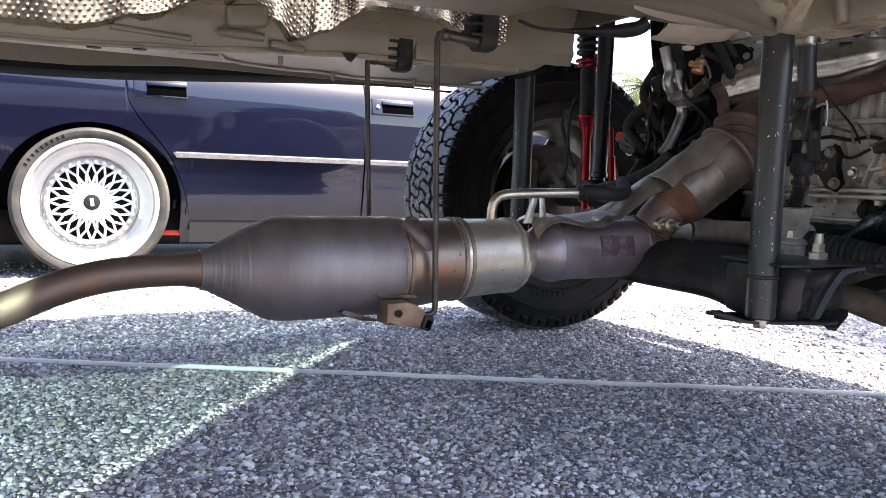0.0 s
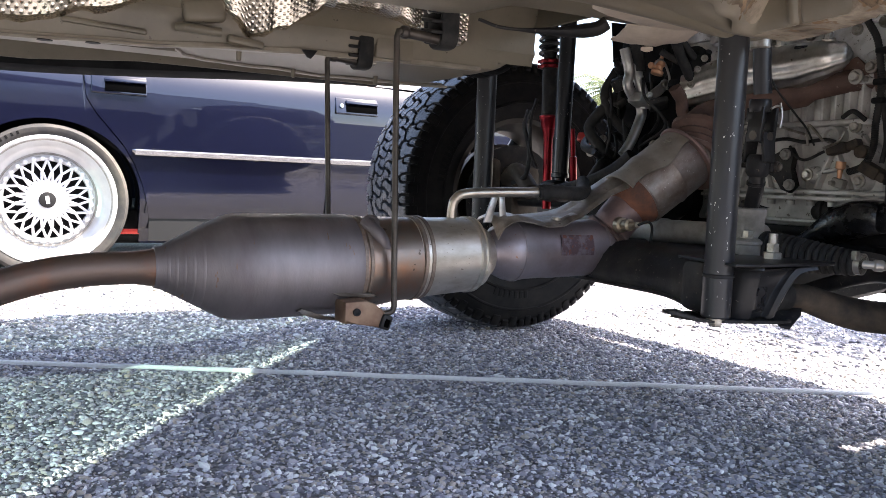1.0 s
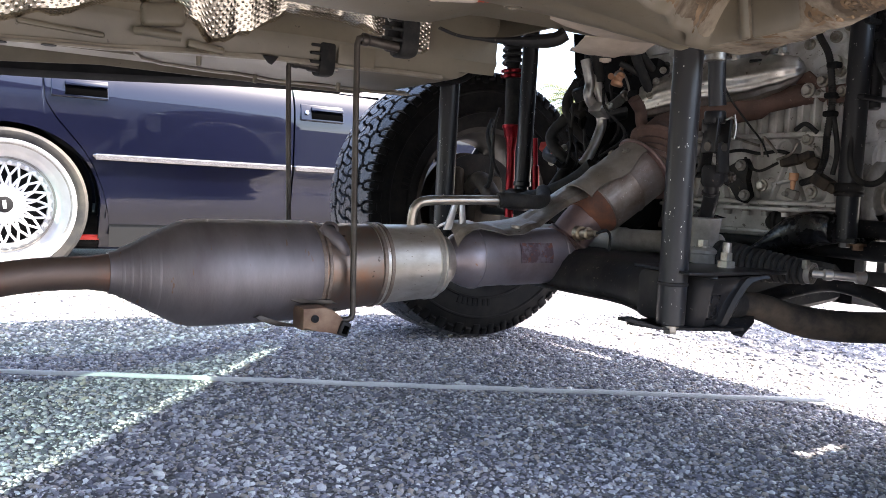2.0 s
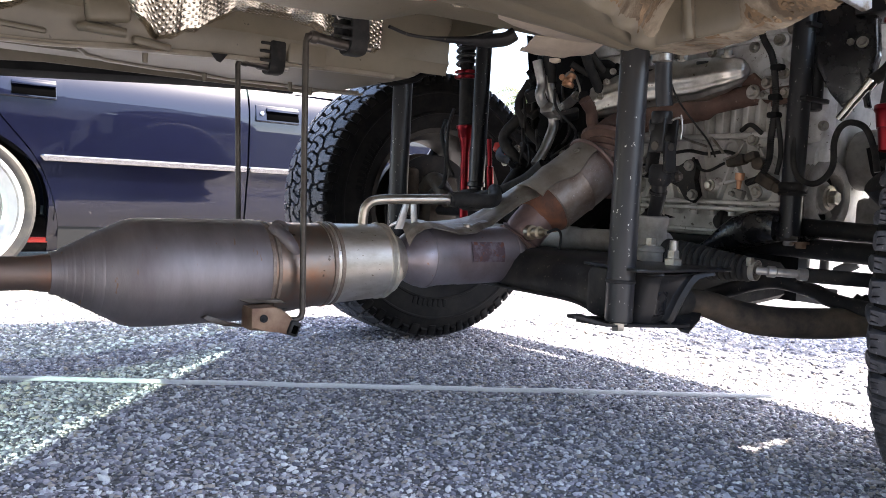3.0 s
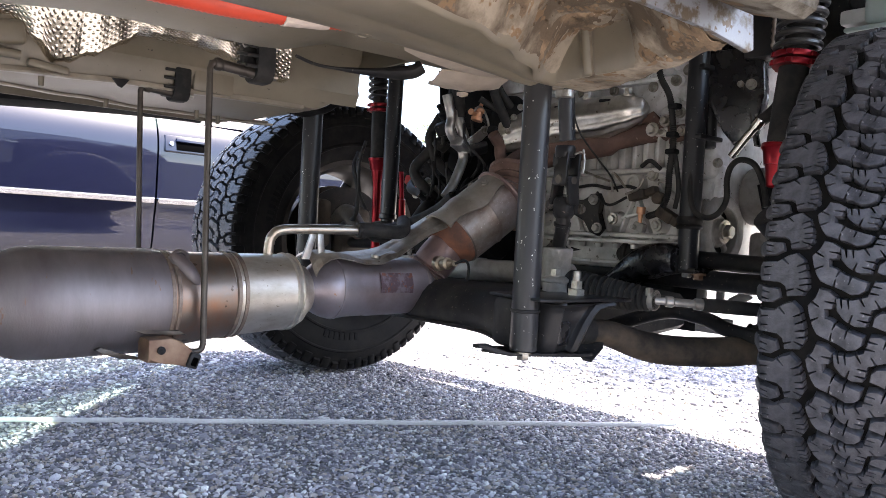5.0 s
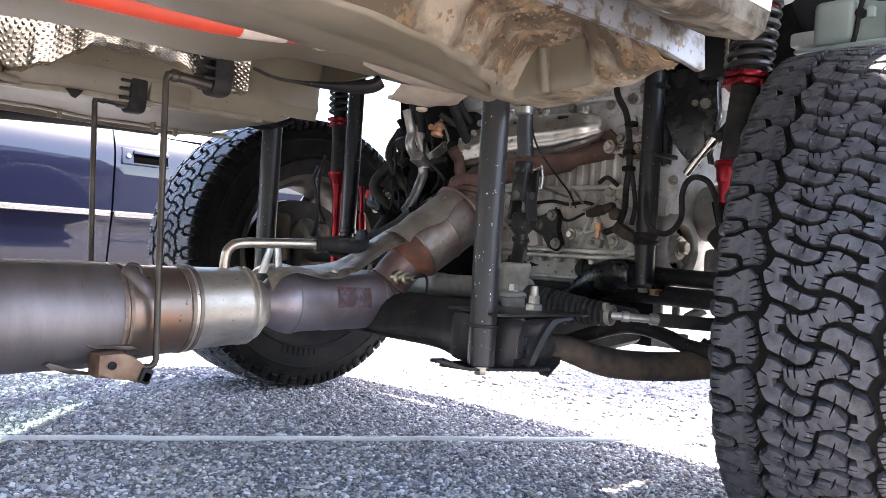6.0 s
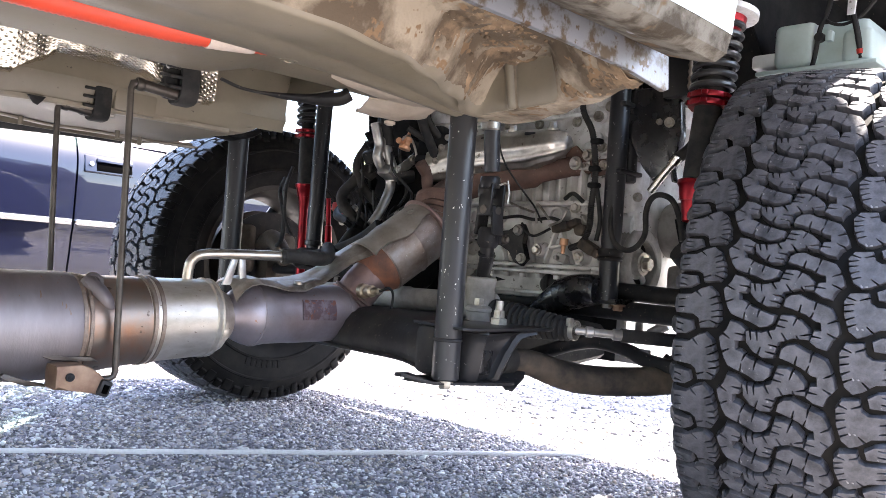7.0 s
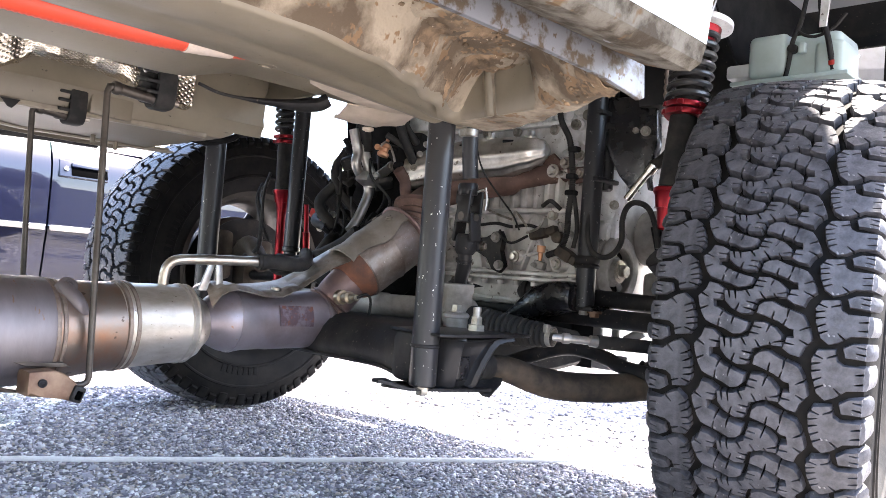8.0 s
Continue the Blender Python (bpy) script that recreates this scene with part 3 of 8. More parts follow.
def shoulder_lugs(bm, R, W, side):
    """The lugs that run down a tyre's shoulder on one side, a long and a short one to each pitch."""
    for i in range(PITCHES):
        for s0, s1, r0 in ((13.5, 39.5, 0.040), (-13.5, 6.5, 0.028)):
            ring = []
            for s in (s0, s0 + 0.25 * (s1 - s0), s0 + 0.75 * (s1 - s0), s1):
                ang = pitch_map(-s if side > 0 else s, i) + PITCH_AT[i]
                edge = 0.0 if s in (s0, s1) else 0.0022
                ring.append([bm.verts.new((r * math.cos(ang), side * v, r * math.sin(ang))) for r, v in
                             ((R - 0.0115, 0.1195), (R - 0.015, 0.1225 + edge), (R - r0, 0.1290 + edge), (R - r0 - 0.006, 0.124), (R - 0.030, 0.112))])
            for p, q in zip(ring, ring[1:]):
                for k in range(5):
                    bm.faces.new((p[k], p[(k + 1) % 5], q[(k + 1) % 5], q[k]))
            bm.faces.new(ring[0])
            bm.faces.new(ring[-1])


def suv_wheel(name, at, parent, facing, joined=False):
    """An off-road wheel: alloy rim with the tyre, brake disc and hub on it. facing: the sign of y of its outer side."""
    R, W, rim_r = 0.371, 0.243, 0.205
    bm = B()
    o = (0, 0, 0)
    lathe(bm, o, (0, 1, 0), [(-0.100, rim_r + 0.012), (-0.106, rim_r + 0.010), (-0.104, rim_r - 0.004), (-0.085, rim_r - 0.012), (-0.05, rim_r - 0.022), (0.07 * 1, rim_r - 0.022), (0.09, rim_r - 0.01), (0.104, rim_r - 0.002), (0.106, rim_r + 0.010)], 64, cap=False)
    rim = part("wheel", bm, M_rim_in, parent, "dusty alloy wheel with an off-road tyre")
    rim.location = at
    bm = B()
    for k in range(7):
        a = 2 * math.pi * k / 7
        ca, sa = math.cos(a), math.sin(a)
        f = facing * 0.085
        for da in (-0.11, 0.11):
            e = a + da
            sweep(bm, [(0.045 * ca, f * 0.9, 0.045 * sa), (0.12 * math.cos(e), f, 0.12 * math.sin(e)), (0.198 * math.cos(e), f * 0.98, 0.198 * math.sin(e))], [0.020, 0.014, 0.016], 8)
    lathe(bm, (0, facing * 0.05, 0), (0, facing, 0), [(0, 0.07), (0.035, 0.06), (0.045, 0.035)], 28)
    part("spokes", bm, M_rim, rim)
    bm = B()
    prof = [(-0.106, 0.214), (-0.125, 0.235), (-0.130, 0.250), (-0.1335, 0.252), (-0.1335, 0.257), (-0.131, 0.259), (-0.133, 0.285), (-0.1325, 0.305), (-0.1345, 0.307), (-0.1345, 0.311), (-0.132, 0.313), (-0.130, 0.325), (-0.120, 0.349), (-0.104, 0.3575), (0.104, 0.3575), (0.120, 0.349), (0.130, 0.325), (0.132, 0.313), (0.1345, 0.311), (0.1345, 0.307), (0.1325, 0.305), (0.133, 0.285), (0.131, 0.259), (0.1335, 0.257), (0.1335, 0.252), (0.130, 0.250), (0.125, 0.235), (0.106, 0.214)]
    # carcass rubber is darker than the block tops and floors the grooves
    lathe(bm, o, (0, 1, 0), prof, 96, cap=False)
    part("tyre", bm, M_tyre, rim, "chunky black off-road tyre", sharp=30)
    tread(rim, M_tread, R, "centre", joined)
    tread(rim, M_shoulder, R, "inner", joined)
    bm = B()
    shoulder_lugs(bm, R, W, facing)
    tagged(part("outer_lug_ring", bm, M_tread, rim, sharp=30), kind="stuff")
    # inner lugs take the blacker carcass rubber on the far side's wheels
    bm = B()
    shoulder_lugs(bm, R, W, -facing)
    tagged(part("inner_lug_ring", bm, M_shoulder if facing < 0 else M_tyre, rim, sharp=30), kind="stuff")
    bm = B()
    for side in (-1, 1):
        for base, cnt in ((0.3, 9), (2.5, 9), (4.4, 7)):
            for i in range(cnt):
                a = base + i * 0.062
                rbox(bm, (0.268 * math.cos(a), side * 0.1322, 0.268 * math.sin(a)), (0.020, 0.002, 0.011), 0.0008, (0, -math.degrees(a) , 0), segments=1)
    tagged(part("lettering", bm, M_letter, rim), kind="stuff")
    bm = B()
    lathe(bm, (0, -facing * 0.005, 0), (0, facing, 0), [(0, 0.05), (0, 0.145), (0.022, 0.145), (0.022, 0.05)], 48, cap=False)
    lathe(bm, (0, -facing * 0.005, 0), (0, facing, 0), [(-0.02, 0.03), (-0.02, 0.075), (0.05, 0.075), (0.06, 0.03)], 32)
    part("brake_disc", bm, M_disc, rim, "rust-tinged brake disc")
    return rim


# ---- lifted car, seen from below its side ----
car = empty("lifted_hatchback", (0, 1.11, 0))
tagged(car, "lifted silver hatchback on off-road tyres with bare exhaust, standing on gravel", "car")
car_inv = Matrix.Translation((0, -1.11, 0))


def cp(name, bm, material, parent=None, label="", sharp=38):
    """A part of the lifted car, built in world places."""
    ob = part(name, bm, material, parent or car, label, sharp)
    ob.matrix_parent_inverse = car_inv if parent is None else Matrix()
    return ob


def cp_each(name, bm, material, parent=None, label=""):
    """The separate pieces of a bmesh, each a part of its own."""
    for piece in islands(bm):
        cp(name, piece, material, parent, label)


NEAR_W, FAR_W = (1.330, 0.478, 0.376), (1.295, 2.055, 0.382)
for at, f in ((NEAR_W, -1), (FAR_W, 1), ((-1.42, 0.379, 0.371), -1), ((-1.42, 2.052, 0.371), 1)):
    w = suv_wheel("wheel", at, car, f, at[0] < 0)
    if at == NEAR_W:
        w.rotation_euler = (radians(1.7), 0, radians(11.8))
    if at == FAR_W:
        w.scale = (1.03, 1.03, 1.03)
    w.matrix_parent_inverse = car_inv


def lerp_table(x, table):
    for (x0, v0), (x1, v1) in zip(table, table[1:]):
        if x <= x1:
            k = max(0.0, (x - x0) / (x1 - x0))
            k = k * k * (3 - 2 * k)
            return v0 + (v1 - v0) * k
    return table[-1][1]


XS = [-2.0, -1.6, -1.2, -0.8, -0.5, -0.3] + [-0.2 + 0.03 * i for i in range(34)]


def run(xs, profile):
    """Rows of a skin: a profile of (y, z) at each x."""
    return [[(x, *profile(x, k)) for k in range(profile(x, None))] for x in xs]


def rail_edge(x):
    """Where the floor rail's near edge runs: it draws away from the sill towards the front."""
    return lerp_table(x, [(-3, 0.588), (0.44, 0.588), (0.54, 0.610), (0.615, 0.642), (0.69, 0.684), (0.78, 0.742), (3, 0.750)])


def pocket_height(x, y, f):
    """The pressed pocket between sill and rail: its roof, sides, and the wall that closes it in front."""
    lip = lerp_table(y, [(0.456, 0.732), (0.51, 0.757), (0.56, 0.779), (0.65, 0.791), (0.70, 0.797), (0.77, 0.812)])
    slope = lerp_table(y, [(0.50, 0.095), (0.56, 0.070), (0.605, 0.016), (0.80, 0.013)])
    near = lerp_table(f, [(0.0, 0.0), (0.14, 1.0), (2, 1.0)])
    side = lerp_table(1 - f, [(0.0, 0.0), (0.22, 1.0), (2, 1.0)])
    k = lerp_table(x, [(-3, 0.0), (lip - slope, 0.0), (lip, 1.0), (3, 1.0)])
    deep = lerp_table(x, [(-3, 0.072), (0.35, 0.072), (0.55, 0.056), (3, 0.052)])
    z = 0.6118 + (0.022 + (deep - 0.022) * near) * side
    return z - (z - 0.6118) * k, k, side


def near_rail():
    prof = [(0.588, 0.668), (0.591, 0.640), (0.600, 0.623), (0.618, 0.6140), (0.640, 0.6112), (0.664, 0.6110), (0.672, 0.6122), (0.684, 0.6124), (0.692, 0.6105), (0.715, 0.6090), (0.732, 0.6098), (0.744, 0.6145), (0.757, 0.626), (0.774, 0.646), (0.800, 0.6480), (0.850, 0.6420), (0.905, 0.6330), (0.945, 0.6260), (0.953, 0.6275), (0.957, 0.640), (0.960, 0.690)]

    def drawn(x, y):
        return y if y > 0.80 else 0.80 - (0.80 - y) * (0.80 - rail_edge(x)) / (0.80 - 0.588)

    rows = []
    xs = [v for v in XS if v < 0.66] + [0.66, 0.69, 0.72]
    for x in xs:
        dip = lerp_table(x, [(-3, -0.022), (0.10, -0.018), (0.33, 0.0), (0.50, 0.0), (0.60, 0.024), (3, 0.024)])
        flat = lerp_table(x, [(-3, 0.0), (0.55, 0.0), (0.75, 1.0), (3, 1.0)])
        rows.append([(x, drawn(x, y), z + (dip if y > 0.84 else 0) - flat * (max(0.0, z - 0.622) if 0.75 < y < 0.84 else 0) + 0.0008 * noise.noise((x * 9, y * 20, 1))) for y, z in prof])
    # the rail runs out in a rounded lip whose edge slants across the car
    for k, (go, up) in enumerate(((0.35, 0.0), (0.62, 0.0), (0.80, 0.0005), (0.90, 0.0025), (0.96, 0.007), (1.0, 0.014), (1.02, 0.026), (1.03, 0.070))):
        row = []
        for y, z in prof:
            q = drawn(0.72 + 0.12 * go, y)
            end = lerp_table(q, [(0.58, 0.80), (0.70, 0.862), (0.76, 0.866), (0.82, 0.842), (0.96, 0.838)])
            row.append((0.72 + (end - 0.72) * go, q, z + up + (0.024 if y > 0.84 else 0) - (max(0.0, z - 0.622) if 0.75 < y < 0.84 else 0) + 0.0008 * noise.noise((go * 3, y * 20, 6))))
        rows.append(row)
    rail = cp("floor_rail", sheet(B(), rows, 0.003), M_under, label="taupe undercoated floor rail")
    bm = B()
    for x, y in ((0.50, 0.735), (0.25, 0.74)):
        lathe(bm, (x, y, 0.6105), (0, 0, -1), [(-0.004, 0.010), (0.0012, 0.0095), (0.0012, 0.006), (-0.002, 0.0055)], 20)
    cp_each("drain_plug", bm, M_under, rail)
    # black dish in place of a cut hole
    bm = B()
    lathe(bm, (0.812, 0.640, 0.6110), (0, 0, -1), [(0.0, 0.015), (0.0008, 0.0145), (0.0008, 0.012), (-0.002, 0.011)], 24)
    cp("drain_hole", bm, M_dark, rail)

    def pocket_rows(xs, fs, rise, ahead=lambda y: 0.0):
        """A skin over the pocket; rise(x, y, k, side) lifts or sinks it, ahead(y) brings the end wall nearer."""
        rows = []
        for x in xs:
            row = []
            for f in fs:
                y = 0.456 + (rail_edge(x) + 0.003 - 0.456) * f
                edge = lerp_table(y, [(0.456, 0.742), (0.568, 0.800), (0.64, 0.838), (0.704, 0.862), (0.80, 0.866)])
                z, k, side = pocket_height(x + ahead(y), y, f)
                over = max(0.0, x - edge)
                row.append((min(x, edge + 0.2 * over), y, z + rise(x, y, k, side) + (0.8 * over if over else 0.0)))
            rows.append(row)
        return rows

    def grain(x, y):
        return 0.005 * noise.noise((x * 20, y * 26, 4)) + 0.003 * noise.noise((x * 60, y * 60, 9)) + 0.0014 * noise.noise((x * 190, y * 190, 2))

    xs = [v for v in XS if v < 0.25] + [0.25 + 0.008 * i for i in range(56)] + [0.698 + 0.0035 * i for i in range(58)]
    pocket = cp("sill_pocket", sheet(B(), pocket_rows(xs, [i / 34 for i in range(35)], lambda x, y, k, side: grain(x, y) * min(side, 1 - k * (0.85 if y > 0.60 else 0.4))), 0.003), M_dirt,
                label="pocket under the sill caked with brown dirt")
    # bare pressed wall at the pocket's end, with a crease down it
    crease = lambda y: 0.003 + 0.0045 * math.exp(-((y - 0.676) / 0.0055) ** 2) - 0.0028 * math.exp(-((y - 0.666) / 0.003) ** 2)
    bare = lambda x, y, k, side: -0.0012 + 0.010 * lerp_table(k, [(0, 1.0), (0.16 + 0.10 * noise.noise((x * 9, y * 50, 3)), 0.0), (2, 0.0)]) * side + 0.006 * lerp_table(y, [(0, 1.0), (0.585, 1.0), (0.605, 0.0), (2, 0.0)])
    wall = pocket_rows([0.762 + 0.0015 * i for i in range(42)], [0.40 + 0.0085 * i for i in range(70)], bare, crease)
    cp("pocket_wall", sheet(B(), wall, 0.001), M_under, pocket, "bare taupe pressed wall")
    flank = pocket_rows([v for v in XS if v < 0.3] + [0.30 + 0.005 * i for i in range(101)], [0.78 + 0.01 * i for i in range(23)],
                        lambda x, y, k, side: -0.0014 + 0.010 * max(0.0, side - 0.72 + 0.3 * noise.noise((x * 16, y * 16, 5))) - 0.002 * (1 - side))
    cp("rail_flank", sheet(B(), flank, 0.001), M_under, pocket, "taupe side of the floor rail")
    cake = pocket_rows([0.46 + 0.005 * i for i in range(64)], [0.02 + 0.016 * i for i in range(60)],
                       lambda x, y, k, side: 0.0030 - 0.015 * max(0.0, noise.noise((x * 9 + 3, y * 13, 7)) + 0.30 * noise.noise((x * 45, y * 45, 2)) + 0.30 * noise.noise((x * 110, y * 110, 5)) + 0.16 * noise.noise((x * 260, y * 260, 8)) + lerp_table(x, [(-3, -0.15), (0.56, -0.02), (0.64, 0.20), (0.72, 0.26), (0.76, 0.22)]) - 1.6 * (k if y > 0.585 else 0)) + 0.004 * (1 - side))
    cp("mud_cake", sheet(B(), cake, 0.001), M_mud, pocket, "clots of dried brown mud")
    bm = B()
    lathe(bm, (0.600, 0.595, 0.6660), (0, 0, -1), [(0, 0.050), (0.004, 0.047), (0.007, 0.038), (0.008, 0.028), (0.003, 0.024), (0.002, 0.0)], 32)
    cp("floor_bung", bm, M_dirt, pocket, "dirty round rubber bung")
    rng = random.Random(31)
    bm = B()
    for i in range(420):
        x, f = rng.uniform(0.40, 0.77), rng.uniform(0.05, 0.9)
        y = 0.456 + (rail_edge(x) - 0.453) * f
        z, k, side = pocket_height(x, y, f)
        if k > 0.1 and y > 0.59:
            continue
        r = rng.uniform(0.0010, 0.0032)
        rbox(bm, (x, y, z - 0.003), (r * 2.6, r * 2, r * 1.3), r * 0.4, (rng.uniform(-30, 30), rng.uniform(-30, 30), rng.uniform(0, 90)), segments=1)
    tagged(cp("crumbled_mud", bm, M_mud, pocket, label="crumbs of dried brown mud"), kind="stuff")
    bm = B()
    outline = [(-2.0, 0.650), (-2.0, 0.613), (0.60, 0.6135), (0.70, 0.611), (0.765, 0.603), (0.774, 0.607), (0.770, 0.640), (0.755, 0.650)]
    plate(bm, outline, (0, 0.4555, 0), (1, 0, 0), (0, 0, 1), 0.006, 0.0012)
    cp("weld_flange", bm, M_flange, label="worn silver weld flange along the sill")
    prof = [(0.449, 0.648), (0.435, 0.636), (0.40, 0.6255), (0.386, 0.6235), (0.377, 0.629), (0.373, 0.645), (0.369, 0.69), (0.360, 0.735)]
    rows = [[(min(x, 0.745 - 0.0 * z), y, z + 0.001 * noise.noise((x * 14, y * 30, 2))) for y, z in prof] for x in [v for v in XS if v < 0.72] + [0.72, 0.745]]
    cp("sill_underside", sheet(B(), [r[:6] for r in rows], 0.003), M_sill, label="mud-sprayed underside of the sill")
    cp("sill_cover", sheet(B(), [r[5:] for r in rows], 0.003), M_silver, label="scuffed silver outer sill")
    bm = B()
    plate(bm, [(0.374, 0.644), (0.378, 0.629), (0.387, 0.6245), (0.40, 0.6265), (0.449, 0.65), (0.449, 0.735), (0.361, 0.735), (0.370, 0.69)], (0.742, 0, 0), (0, 1, 0), (0, 0, 1), 0.003)
    cp("sill_end", bm, M_sill)
    bm = B()
    lathe(bm, (0.64, 0.405, 0.6285), (0, 0, -1), [(0, 0.011), (0.0025, 0.010), (0.0032, 0.0)], 20)
    cp("sill_plug", bm, M_flange)


def floor_and_tunnel():
    seam = lambda x: lerp_table(x, [(-3, 0.575), (0.0, 0.589), (0.165, 0.595), (0.30, 0.604), (0.45, 0.611), (0.70, 0.6155), (3, 0.62)])
    far = lambda x: lerp_table(x, [(-3, 1.300), (0.225, 1.300), (0.262, 1.395), (0.30, 1.432), (0.42, 1.497), (0.555, 1.545), (0.75, 1.560), (0.90, 1.52)])
    rows = []
    for x in [v for v in XS if v < 0.20] + [0.20 + 0.012 * i for i in range(55)]:
        up = lerp_table(x, [(-3, 0.0), (0.76, 0.0), (0.86, 0.045)])
        zs, yf = seam(x) + up, far(x)
        bow = 0.004 * noise.noise((x * 5, 1, 3))
        rows.append([(x, y, z + 0.0010 * noise.noise((x * 11, y * 14, 3))) for y, z in
                     ((1.262, 0.745), (1.264 + bow, 0.700), (1.268 + bow, 0.664), (1.266, 0.650), (1.271, 0.643), (1.276, 0.630), (1.278, zs + 0.010), (1.281, zs + 0.002), (1.288, zs),
                      (0.5 * (1.29 + yf), zs - 0.001), (yf - 0.012, zs), (yf - 0.003, zs + 0.002), (yf, zs + 0.008), (yf + 0.003, 0.655), (yf + 0.02, 0.690))])
    floor = cp("floor_pan", sheet(B(), rows, 0.003), M_under, label="taupe undercoated floor pan beside the tunnel")
    rows = [[(x, y, z) for y, z in ((1.27, 0.725), (1.45, 0.715), (1.60, 0.712), (1.72, 0.705), (1.80, 0.690))] for x in (-2.0, -0.8, 0.0, 0.4, 0.86)]
    cp("outer_floor", sheet(B(), rows, 0.003), M_dirt, floor, "rust-brown floor under the door")
    # outer rail, the near rail's twin, with its weld flange
    rows = []
    for x in [v for v in XS if v < 0.60] + [0.60, 0.70, 0.78, 0.84, 0.88]:
        up = lerp_table(x, [(-3, 0.0), (0.74, 0.0), (0.88, 0.05)])
        rows.append([(x, y, z + up) for y, z in ((1.60, 0.700), (1.61, 0.655), (1.625, 0.640), (1.70, 0.640), (1.735, 0.645), (1.775, 0.650))])
    cp("outer_rail", sheet(B(), rows, 0.003), M_under, floor)
    bm = B()
    plate(bm, [(-2, 0.655), (-2, 0.612), (0.05, 0.616), (0.25, 0.632), (0.80, 0.632), (0.86, 0.645), (0.86, 0.66)], (0, 1.781, 0), (1, 0, 0), (0, 0, 1), 0.004)
    cp("weld_flange", bm, M_under, label="taupe weld flange along the floor edge")
    rows = []
    for x in [v for v in XS if v < 0.80]:
        z = lerp_table(x, [(-3, 0.55), (-0.06, 0.5955), (0.80, 0.634)])
        rows.append([(x, 1.80, z + 0.06), (x, 1.815, z + 0.012), (x, 1.84, z), (x, 1.868, z + 0.004), (x, 1.875, z + 0.018), (x, 1.872, z + 0.10)])
    cp("sill_cladding", sheet(B(), rows, 0.004), M_plastic, label="black plastic sill cladding")
    # pale lips along both edges of the floor pan
    xs = [-1.6, -0.8, -0.3] + [-0.1 + 0.02 * i for i in range(43)]
    rows = []
    for x in xs:
        z, w = seam(x), 0.010 if 0.29 < x < 0.35 else 0.0
        rows.append([(x, 1.276 - 0.3 * w, z + 0.004), (x, 1.275 - w, z - 0.0015), (x, 1.277 - w, z - 0.0040), (x, 1.283, z - 0.0042), (x, 1.287, z - 0.0005)])
    cp("floor_seam", sheet(B(), rows, 0.0015), M_cream, floor, "pale seam along the floor")
    rows = []
    for x in [0.228 + 0.012 * i for i in range(50)]:
        z, y = seam(x), far(x)
        rows.append([(x, y - 0.012, z - 0.001), (x, y - 0.011, z - 0.0045), (x, y - 0.002, z - 0.0050), (x, y + 0.001, z - 0.001), (x, y + 0.008, z - 0.0005), (x, y + 0.010, z + 0.006)])
    cp("floor_seam", sheet(B(), rows, 0.0015), M_cream, floor, "pale seam along the floor")
    # pressings on the tunnel wall: stub pipe, pocket, step, studs
    bm = B()
    sweep(bm, [(0.224, 1.262, 0.6215), (0.232, 1.255, 0.6215), (0.285, 1.258, 0.6205)], [0.0062, 0.0068, 0.0068], 14)
    cp("stub_pipe", bm, M_under, floor, "short taupe stub pipe")
    bm = B()
    rbox(bm, (0.262, 1.268, 0.650), (0.062, 0.020, 0.034), 0.008, (0, -8, 0), segments=3)
    rbox(bm, (0.572, 1.278, 0.636), (0.068, 0.018, 0.046), 0.004, (0, 2, 0))
    rbox(bm, (0.325, 1.272, 0.6125), (0.055, 0.016, 0.012), 0.004, (0, 6, 0))
    rbox(bm, (0.130, 1.274, 0.6135), (0.110, 0.008, 0.008), 0.003, (0, 3, 0))
    cp_each("pressing", bm, M_under, floor)
    bm = B()
    plate(bm, [(-0.012, 0.003), (0.014, 0.004), (0.008, -0.004), (0.003, -0.010), (-0.003, -0.008)], (0.424, 1.272, 0.609), (1, 0, 0), (0, 0, 1), 0.004, 0.001)
    cp("tab", bm, M_frame, floor)
    bm = B()
    for x, y, z in ((0.325, 1.31, 0.600), (0.475, 1.50, 0.607), (0.640, 1.50, 0.610), (0.700, 1.54, 0.610)):
        lathe(bm, (x, y, z), (0, 0, -1), [(-0.006, 0.0045), (0.010, 0.004), (0.011, 0.002)], 10)
    cp_each("stud", bm, M_under, floor)
    # black discs in place of cut slots
    bm = B()
    for x in (0.055, 0.115):
        lathe(bm, (x, 1.281, seam(x) - 0.0042), (0, 0, -1), [(0, 0.010), (0.0008, 0.010), (0.0008, 0.006)], 16)
    cp_each("slot", bm, M_dark, floor)
    # embossed heat shield in the tunnel
    edge = [(-3, 0.595), (0.026, 0.606), (0.114, 0.629), (0.204, 0.660), (0.27, 0.668), (0.307, 0.643), (0.329, 0.619), (0.354, 0.625), (0.38, 0.636), (0.423, 0.660), (0.448, 0.680), (0.53, 0.680), (0.57, 0.674), (0.60, 0.660), (0.68, 0.648), (0.76, 0.648), (0.84, 0.650)]
    bm = B()
    uv = bm.loops.layers.uv.new("UVMap")
    xs = [-2.0, -1.5, -1.0, -0.6] + [-0.4 + 0.0082 * i for i in range(134)]
    grid = []
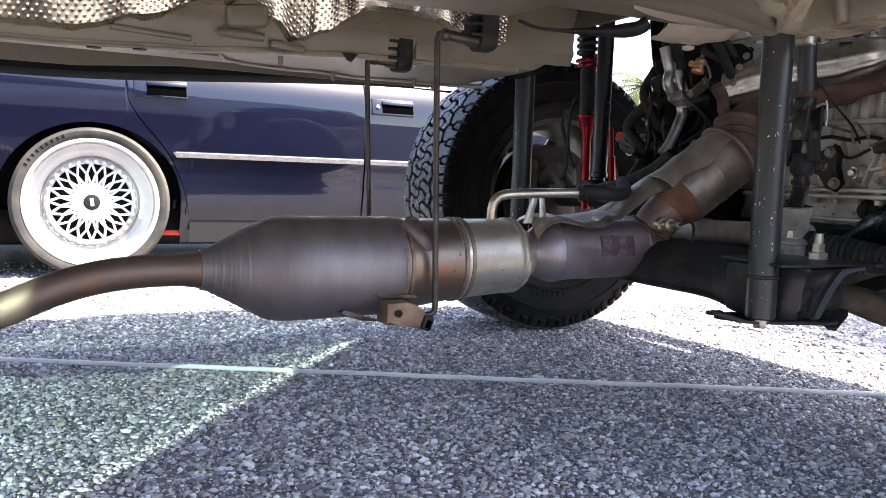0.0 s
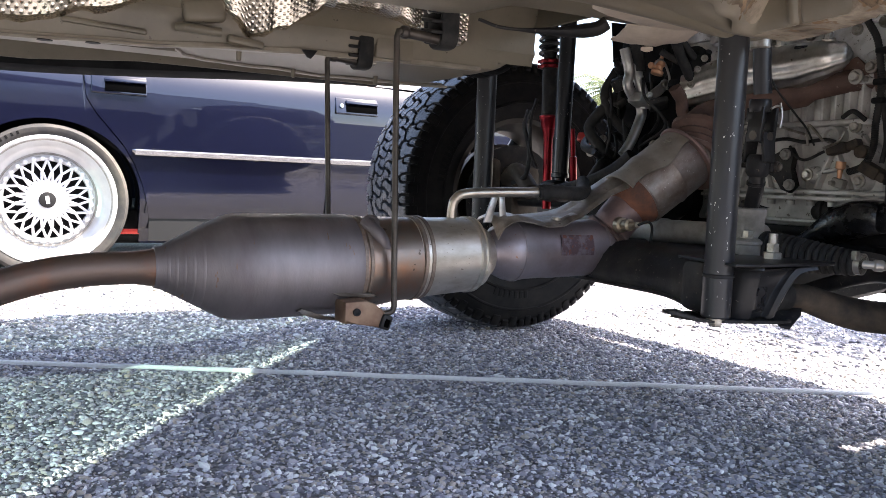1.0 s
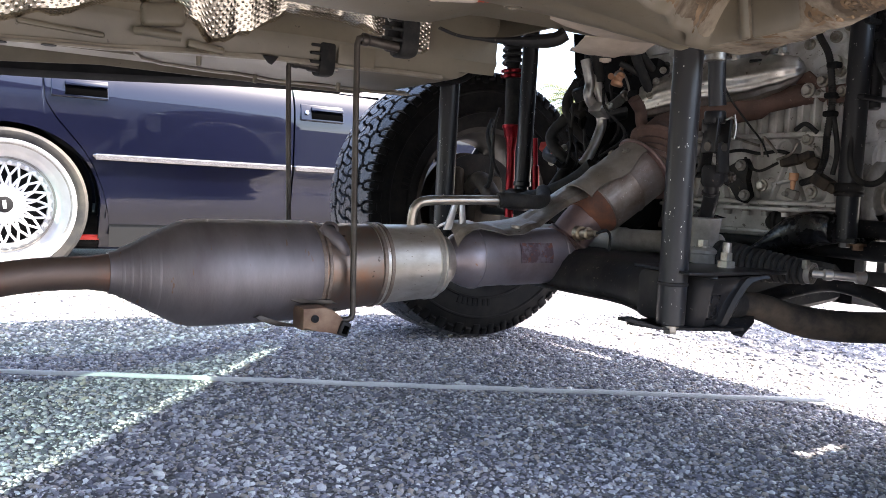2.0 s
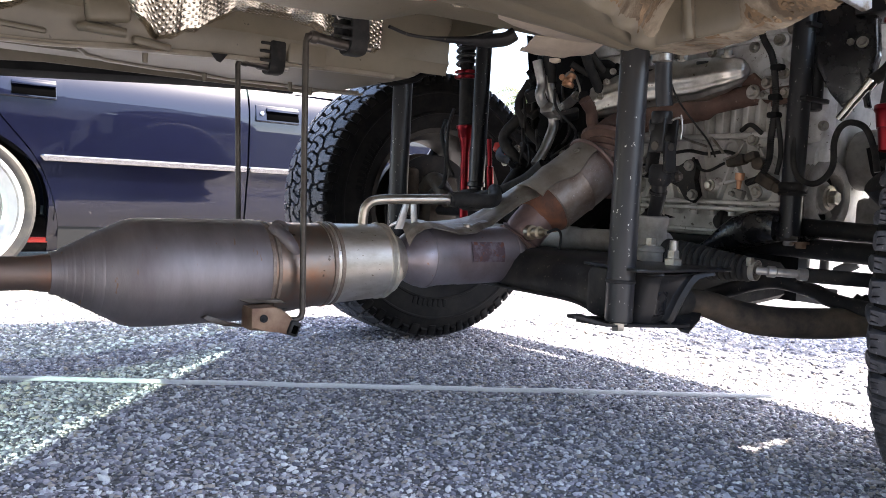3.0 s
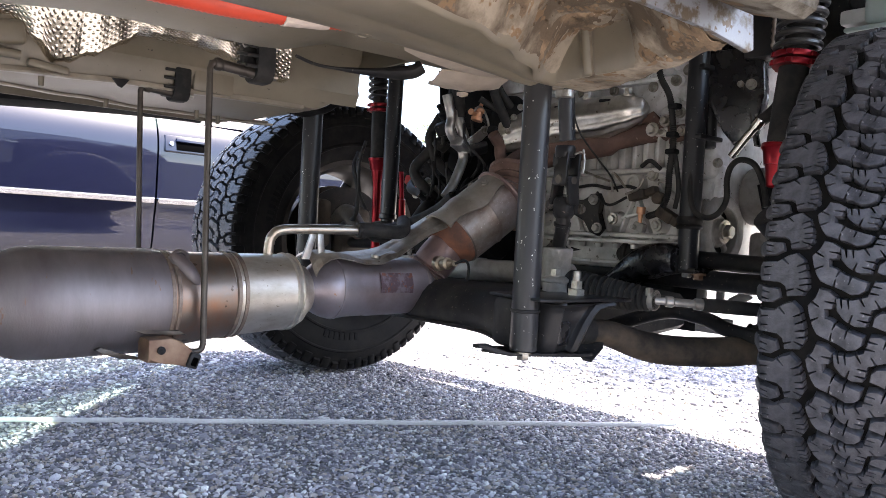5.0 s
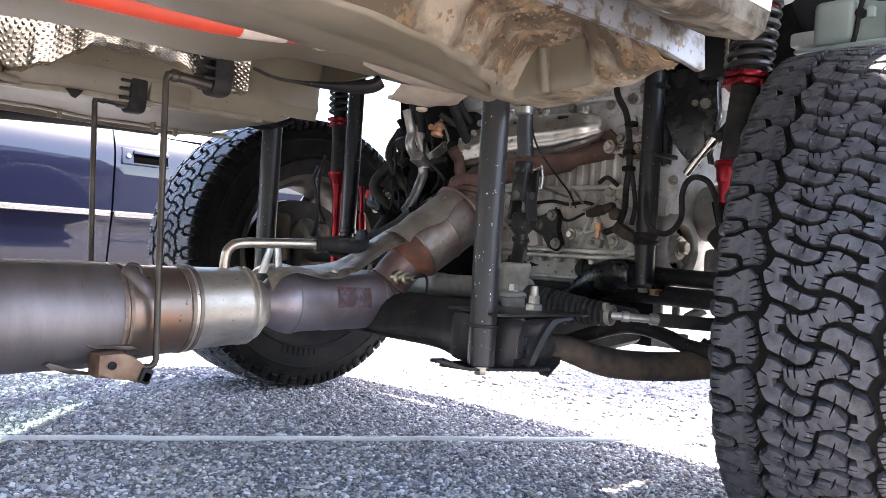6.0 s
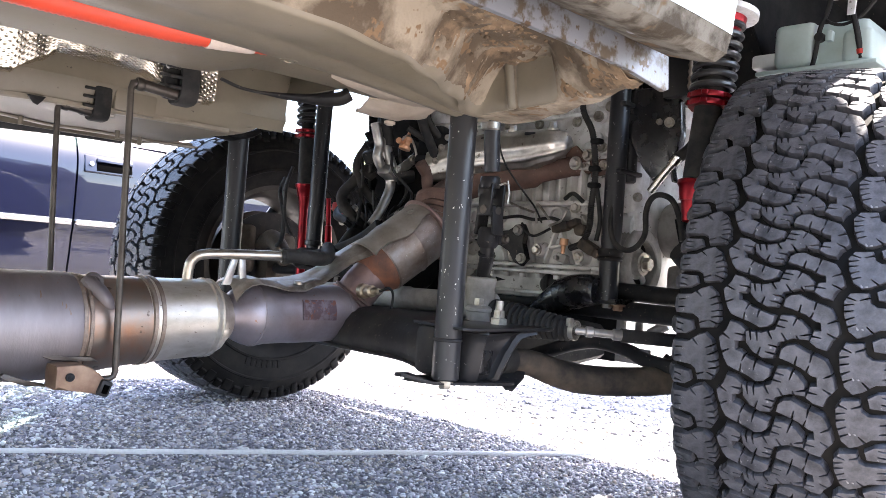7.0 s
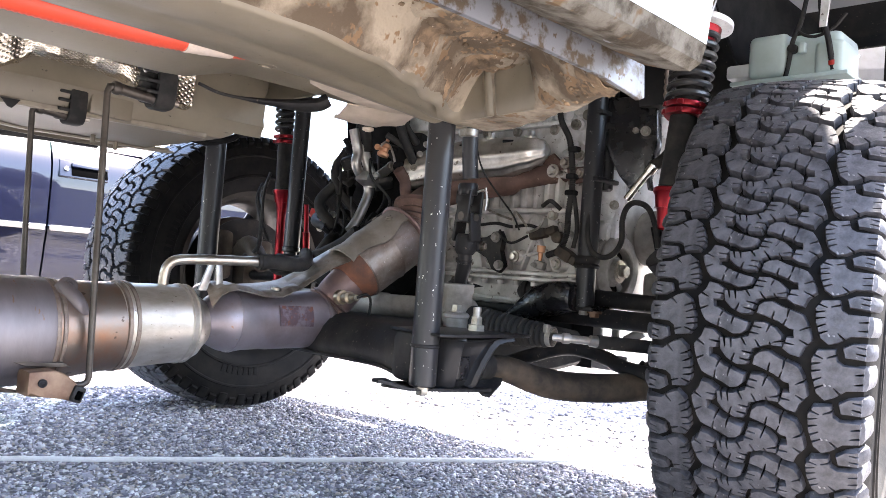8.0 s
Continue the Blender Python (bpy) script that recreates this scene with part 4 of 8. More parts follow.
    for x in xs:
        e = lerp_table(x, edge)
        fold = 0.014 * abs(noise.noise((x * 13, 0, 3))) + 0.010 * abs(noise.noise((x * 34, 0, 8))) - 0.006
        row = []
        for k, (y, z) in enumerate([(0.935, 0.684), (0.985, 0.745), (1.05, 0.79), (1.12, 0.80), (1.18, 0.785), (1.222, 0.75), (1.243, 0.715), (1.252, None), (1.258, None), (1.268, None)]):
            if z is None:
                z = [0.5 * (0.715 + e), e + 0.006, e][k - 7]
                y -= [0.0, 0.0, -0.012][k - 7] + lerp_table(x, [(-3, 0.0), (0.38, 0.0), (0.45, [0.012, 0.014, 0.018][k - 7]), (3, [0.012, 0.014, 0.018][k - 7])])
            wob = 0.008 * noise.noise((x * 24, k * 0.8, 5)) + 0.004 * noise.noise((x * 60, k * 1.6, 1)) + fold * (0.7 if k > 4 else 0.3)
            row.append((bm.verts.new((x, y + wob, z + 0.4 * wob)), x, k * 0.035))
        grid.append(row)
    for a, b in zip(grid, grid[1:]):
        for i in range(len(a) - 1):
            q = (a[i], a[i + 1], b[i + 1], b[i])
            f = bm.faces.new([v[0] for v in q])
            for loop, v in zip(f.loops, q):
                loop[uv].uv = (v[1], v[2])
    cp("tunnel_heat_shield", bm, M_foil, label="crumpled embossed aluminium heat shield")
    # unseen floor sheet added to stop sun leaking through the tunnel
    rows = [[(x, y, 0.83) for y in (0.30, 0.7, 1.1, 1.5, 1.9, 2.13)] for x in (-2.2, -1.0, 0.0, 0.9)]
    cp("cabin_floor", sheet(B(), rows, 0.004), M_under)
    # firewall, closing the cabin behind the engine
    rows = [[(0.84, y, 0.69), (0.90, y, 0.80), (0.93, y, 0.95), (0.95, y, 1.12)] for y in (0.42, 0.7, 0.95, 1.1, 1.27, 1.5, 1.78)]
    cp("firewall", sheet(B(), rows, 0.003), M_under)


near_rail()
floor_and_tunnel()


def body_shell():
    """The bodywork above: sides with arches, bonnet, roof and glass."""
    # near side's offset, arch and top shaped to let sun onto the tyre
    NEAR, FAR = 0.170, 2.16
    W = FAR - NEAR

    def side(y, s):
        bm = B()
        cols = []
        for i in range(101):
            x = -2.35 + (1.84 + 2.35) * i / 100
            low = 0.72 if s > 0 or x < 1.5 else 1.0
            for cx in (1.28, -1.42):
                d = abs(x - cx)
                if d < 0.4799:
                    low = max(low, (0.445 if s > 0 else 0.50) + math.sqrt(0.48 ** 2 - d ** 2))
            top = lerp_table(x, [(-2.4, 1.16), (-1.0, 1.20), (0.6, 1.15), (1.31, 1.115), (1.35, 1.075), (1.62, 1.0), (1.75, 0.95), (1.84, 0.90)])
            bulge = lerp_table(x, [(-2.4, 0.12), (-2.0, 0.0), (1.45, 0.0), (1.84, 0.20)])
            low = min(low, top - 0.01)
            cols.append([(x, y + s * (bulge + 0.04 * ((z - 0.85) / 0.3) ** 2), z) for z in (low + (top - low) * k / 6 for k in range(7))])
        return cp("side_panel", sheet(bm, cols, 0.004), M_silver, label="silver painted body side")

    def across(x, z, inset, n=6, crown=0.0):
        return [(x, NEAR + inset + (W - 2 * inset) * k / n, z + crown * math.sin(math.pi * k / n)) for k in range(n + 1)]

    side(NEAR, 1)
    side(FAR, -1)
    # bonnet and nose; unseen slits and inset edge added to pass sun flecks
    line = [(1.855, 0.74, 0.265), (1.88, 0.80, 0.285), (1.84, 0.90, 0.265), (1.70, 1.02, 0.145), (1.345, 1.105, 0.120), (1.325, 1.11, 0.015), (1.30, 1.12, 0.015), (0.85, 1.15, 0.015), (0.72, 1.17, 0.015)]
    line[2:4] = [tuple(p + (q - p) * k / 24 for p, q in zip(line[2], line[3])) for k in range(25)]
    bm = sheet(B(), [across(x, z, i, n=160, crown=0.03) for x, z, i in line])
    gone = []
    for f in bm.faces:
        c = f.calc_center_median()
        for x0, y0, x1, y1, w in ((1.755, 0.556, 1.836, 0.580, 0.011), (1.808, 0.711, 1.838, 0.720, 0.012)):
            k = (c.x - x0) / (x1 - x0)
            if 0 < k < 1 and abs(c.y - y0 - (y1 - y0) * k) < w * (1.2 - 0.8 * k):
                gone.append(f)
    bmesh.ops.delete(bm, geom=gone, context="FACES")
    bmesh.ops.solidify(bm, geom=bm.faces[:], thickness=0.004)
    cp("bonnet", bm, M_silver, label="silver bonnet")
    cp("windscreen", sheet(B(), [across(x, z, i) for x, z, i in [(0.72, 1.18, 0.06), (0.40, 1.42, 0.14), (0.0, 1.66, 0.21)]]), M_glass, label="tinted windscreen")
    cp("roof", sheet(B(), [across(x, z, i, crown=0.03) for x, z, i in [(0.0, 1.66, 0.21), (-0.5, 1.75, 0.19), (-1.2, 1.72, 0.20), (-1.9, 1.52, 0.22), (-2.35, 1.22, 0.16), (-2.42, 0.95, 0.13), (-2.35, 0.72, 0.14)]], 0.004), M_silver, label="silver roof and tail")
    for y, s in ((NEAR, 1), (FAR, -1)):
        bm = B()
        xs = [0.66, 0.3, -0.1, -0.5, -1.0, -1.5, -2.0]
        tops = [1.20, 1.44, 1.62, 1.72, 1.70, 1.60, 1.42]
        sheet(bm, [[(x, y + s * 0.045, 1.15), (x, y + s * (0.045 + 0.16 * (t - 1.15) / 0.55), t)] for x, t in zip(xs, tops)])
        cp("side_glass", bm, M_glass, label="tinted side windows")
    # inner apron of the engine bay and wheel wells
    bm = B()
    sheet(bm, [[(1.33, 0.66, 0.93), (1.33, 0.66, 1.06)], [(1.45, 0.665, 0.84), (1.45, 0.665, 1.05)], [(1.60, 0.66, 0.76), (1.60, 0.66, 1.02)], [(1.74, 0.60, 0.74), (1.74, 0.60, 0.96)]], 0.004)
    cp("inner_wing", bm, M_plastic, label="dark inner wing of the wheel well")
    bm = B()
    sheet(bm, [[(0.95, 1.78, 0.92), (0.95, 1.78, 1.08)], [(1.35, 1.76, 0.94), (1.35, 1.76, 1.06)], [(1.6, 1.76, 0.87), (1.6, 1.76, 1.0)]], 0.004)
    cp("inner_wing", bm, M_plastic, label="dark inner wing of the wheel well")


body_shell()


# ---- exhaust ----
def exhaust():
    Y = 1.10

    def turned(name, prof, material, parent=None, label="", z=None, n=40):
        bm = B()
        pts = [(x, Y, zc) for x, zc, r in prof]
        sweep(bm, pts, [r for _, _, r in prof], n)
        return cp(name, bm, material, parent, label)

    muffler = turned("silencer", [(0.168, 0.2955, 0.026), (0.176, 0.2955, 0.0275), (0.20, 0.2955, 0.040), (0.228, 0.2955, 0.055), (0.25, 0.295, 0.066), (0.262, 0.295, 0.0692), (0.275, 0.295, 0.0702), (0.30, 0.295, 0.0703), (0.40, 0.2965, 0.0695), (0.424, 0.297, 0.0690), (0.430, 0.297, 0.0672)], M_exh,
                     label="dull heat-darkened cylindrical silencer with a coned end")
    for x, zc, r in ((0.183, 0.2955, 0.031), (0.192, 0.2955, 0.0355), (0.201, 0.2955, 0.040), (0.211, 0.2955, 0.0455), (0.222, 0.2955, 0.0515)):
        bm = B()
        lathe(bm, (x, Y, zc), (1, 0, 0), [(-0.003, r - 0.001), (0, r + 0.0008), (0.003, r + 0.0006)], 40, cap=False)
        cp_each("ridge", bm, M_exh, muffler)
    turned("tail_pipe", [(-2.3, 0.30, 0.0205), (-0.6, 0.215, 0.0205)] + [(p.x, p.z, 0.0205) for p in curve_points([(-0.30, 0, 0.205), (-0.14, 0, 0.225), (-0.056, 0, 0.252), (0.0, 0, 0.275), (0.05, 0, 0.2885), (0.10, 0, 0.2945), (0.145, 0, 0.2955)])] + [(0.15, 0.2955, 0.0212), (0.172, 0.2955, 0.0245)], M_exh_pipe, label="bent brown exhaust tail pipe", n=24)
    mid = turned("pipe_section", [(0.428, 0.297, 0.0660), (0.45, 0.2985, 0.0645), (0.50, 0.3025, 0.0610), (0.521, 0.3035, 0.0600)], M_exh_warm, label="straw-tinted steel section with seams")
    bm = B()
    for x, zc, r in ((0.4305, 0.297, 0.0678), (0.439, 0.2975, 0.0665)):
        lathe(bm, (x, Y, zc), (1, 0, 0), [(-0.0035, r - 0.002), (-0.002, r + 0.0004), (0.002, r + 0.0004), (0.0035, r - 0.002)], 44, cap=False)
    cp_each("seam", bm, M_bead, mid)
    shell = turned("stainless_shell", [(0.520, 0.3035, 0.058), (0.527, 0.304, 0.0605), (0.540, 0.3045, 0.0598), (0.547, 0.305, 0.0585), (0.605, 0.3075, 0.0565), (0.615, 0.308, 0.0562), (0.627, 0.3085, 0.0555), (0.637, 0.309, 0.050), (0.645, 0.3105, 0.042), (0.655, 0.3115, 0.036)], M_stainless, label="bright stainless steel converter shell, scratched")
    bm = B()
    for x, zc, r in ((0.525, 0.304, 0.0612), (0.536, 0.3045, 0.0606)):
        lathe(bm, (x, Y, zc), (1, 0, 0), [(-0.004, r - 0.002), (-0.0025, r + 0.0008), (0.0025, r + 0.0008), (0.004, r - 0.002)], 44, cap=False)
    cp_each("clamp_ring", bm, M_bead, shell)
    bm = B()
    for x, r in ((0.618, 0.0568), (0.628, 0.0560)):
        lathe(bm, (x, Y, 0.3083), (1, 0, 0), [(-0.003, r - 0.002), (0, r + 0.0014), (0.003, r - 0.002)], 44, cap=False)
    cp_each("seam", bm, M_stainless, shell)
    cat = turned("catalyst", [(0.645, 0.3115, 0.026), (0.655, 0.3115, 0.0265), (0.664, 0.312, 0.031), (0.676, 0.3125, 0.0395), (0.688, 0.313, 0.0452), (0.700, 0.3135, 0.0476), (0.714, 0.314, 0.0474), (0.726, 0.314, 0.0458), (0.76, 0.3145, 0.0452), (0.768, 0.3146, 0.0460), (0.856, 0.3175, 0.0464), (0.874, 0.318, 0.0458), (0.884, 0.3185, 0.042), (0.890, 0.319, 0.034)], M_exh_blue, label="purple-brown heat-blued catalyst can")
    bm = B()
    for x, r in ((0.704, 0.0490), (0.868, 0.0476)):
        lathe(bm, (x, Y, 0.3137 if x < 0.8 else 0.318), (1, 0, 0), [(-0.004, r - 0.003), (-0.002, r), (0.002, r), (0.004, r - 0.003)], 44, cap=False)
    for x in (0.655, 0.663):
        lathe(bm, (x, Y, 0.312), (1, 0, 0), [(-0.003, 0.0265), (0, 0.0295), (0.003, 0.0275)], 40, cap=False)
    cp_each("ridge", bm, M_exh_blue, cat)
    rows = []
    for i in range(9):
        x = 0.768 + 0.008 * i
        rows.append([(x, Y - 0.0473 * math.cos(t), 0.3160 + 0.0473 * math.sin(t)) for t in (radians(-8 + 4.4 * k) for k in range(10))])
    cp("burnt_label", sheet(B(), rows, 0.0006), M_label, cat, "burnt reddish label on the can")
    # elbow and upper catalyst
    bm = B()
    el = curve_points([(0.868, Y, 0.322), (0.892, Y - 0.005, 0.342), (0.905, Y - 0.015, 0.366), (0.925, Y - 0.025, 0.392)])
    sweep(bm, el, [0.040, 0.0385, 0.037, 0.036, 0.0355, 0.0350, 0.0345, 0.034, 0.034, 0.034, 0.034, 0.034, 0.034, 0.034, 0.034, 0.034, 0.034, 0.034, 0.034][:len(el)], 28)
    elbow = cp("elbow", bm, M_elbow, label="rusty pipe elbow")
    bm = B()
    for i in (2, 5, 8):
        p, d = el[i], (el[i + 1] - el[i - 1]).normalized()
        lathe(bm, p, d, [(-0.003, 0.035), (0, 0.0395), (0.003, 0.035)], 28, cap=False)
    cp_each("ridge", bm, M_elbow, elbow)
    a, b = Vector((0.912, Y - 0.022, 0.386)), Vector((1.047, 1.055, 0.487))
    d, L = (b - a).normalized(), (b - a).length
    bm = B()
    lathe(bm, a, d, [(-0.005, 0.030), (0.0, 0.034), (0.014, 0.044), (0.026, 0.0485), (0.032, 0.0475)], 36)
    cp("rust_cone", bm, M_rust, label="orange rusty cone of the upper catalyst")
    bm = B()
    lathe(bm, a + d * 0.026, d, [(0, 0.046), (0.004, 0.0505), (0.060, 0.0510), (0.064, 0.0525), (0.068, 0.0510), (0.118, 0.0505), (0.124, 0.047), (0.142, 0.036), (0.150, 0.033)], 40)
    up = cp("upper_catalyst", bm, M_upper, label="dull scratched upper catalyst can")
    bm = B()
    side = d.cross(Vector((0, 0, 1))).normalized()
    top = side.cross(d).normalized()
    rows = []
    for i in range(13):
        s = 0.008 + 0.135 * i / 12
        r = 0.0575 + 0.003 * noise.noise((s * 40, 1, 0))
        rows.append([tuple(a + d * s + r * (math.cos(t) * side + math.sin(t) * top)) for t in (radians(38 + 6 * math.sin(i * 0.7) + (205 - 38 - 6 * math.sin(i * 0.7)) * k / 12) for k in range(13))])
    sheet(bm, rows, 0.0030)
    cp("heat_shell", bm, M_shell, up, "dented grey heat shell")
    bm = B()
    lathe(bm, a + d * 0.140, d, [(0, 0.040), (0, 0.0605), (0.003, 0.0625), (0.006, 0.0600), (0.008, 0.045)], 40, cap=False)
    cp("end_flange", bm, M_elbow, up, "rust-tinged end flange")
    bm = B()
    for t in (70, 120):
        q = a + d * 0.118 + 0.0575 * (math.cos(radians(t)) * side + math.sin(radians(t)) * top)
        hexbolt(bm, q, q - a - d * 0.118, 0.0045, 0.004)
    cp_each("bolt", bm, M_shell, up)
    # flex joint and flange above the catalyst
    bm = B()
    c, up_way = a + d * 0.158, Vector((0.42, 0.22, 1))
    lathe(bm, c, up_way, [(-0.006, 0.030), (0.0, 0.042), (0.008, 0.043), (0.012, 0.034), (0.02, 0.040), (0.026, 0.034), (0.032, 0.040), (0.038, 0.034), (0.046, 0.044), (0.054, 0.044), (0.058, 0.03)], 30)
    cp("flex_joint", bm, M_brown, label="brown ribbed exhaust joint")
    # thin guard plate over the catalyst
    rows = []
    for x, y0, z0, y1, z1, crown in ((0.652, 1.057, 0.338, 1.143, 0.338, 0.026), (0.656, 1.056, 0.347, 1.144, 0.347, 0.020), (0.663, 1.055, 0.357, 1.145, 0.357, 0.013), (0.674, 1.054, 0.3640, 1.145, 0.364, 0.008), (0.690, 1.054, 0.3675, 1.145, 0.368, 0.005), (0.712, 1.055, 0.3635, 1.140, 0.366, 0.004), (0.740, 1.053, 0.3575, 1.132, 0.369, 0.003), (0.772, 1.054, 0.3615, 1.126, 0.374, 0.0), (0.790, 1.056, 0.3665, 1.124, 0.377, 0.002), (0.805, 1.057, 0.3735, 1.120, 0.381, 0.0), (0.830, 1.058, 0.388, 1.116, 0.394, 0.0), (0.862, 1.055, 0.410, 1.116, 0.416, 0.003), (0.90, 1.052, 0.424, 1.12, 0.436, 0.010), (0.94, 1.046, 0.436, 1.12, 0.452, 0.018)):
        rows.append([(x + 0.003 * noise.noise((x * 30, k, 0)), y0 + (y1 - y0) * k / 8, z0 + (z1 - z0) * k / 8 + crown * (1 - (k / 4 - 1) ** 2) + 0.0035 * noise.noise((x * 55, k * 0.7, 2)) - (0.004 if k == 0 else 0)) for k in range(9)])
    cp("guard_plate", sheet(B(), rows, 0.002), M_guard, label="thin bent steel guard plate over the catalyst", sharp=9)
    bm = B()
    hexbolt(bm, (0.768, 1.072, 0.3665), (0, -0.2, 1), 0.005, 0.003)
    cp_each("bolt", bm, M_zinc)
    # sensor, clip and cable on the elbow
    bm = B()
    s0 = Vector((0.885, 1.058, 0.358))
    sd = Vector((-0.10, -0.9, 0.05))
    lathe(bm, s0, sd, [(0, 0.013), (0.010, 0.012), (0.012, 0.008), (0.022, 0.008), (0.024, 0.010), (0.030, 0.010), (0.032, 0.006), (0.050, 0.005)], 16)
    sens = cp("sensor", bm, M_brass, label="brassy sensor screwed into the pipe")
    bm = B()
    e0 = s0 + sd.normalized() * 0.05
    sweep(bm, curve_points([e0, e0 + Vector((0.012, -0.01, 0.006)), e0 + Vector((0.026, -0.005, -0.008)), e0 + Vector((0.028, 0.005, -0.05)), e0 + Vector((0.03, 0.02, -0.085))]), 0.0022, 8)
    cp("sensor_lead", bm, M_rubber, sens)
    bm = B()
    sweep(bm, curve_points([(0.872, 1.04, 0.296), (0.880, 1.01, 0.299), (0.884, 1.0, 0.292), (0.878, 0.998, 0.286), (0.872, 1.01, 0.289)]), 0.0024, 8)
    cp("wire_clip", bm, M_copper, label="coppery wire clip")
    # pressure pipe on the shell
    bm = B()
    sweep(bm, curve_points([(0.594, 1.10, 0.352), (0.594, 1.098, 0.378), (0.597, 1.095, 0.391), (0.609, 1.09, 0.400), (0.650, 1.08, 0.4035), (0.735, 1.065, 0.4065)]), 0.0074, 16)
    pipe = cp("pressure_pipe", bm, M_steelpipe, label="bent bare steel pipe with a rubber end")
    bm = B()
    sweep(bm, curve_points([(0.727, 1.067, 0.4065), (0.755, 1.06, 0.408), (0.790, 1.06, 0.406), (0.825, 1.08, 0.41), (0.855, 1.12, 0.425)]), 0.0115, 14)
    lathe(bm, (0.731, 1.066, 0.4065), (1, -0.15, 0), [(0, 0.0125), (0.008, 0.0125)], 16)
    cp("hose", bm, M_rubber, pipe)
    bm = B()
    plate(bm, [(0.0, 0.0), (0.014, 0.0), (0.026, 0.046), (0.016, 0.046)], (0.640, 1.085, 0.358), (1, 0, 0), (0, 0, 1), 0.004, 0.001)
    plate(bm, [(0.0, 0.0), (0.012, 0.0), (0.006, 0.044), (-0.004, 0.044)], (0.667, 1.080, 0.358), (1, 0, 0), (0, 0, 1), 0.003, 0.001)
    cp("brace", bm, M_hose_al, pipe)
    bm = B()
    tail = curve_points([(0.440, 1.072, 0.3555), (0.450, 1.058, 0.3455), (0.457, 1.050, 0.336), (0.463, 1.047, 0.326), (0.470, 1.047, 0.318)])
    sweep(bm, tail, [0.0115 * math.sqrt(max(0.004, 1 - (i / (len(tail) - 1)) ** 2)) for i in range(len(tail))], 14)
    lathe(bm, (0.447, 1.066, 0.3535), (-0.15, -0.75, 0.55), [(0, 0.0125), (0.008, 0.012), (0.009, 0.0105), (0.009, 0.0068), (0.003, 0.0062), (0.003, 0.0)], 22)
    cp("boss", bm, M_exh, mid, "round threaded boss")
    # bracket under the silencer
    bm = B()
    plate(bm, [(0.392, 0.2560), (0.392, 0.2275), (0.412, 0.2255), (0.432, 0.2225), (0.447, 0.2175), (0.455, 0.2215), (0.456, 0.2330), (0.446, 0.2440), (0.434, 0.2530), (0.422, 0.2575)], (0, 1.052, 0), (1, 0, 0), (0, 0, 1), 0.040, 0.004)
    br = cp("hanger_bracket", bm, M_bracket, label="bronze-brown folded bracket under the silencer")
    bm = B()
    plate(bm, [(0.366, 0.2800), (0.368, 0.2725), (0.380, 0.2655), (0.396, 0.2590), (0.440, 0.2585), (0.452, 0.2560), (0.440, 0.2635), (0.410, 0.2625), (0.390, 0.2665), (0.376, 0.2765)], (0, 1.050, 0), (1, 0, 0), (0, 0, 1), 0.012, 0.0012)
    cp("saddle", bm, M_rod, br)
    bm = B()
    plate(bm, [(0.340, 0.2400), (0.350, 0.2350), (0.370, 0.2285), (0.394, 0.2260), (0.394, 0.2290), (0.372, 0.2330), (0.356, 0.2400), (0.346, 0.2440)], (0, 1.060, 0), (1, 0, 0), (0, 0, 1), 0.012, 0.001)
    cp("strap", bm, M_rod, br)
    bm = B()
    rbox(bm, (0.4500, 1.015, 0.2275), (0.015, 0.016, 0.020), 0.003, (0, 20, 0))
    cp("clamp", bm, M_frame, br)
    bm = B()
    # black block painted in for the shade inside the clamp's opening
    rbox(bm, (0.4500, 1.0065, 0.2265), (0.007, 0.003, 0.011), 0.001, (0, 20, 0))
    cp("socket", bm, M_cavity_shade, br)
    bm = B()
    hexbolt(bm, (0.408, 1.0115, 0.2425), (0, -1, 0), 0.0034, 0.002)
    cp_each("bolt", bm, M_dark, br)


exhaust()


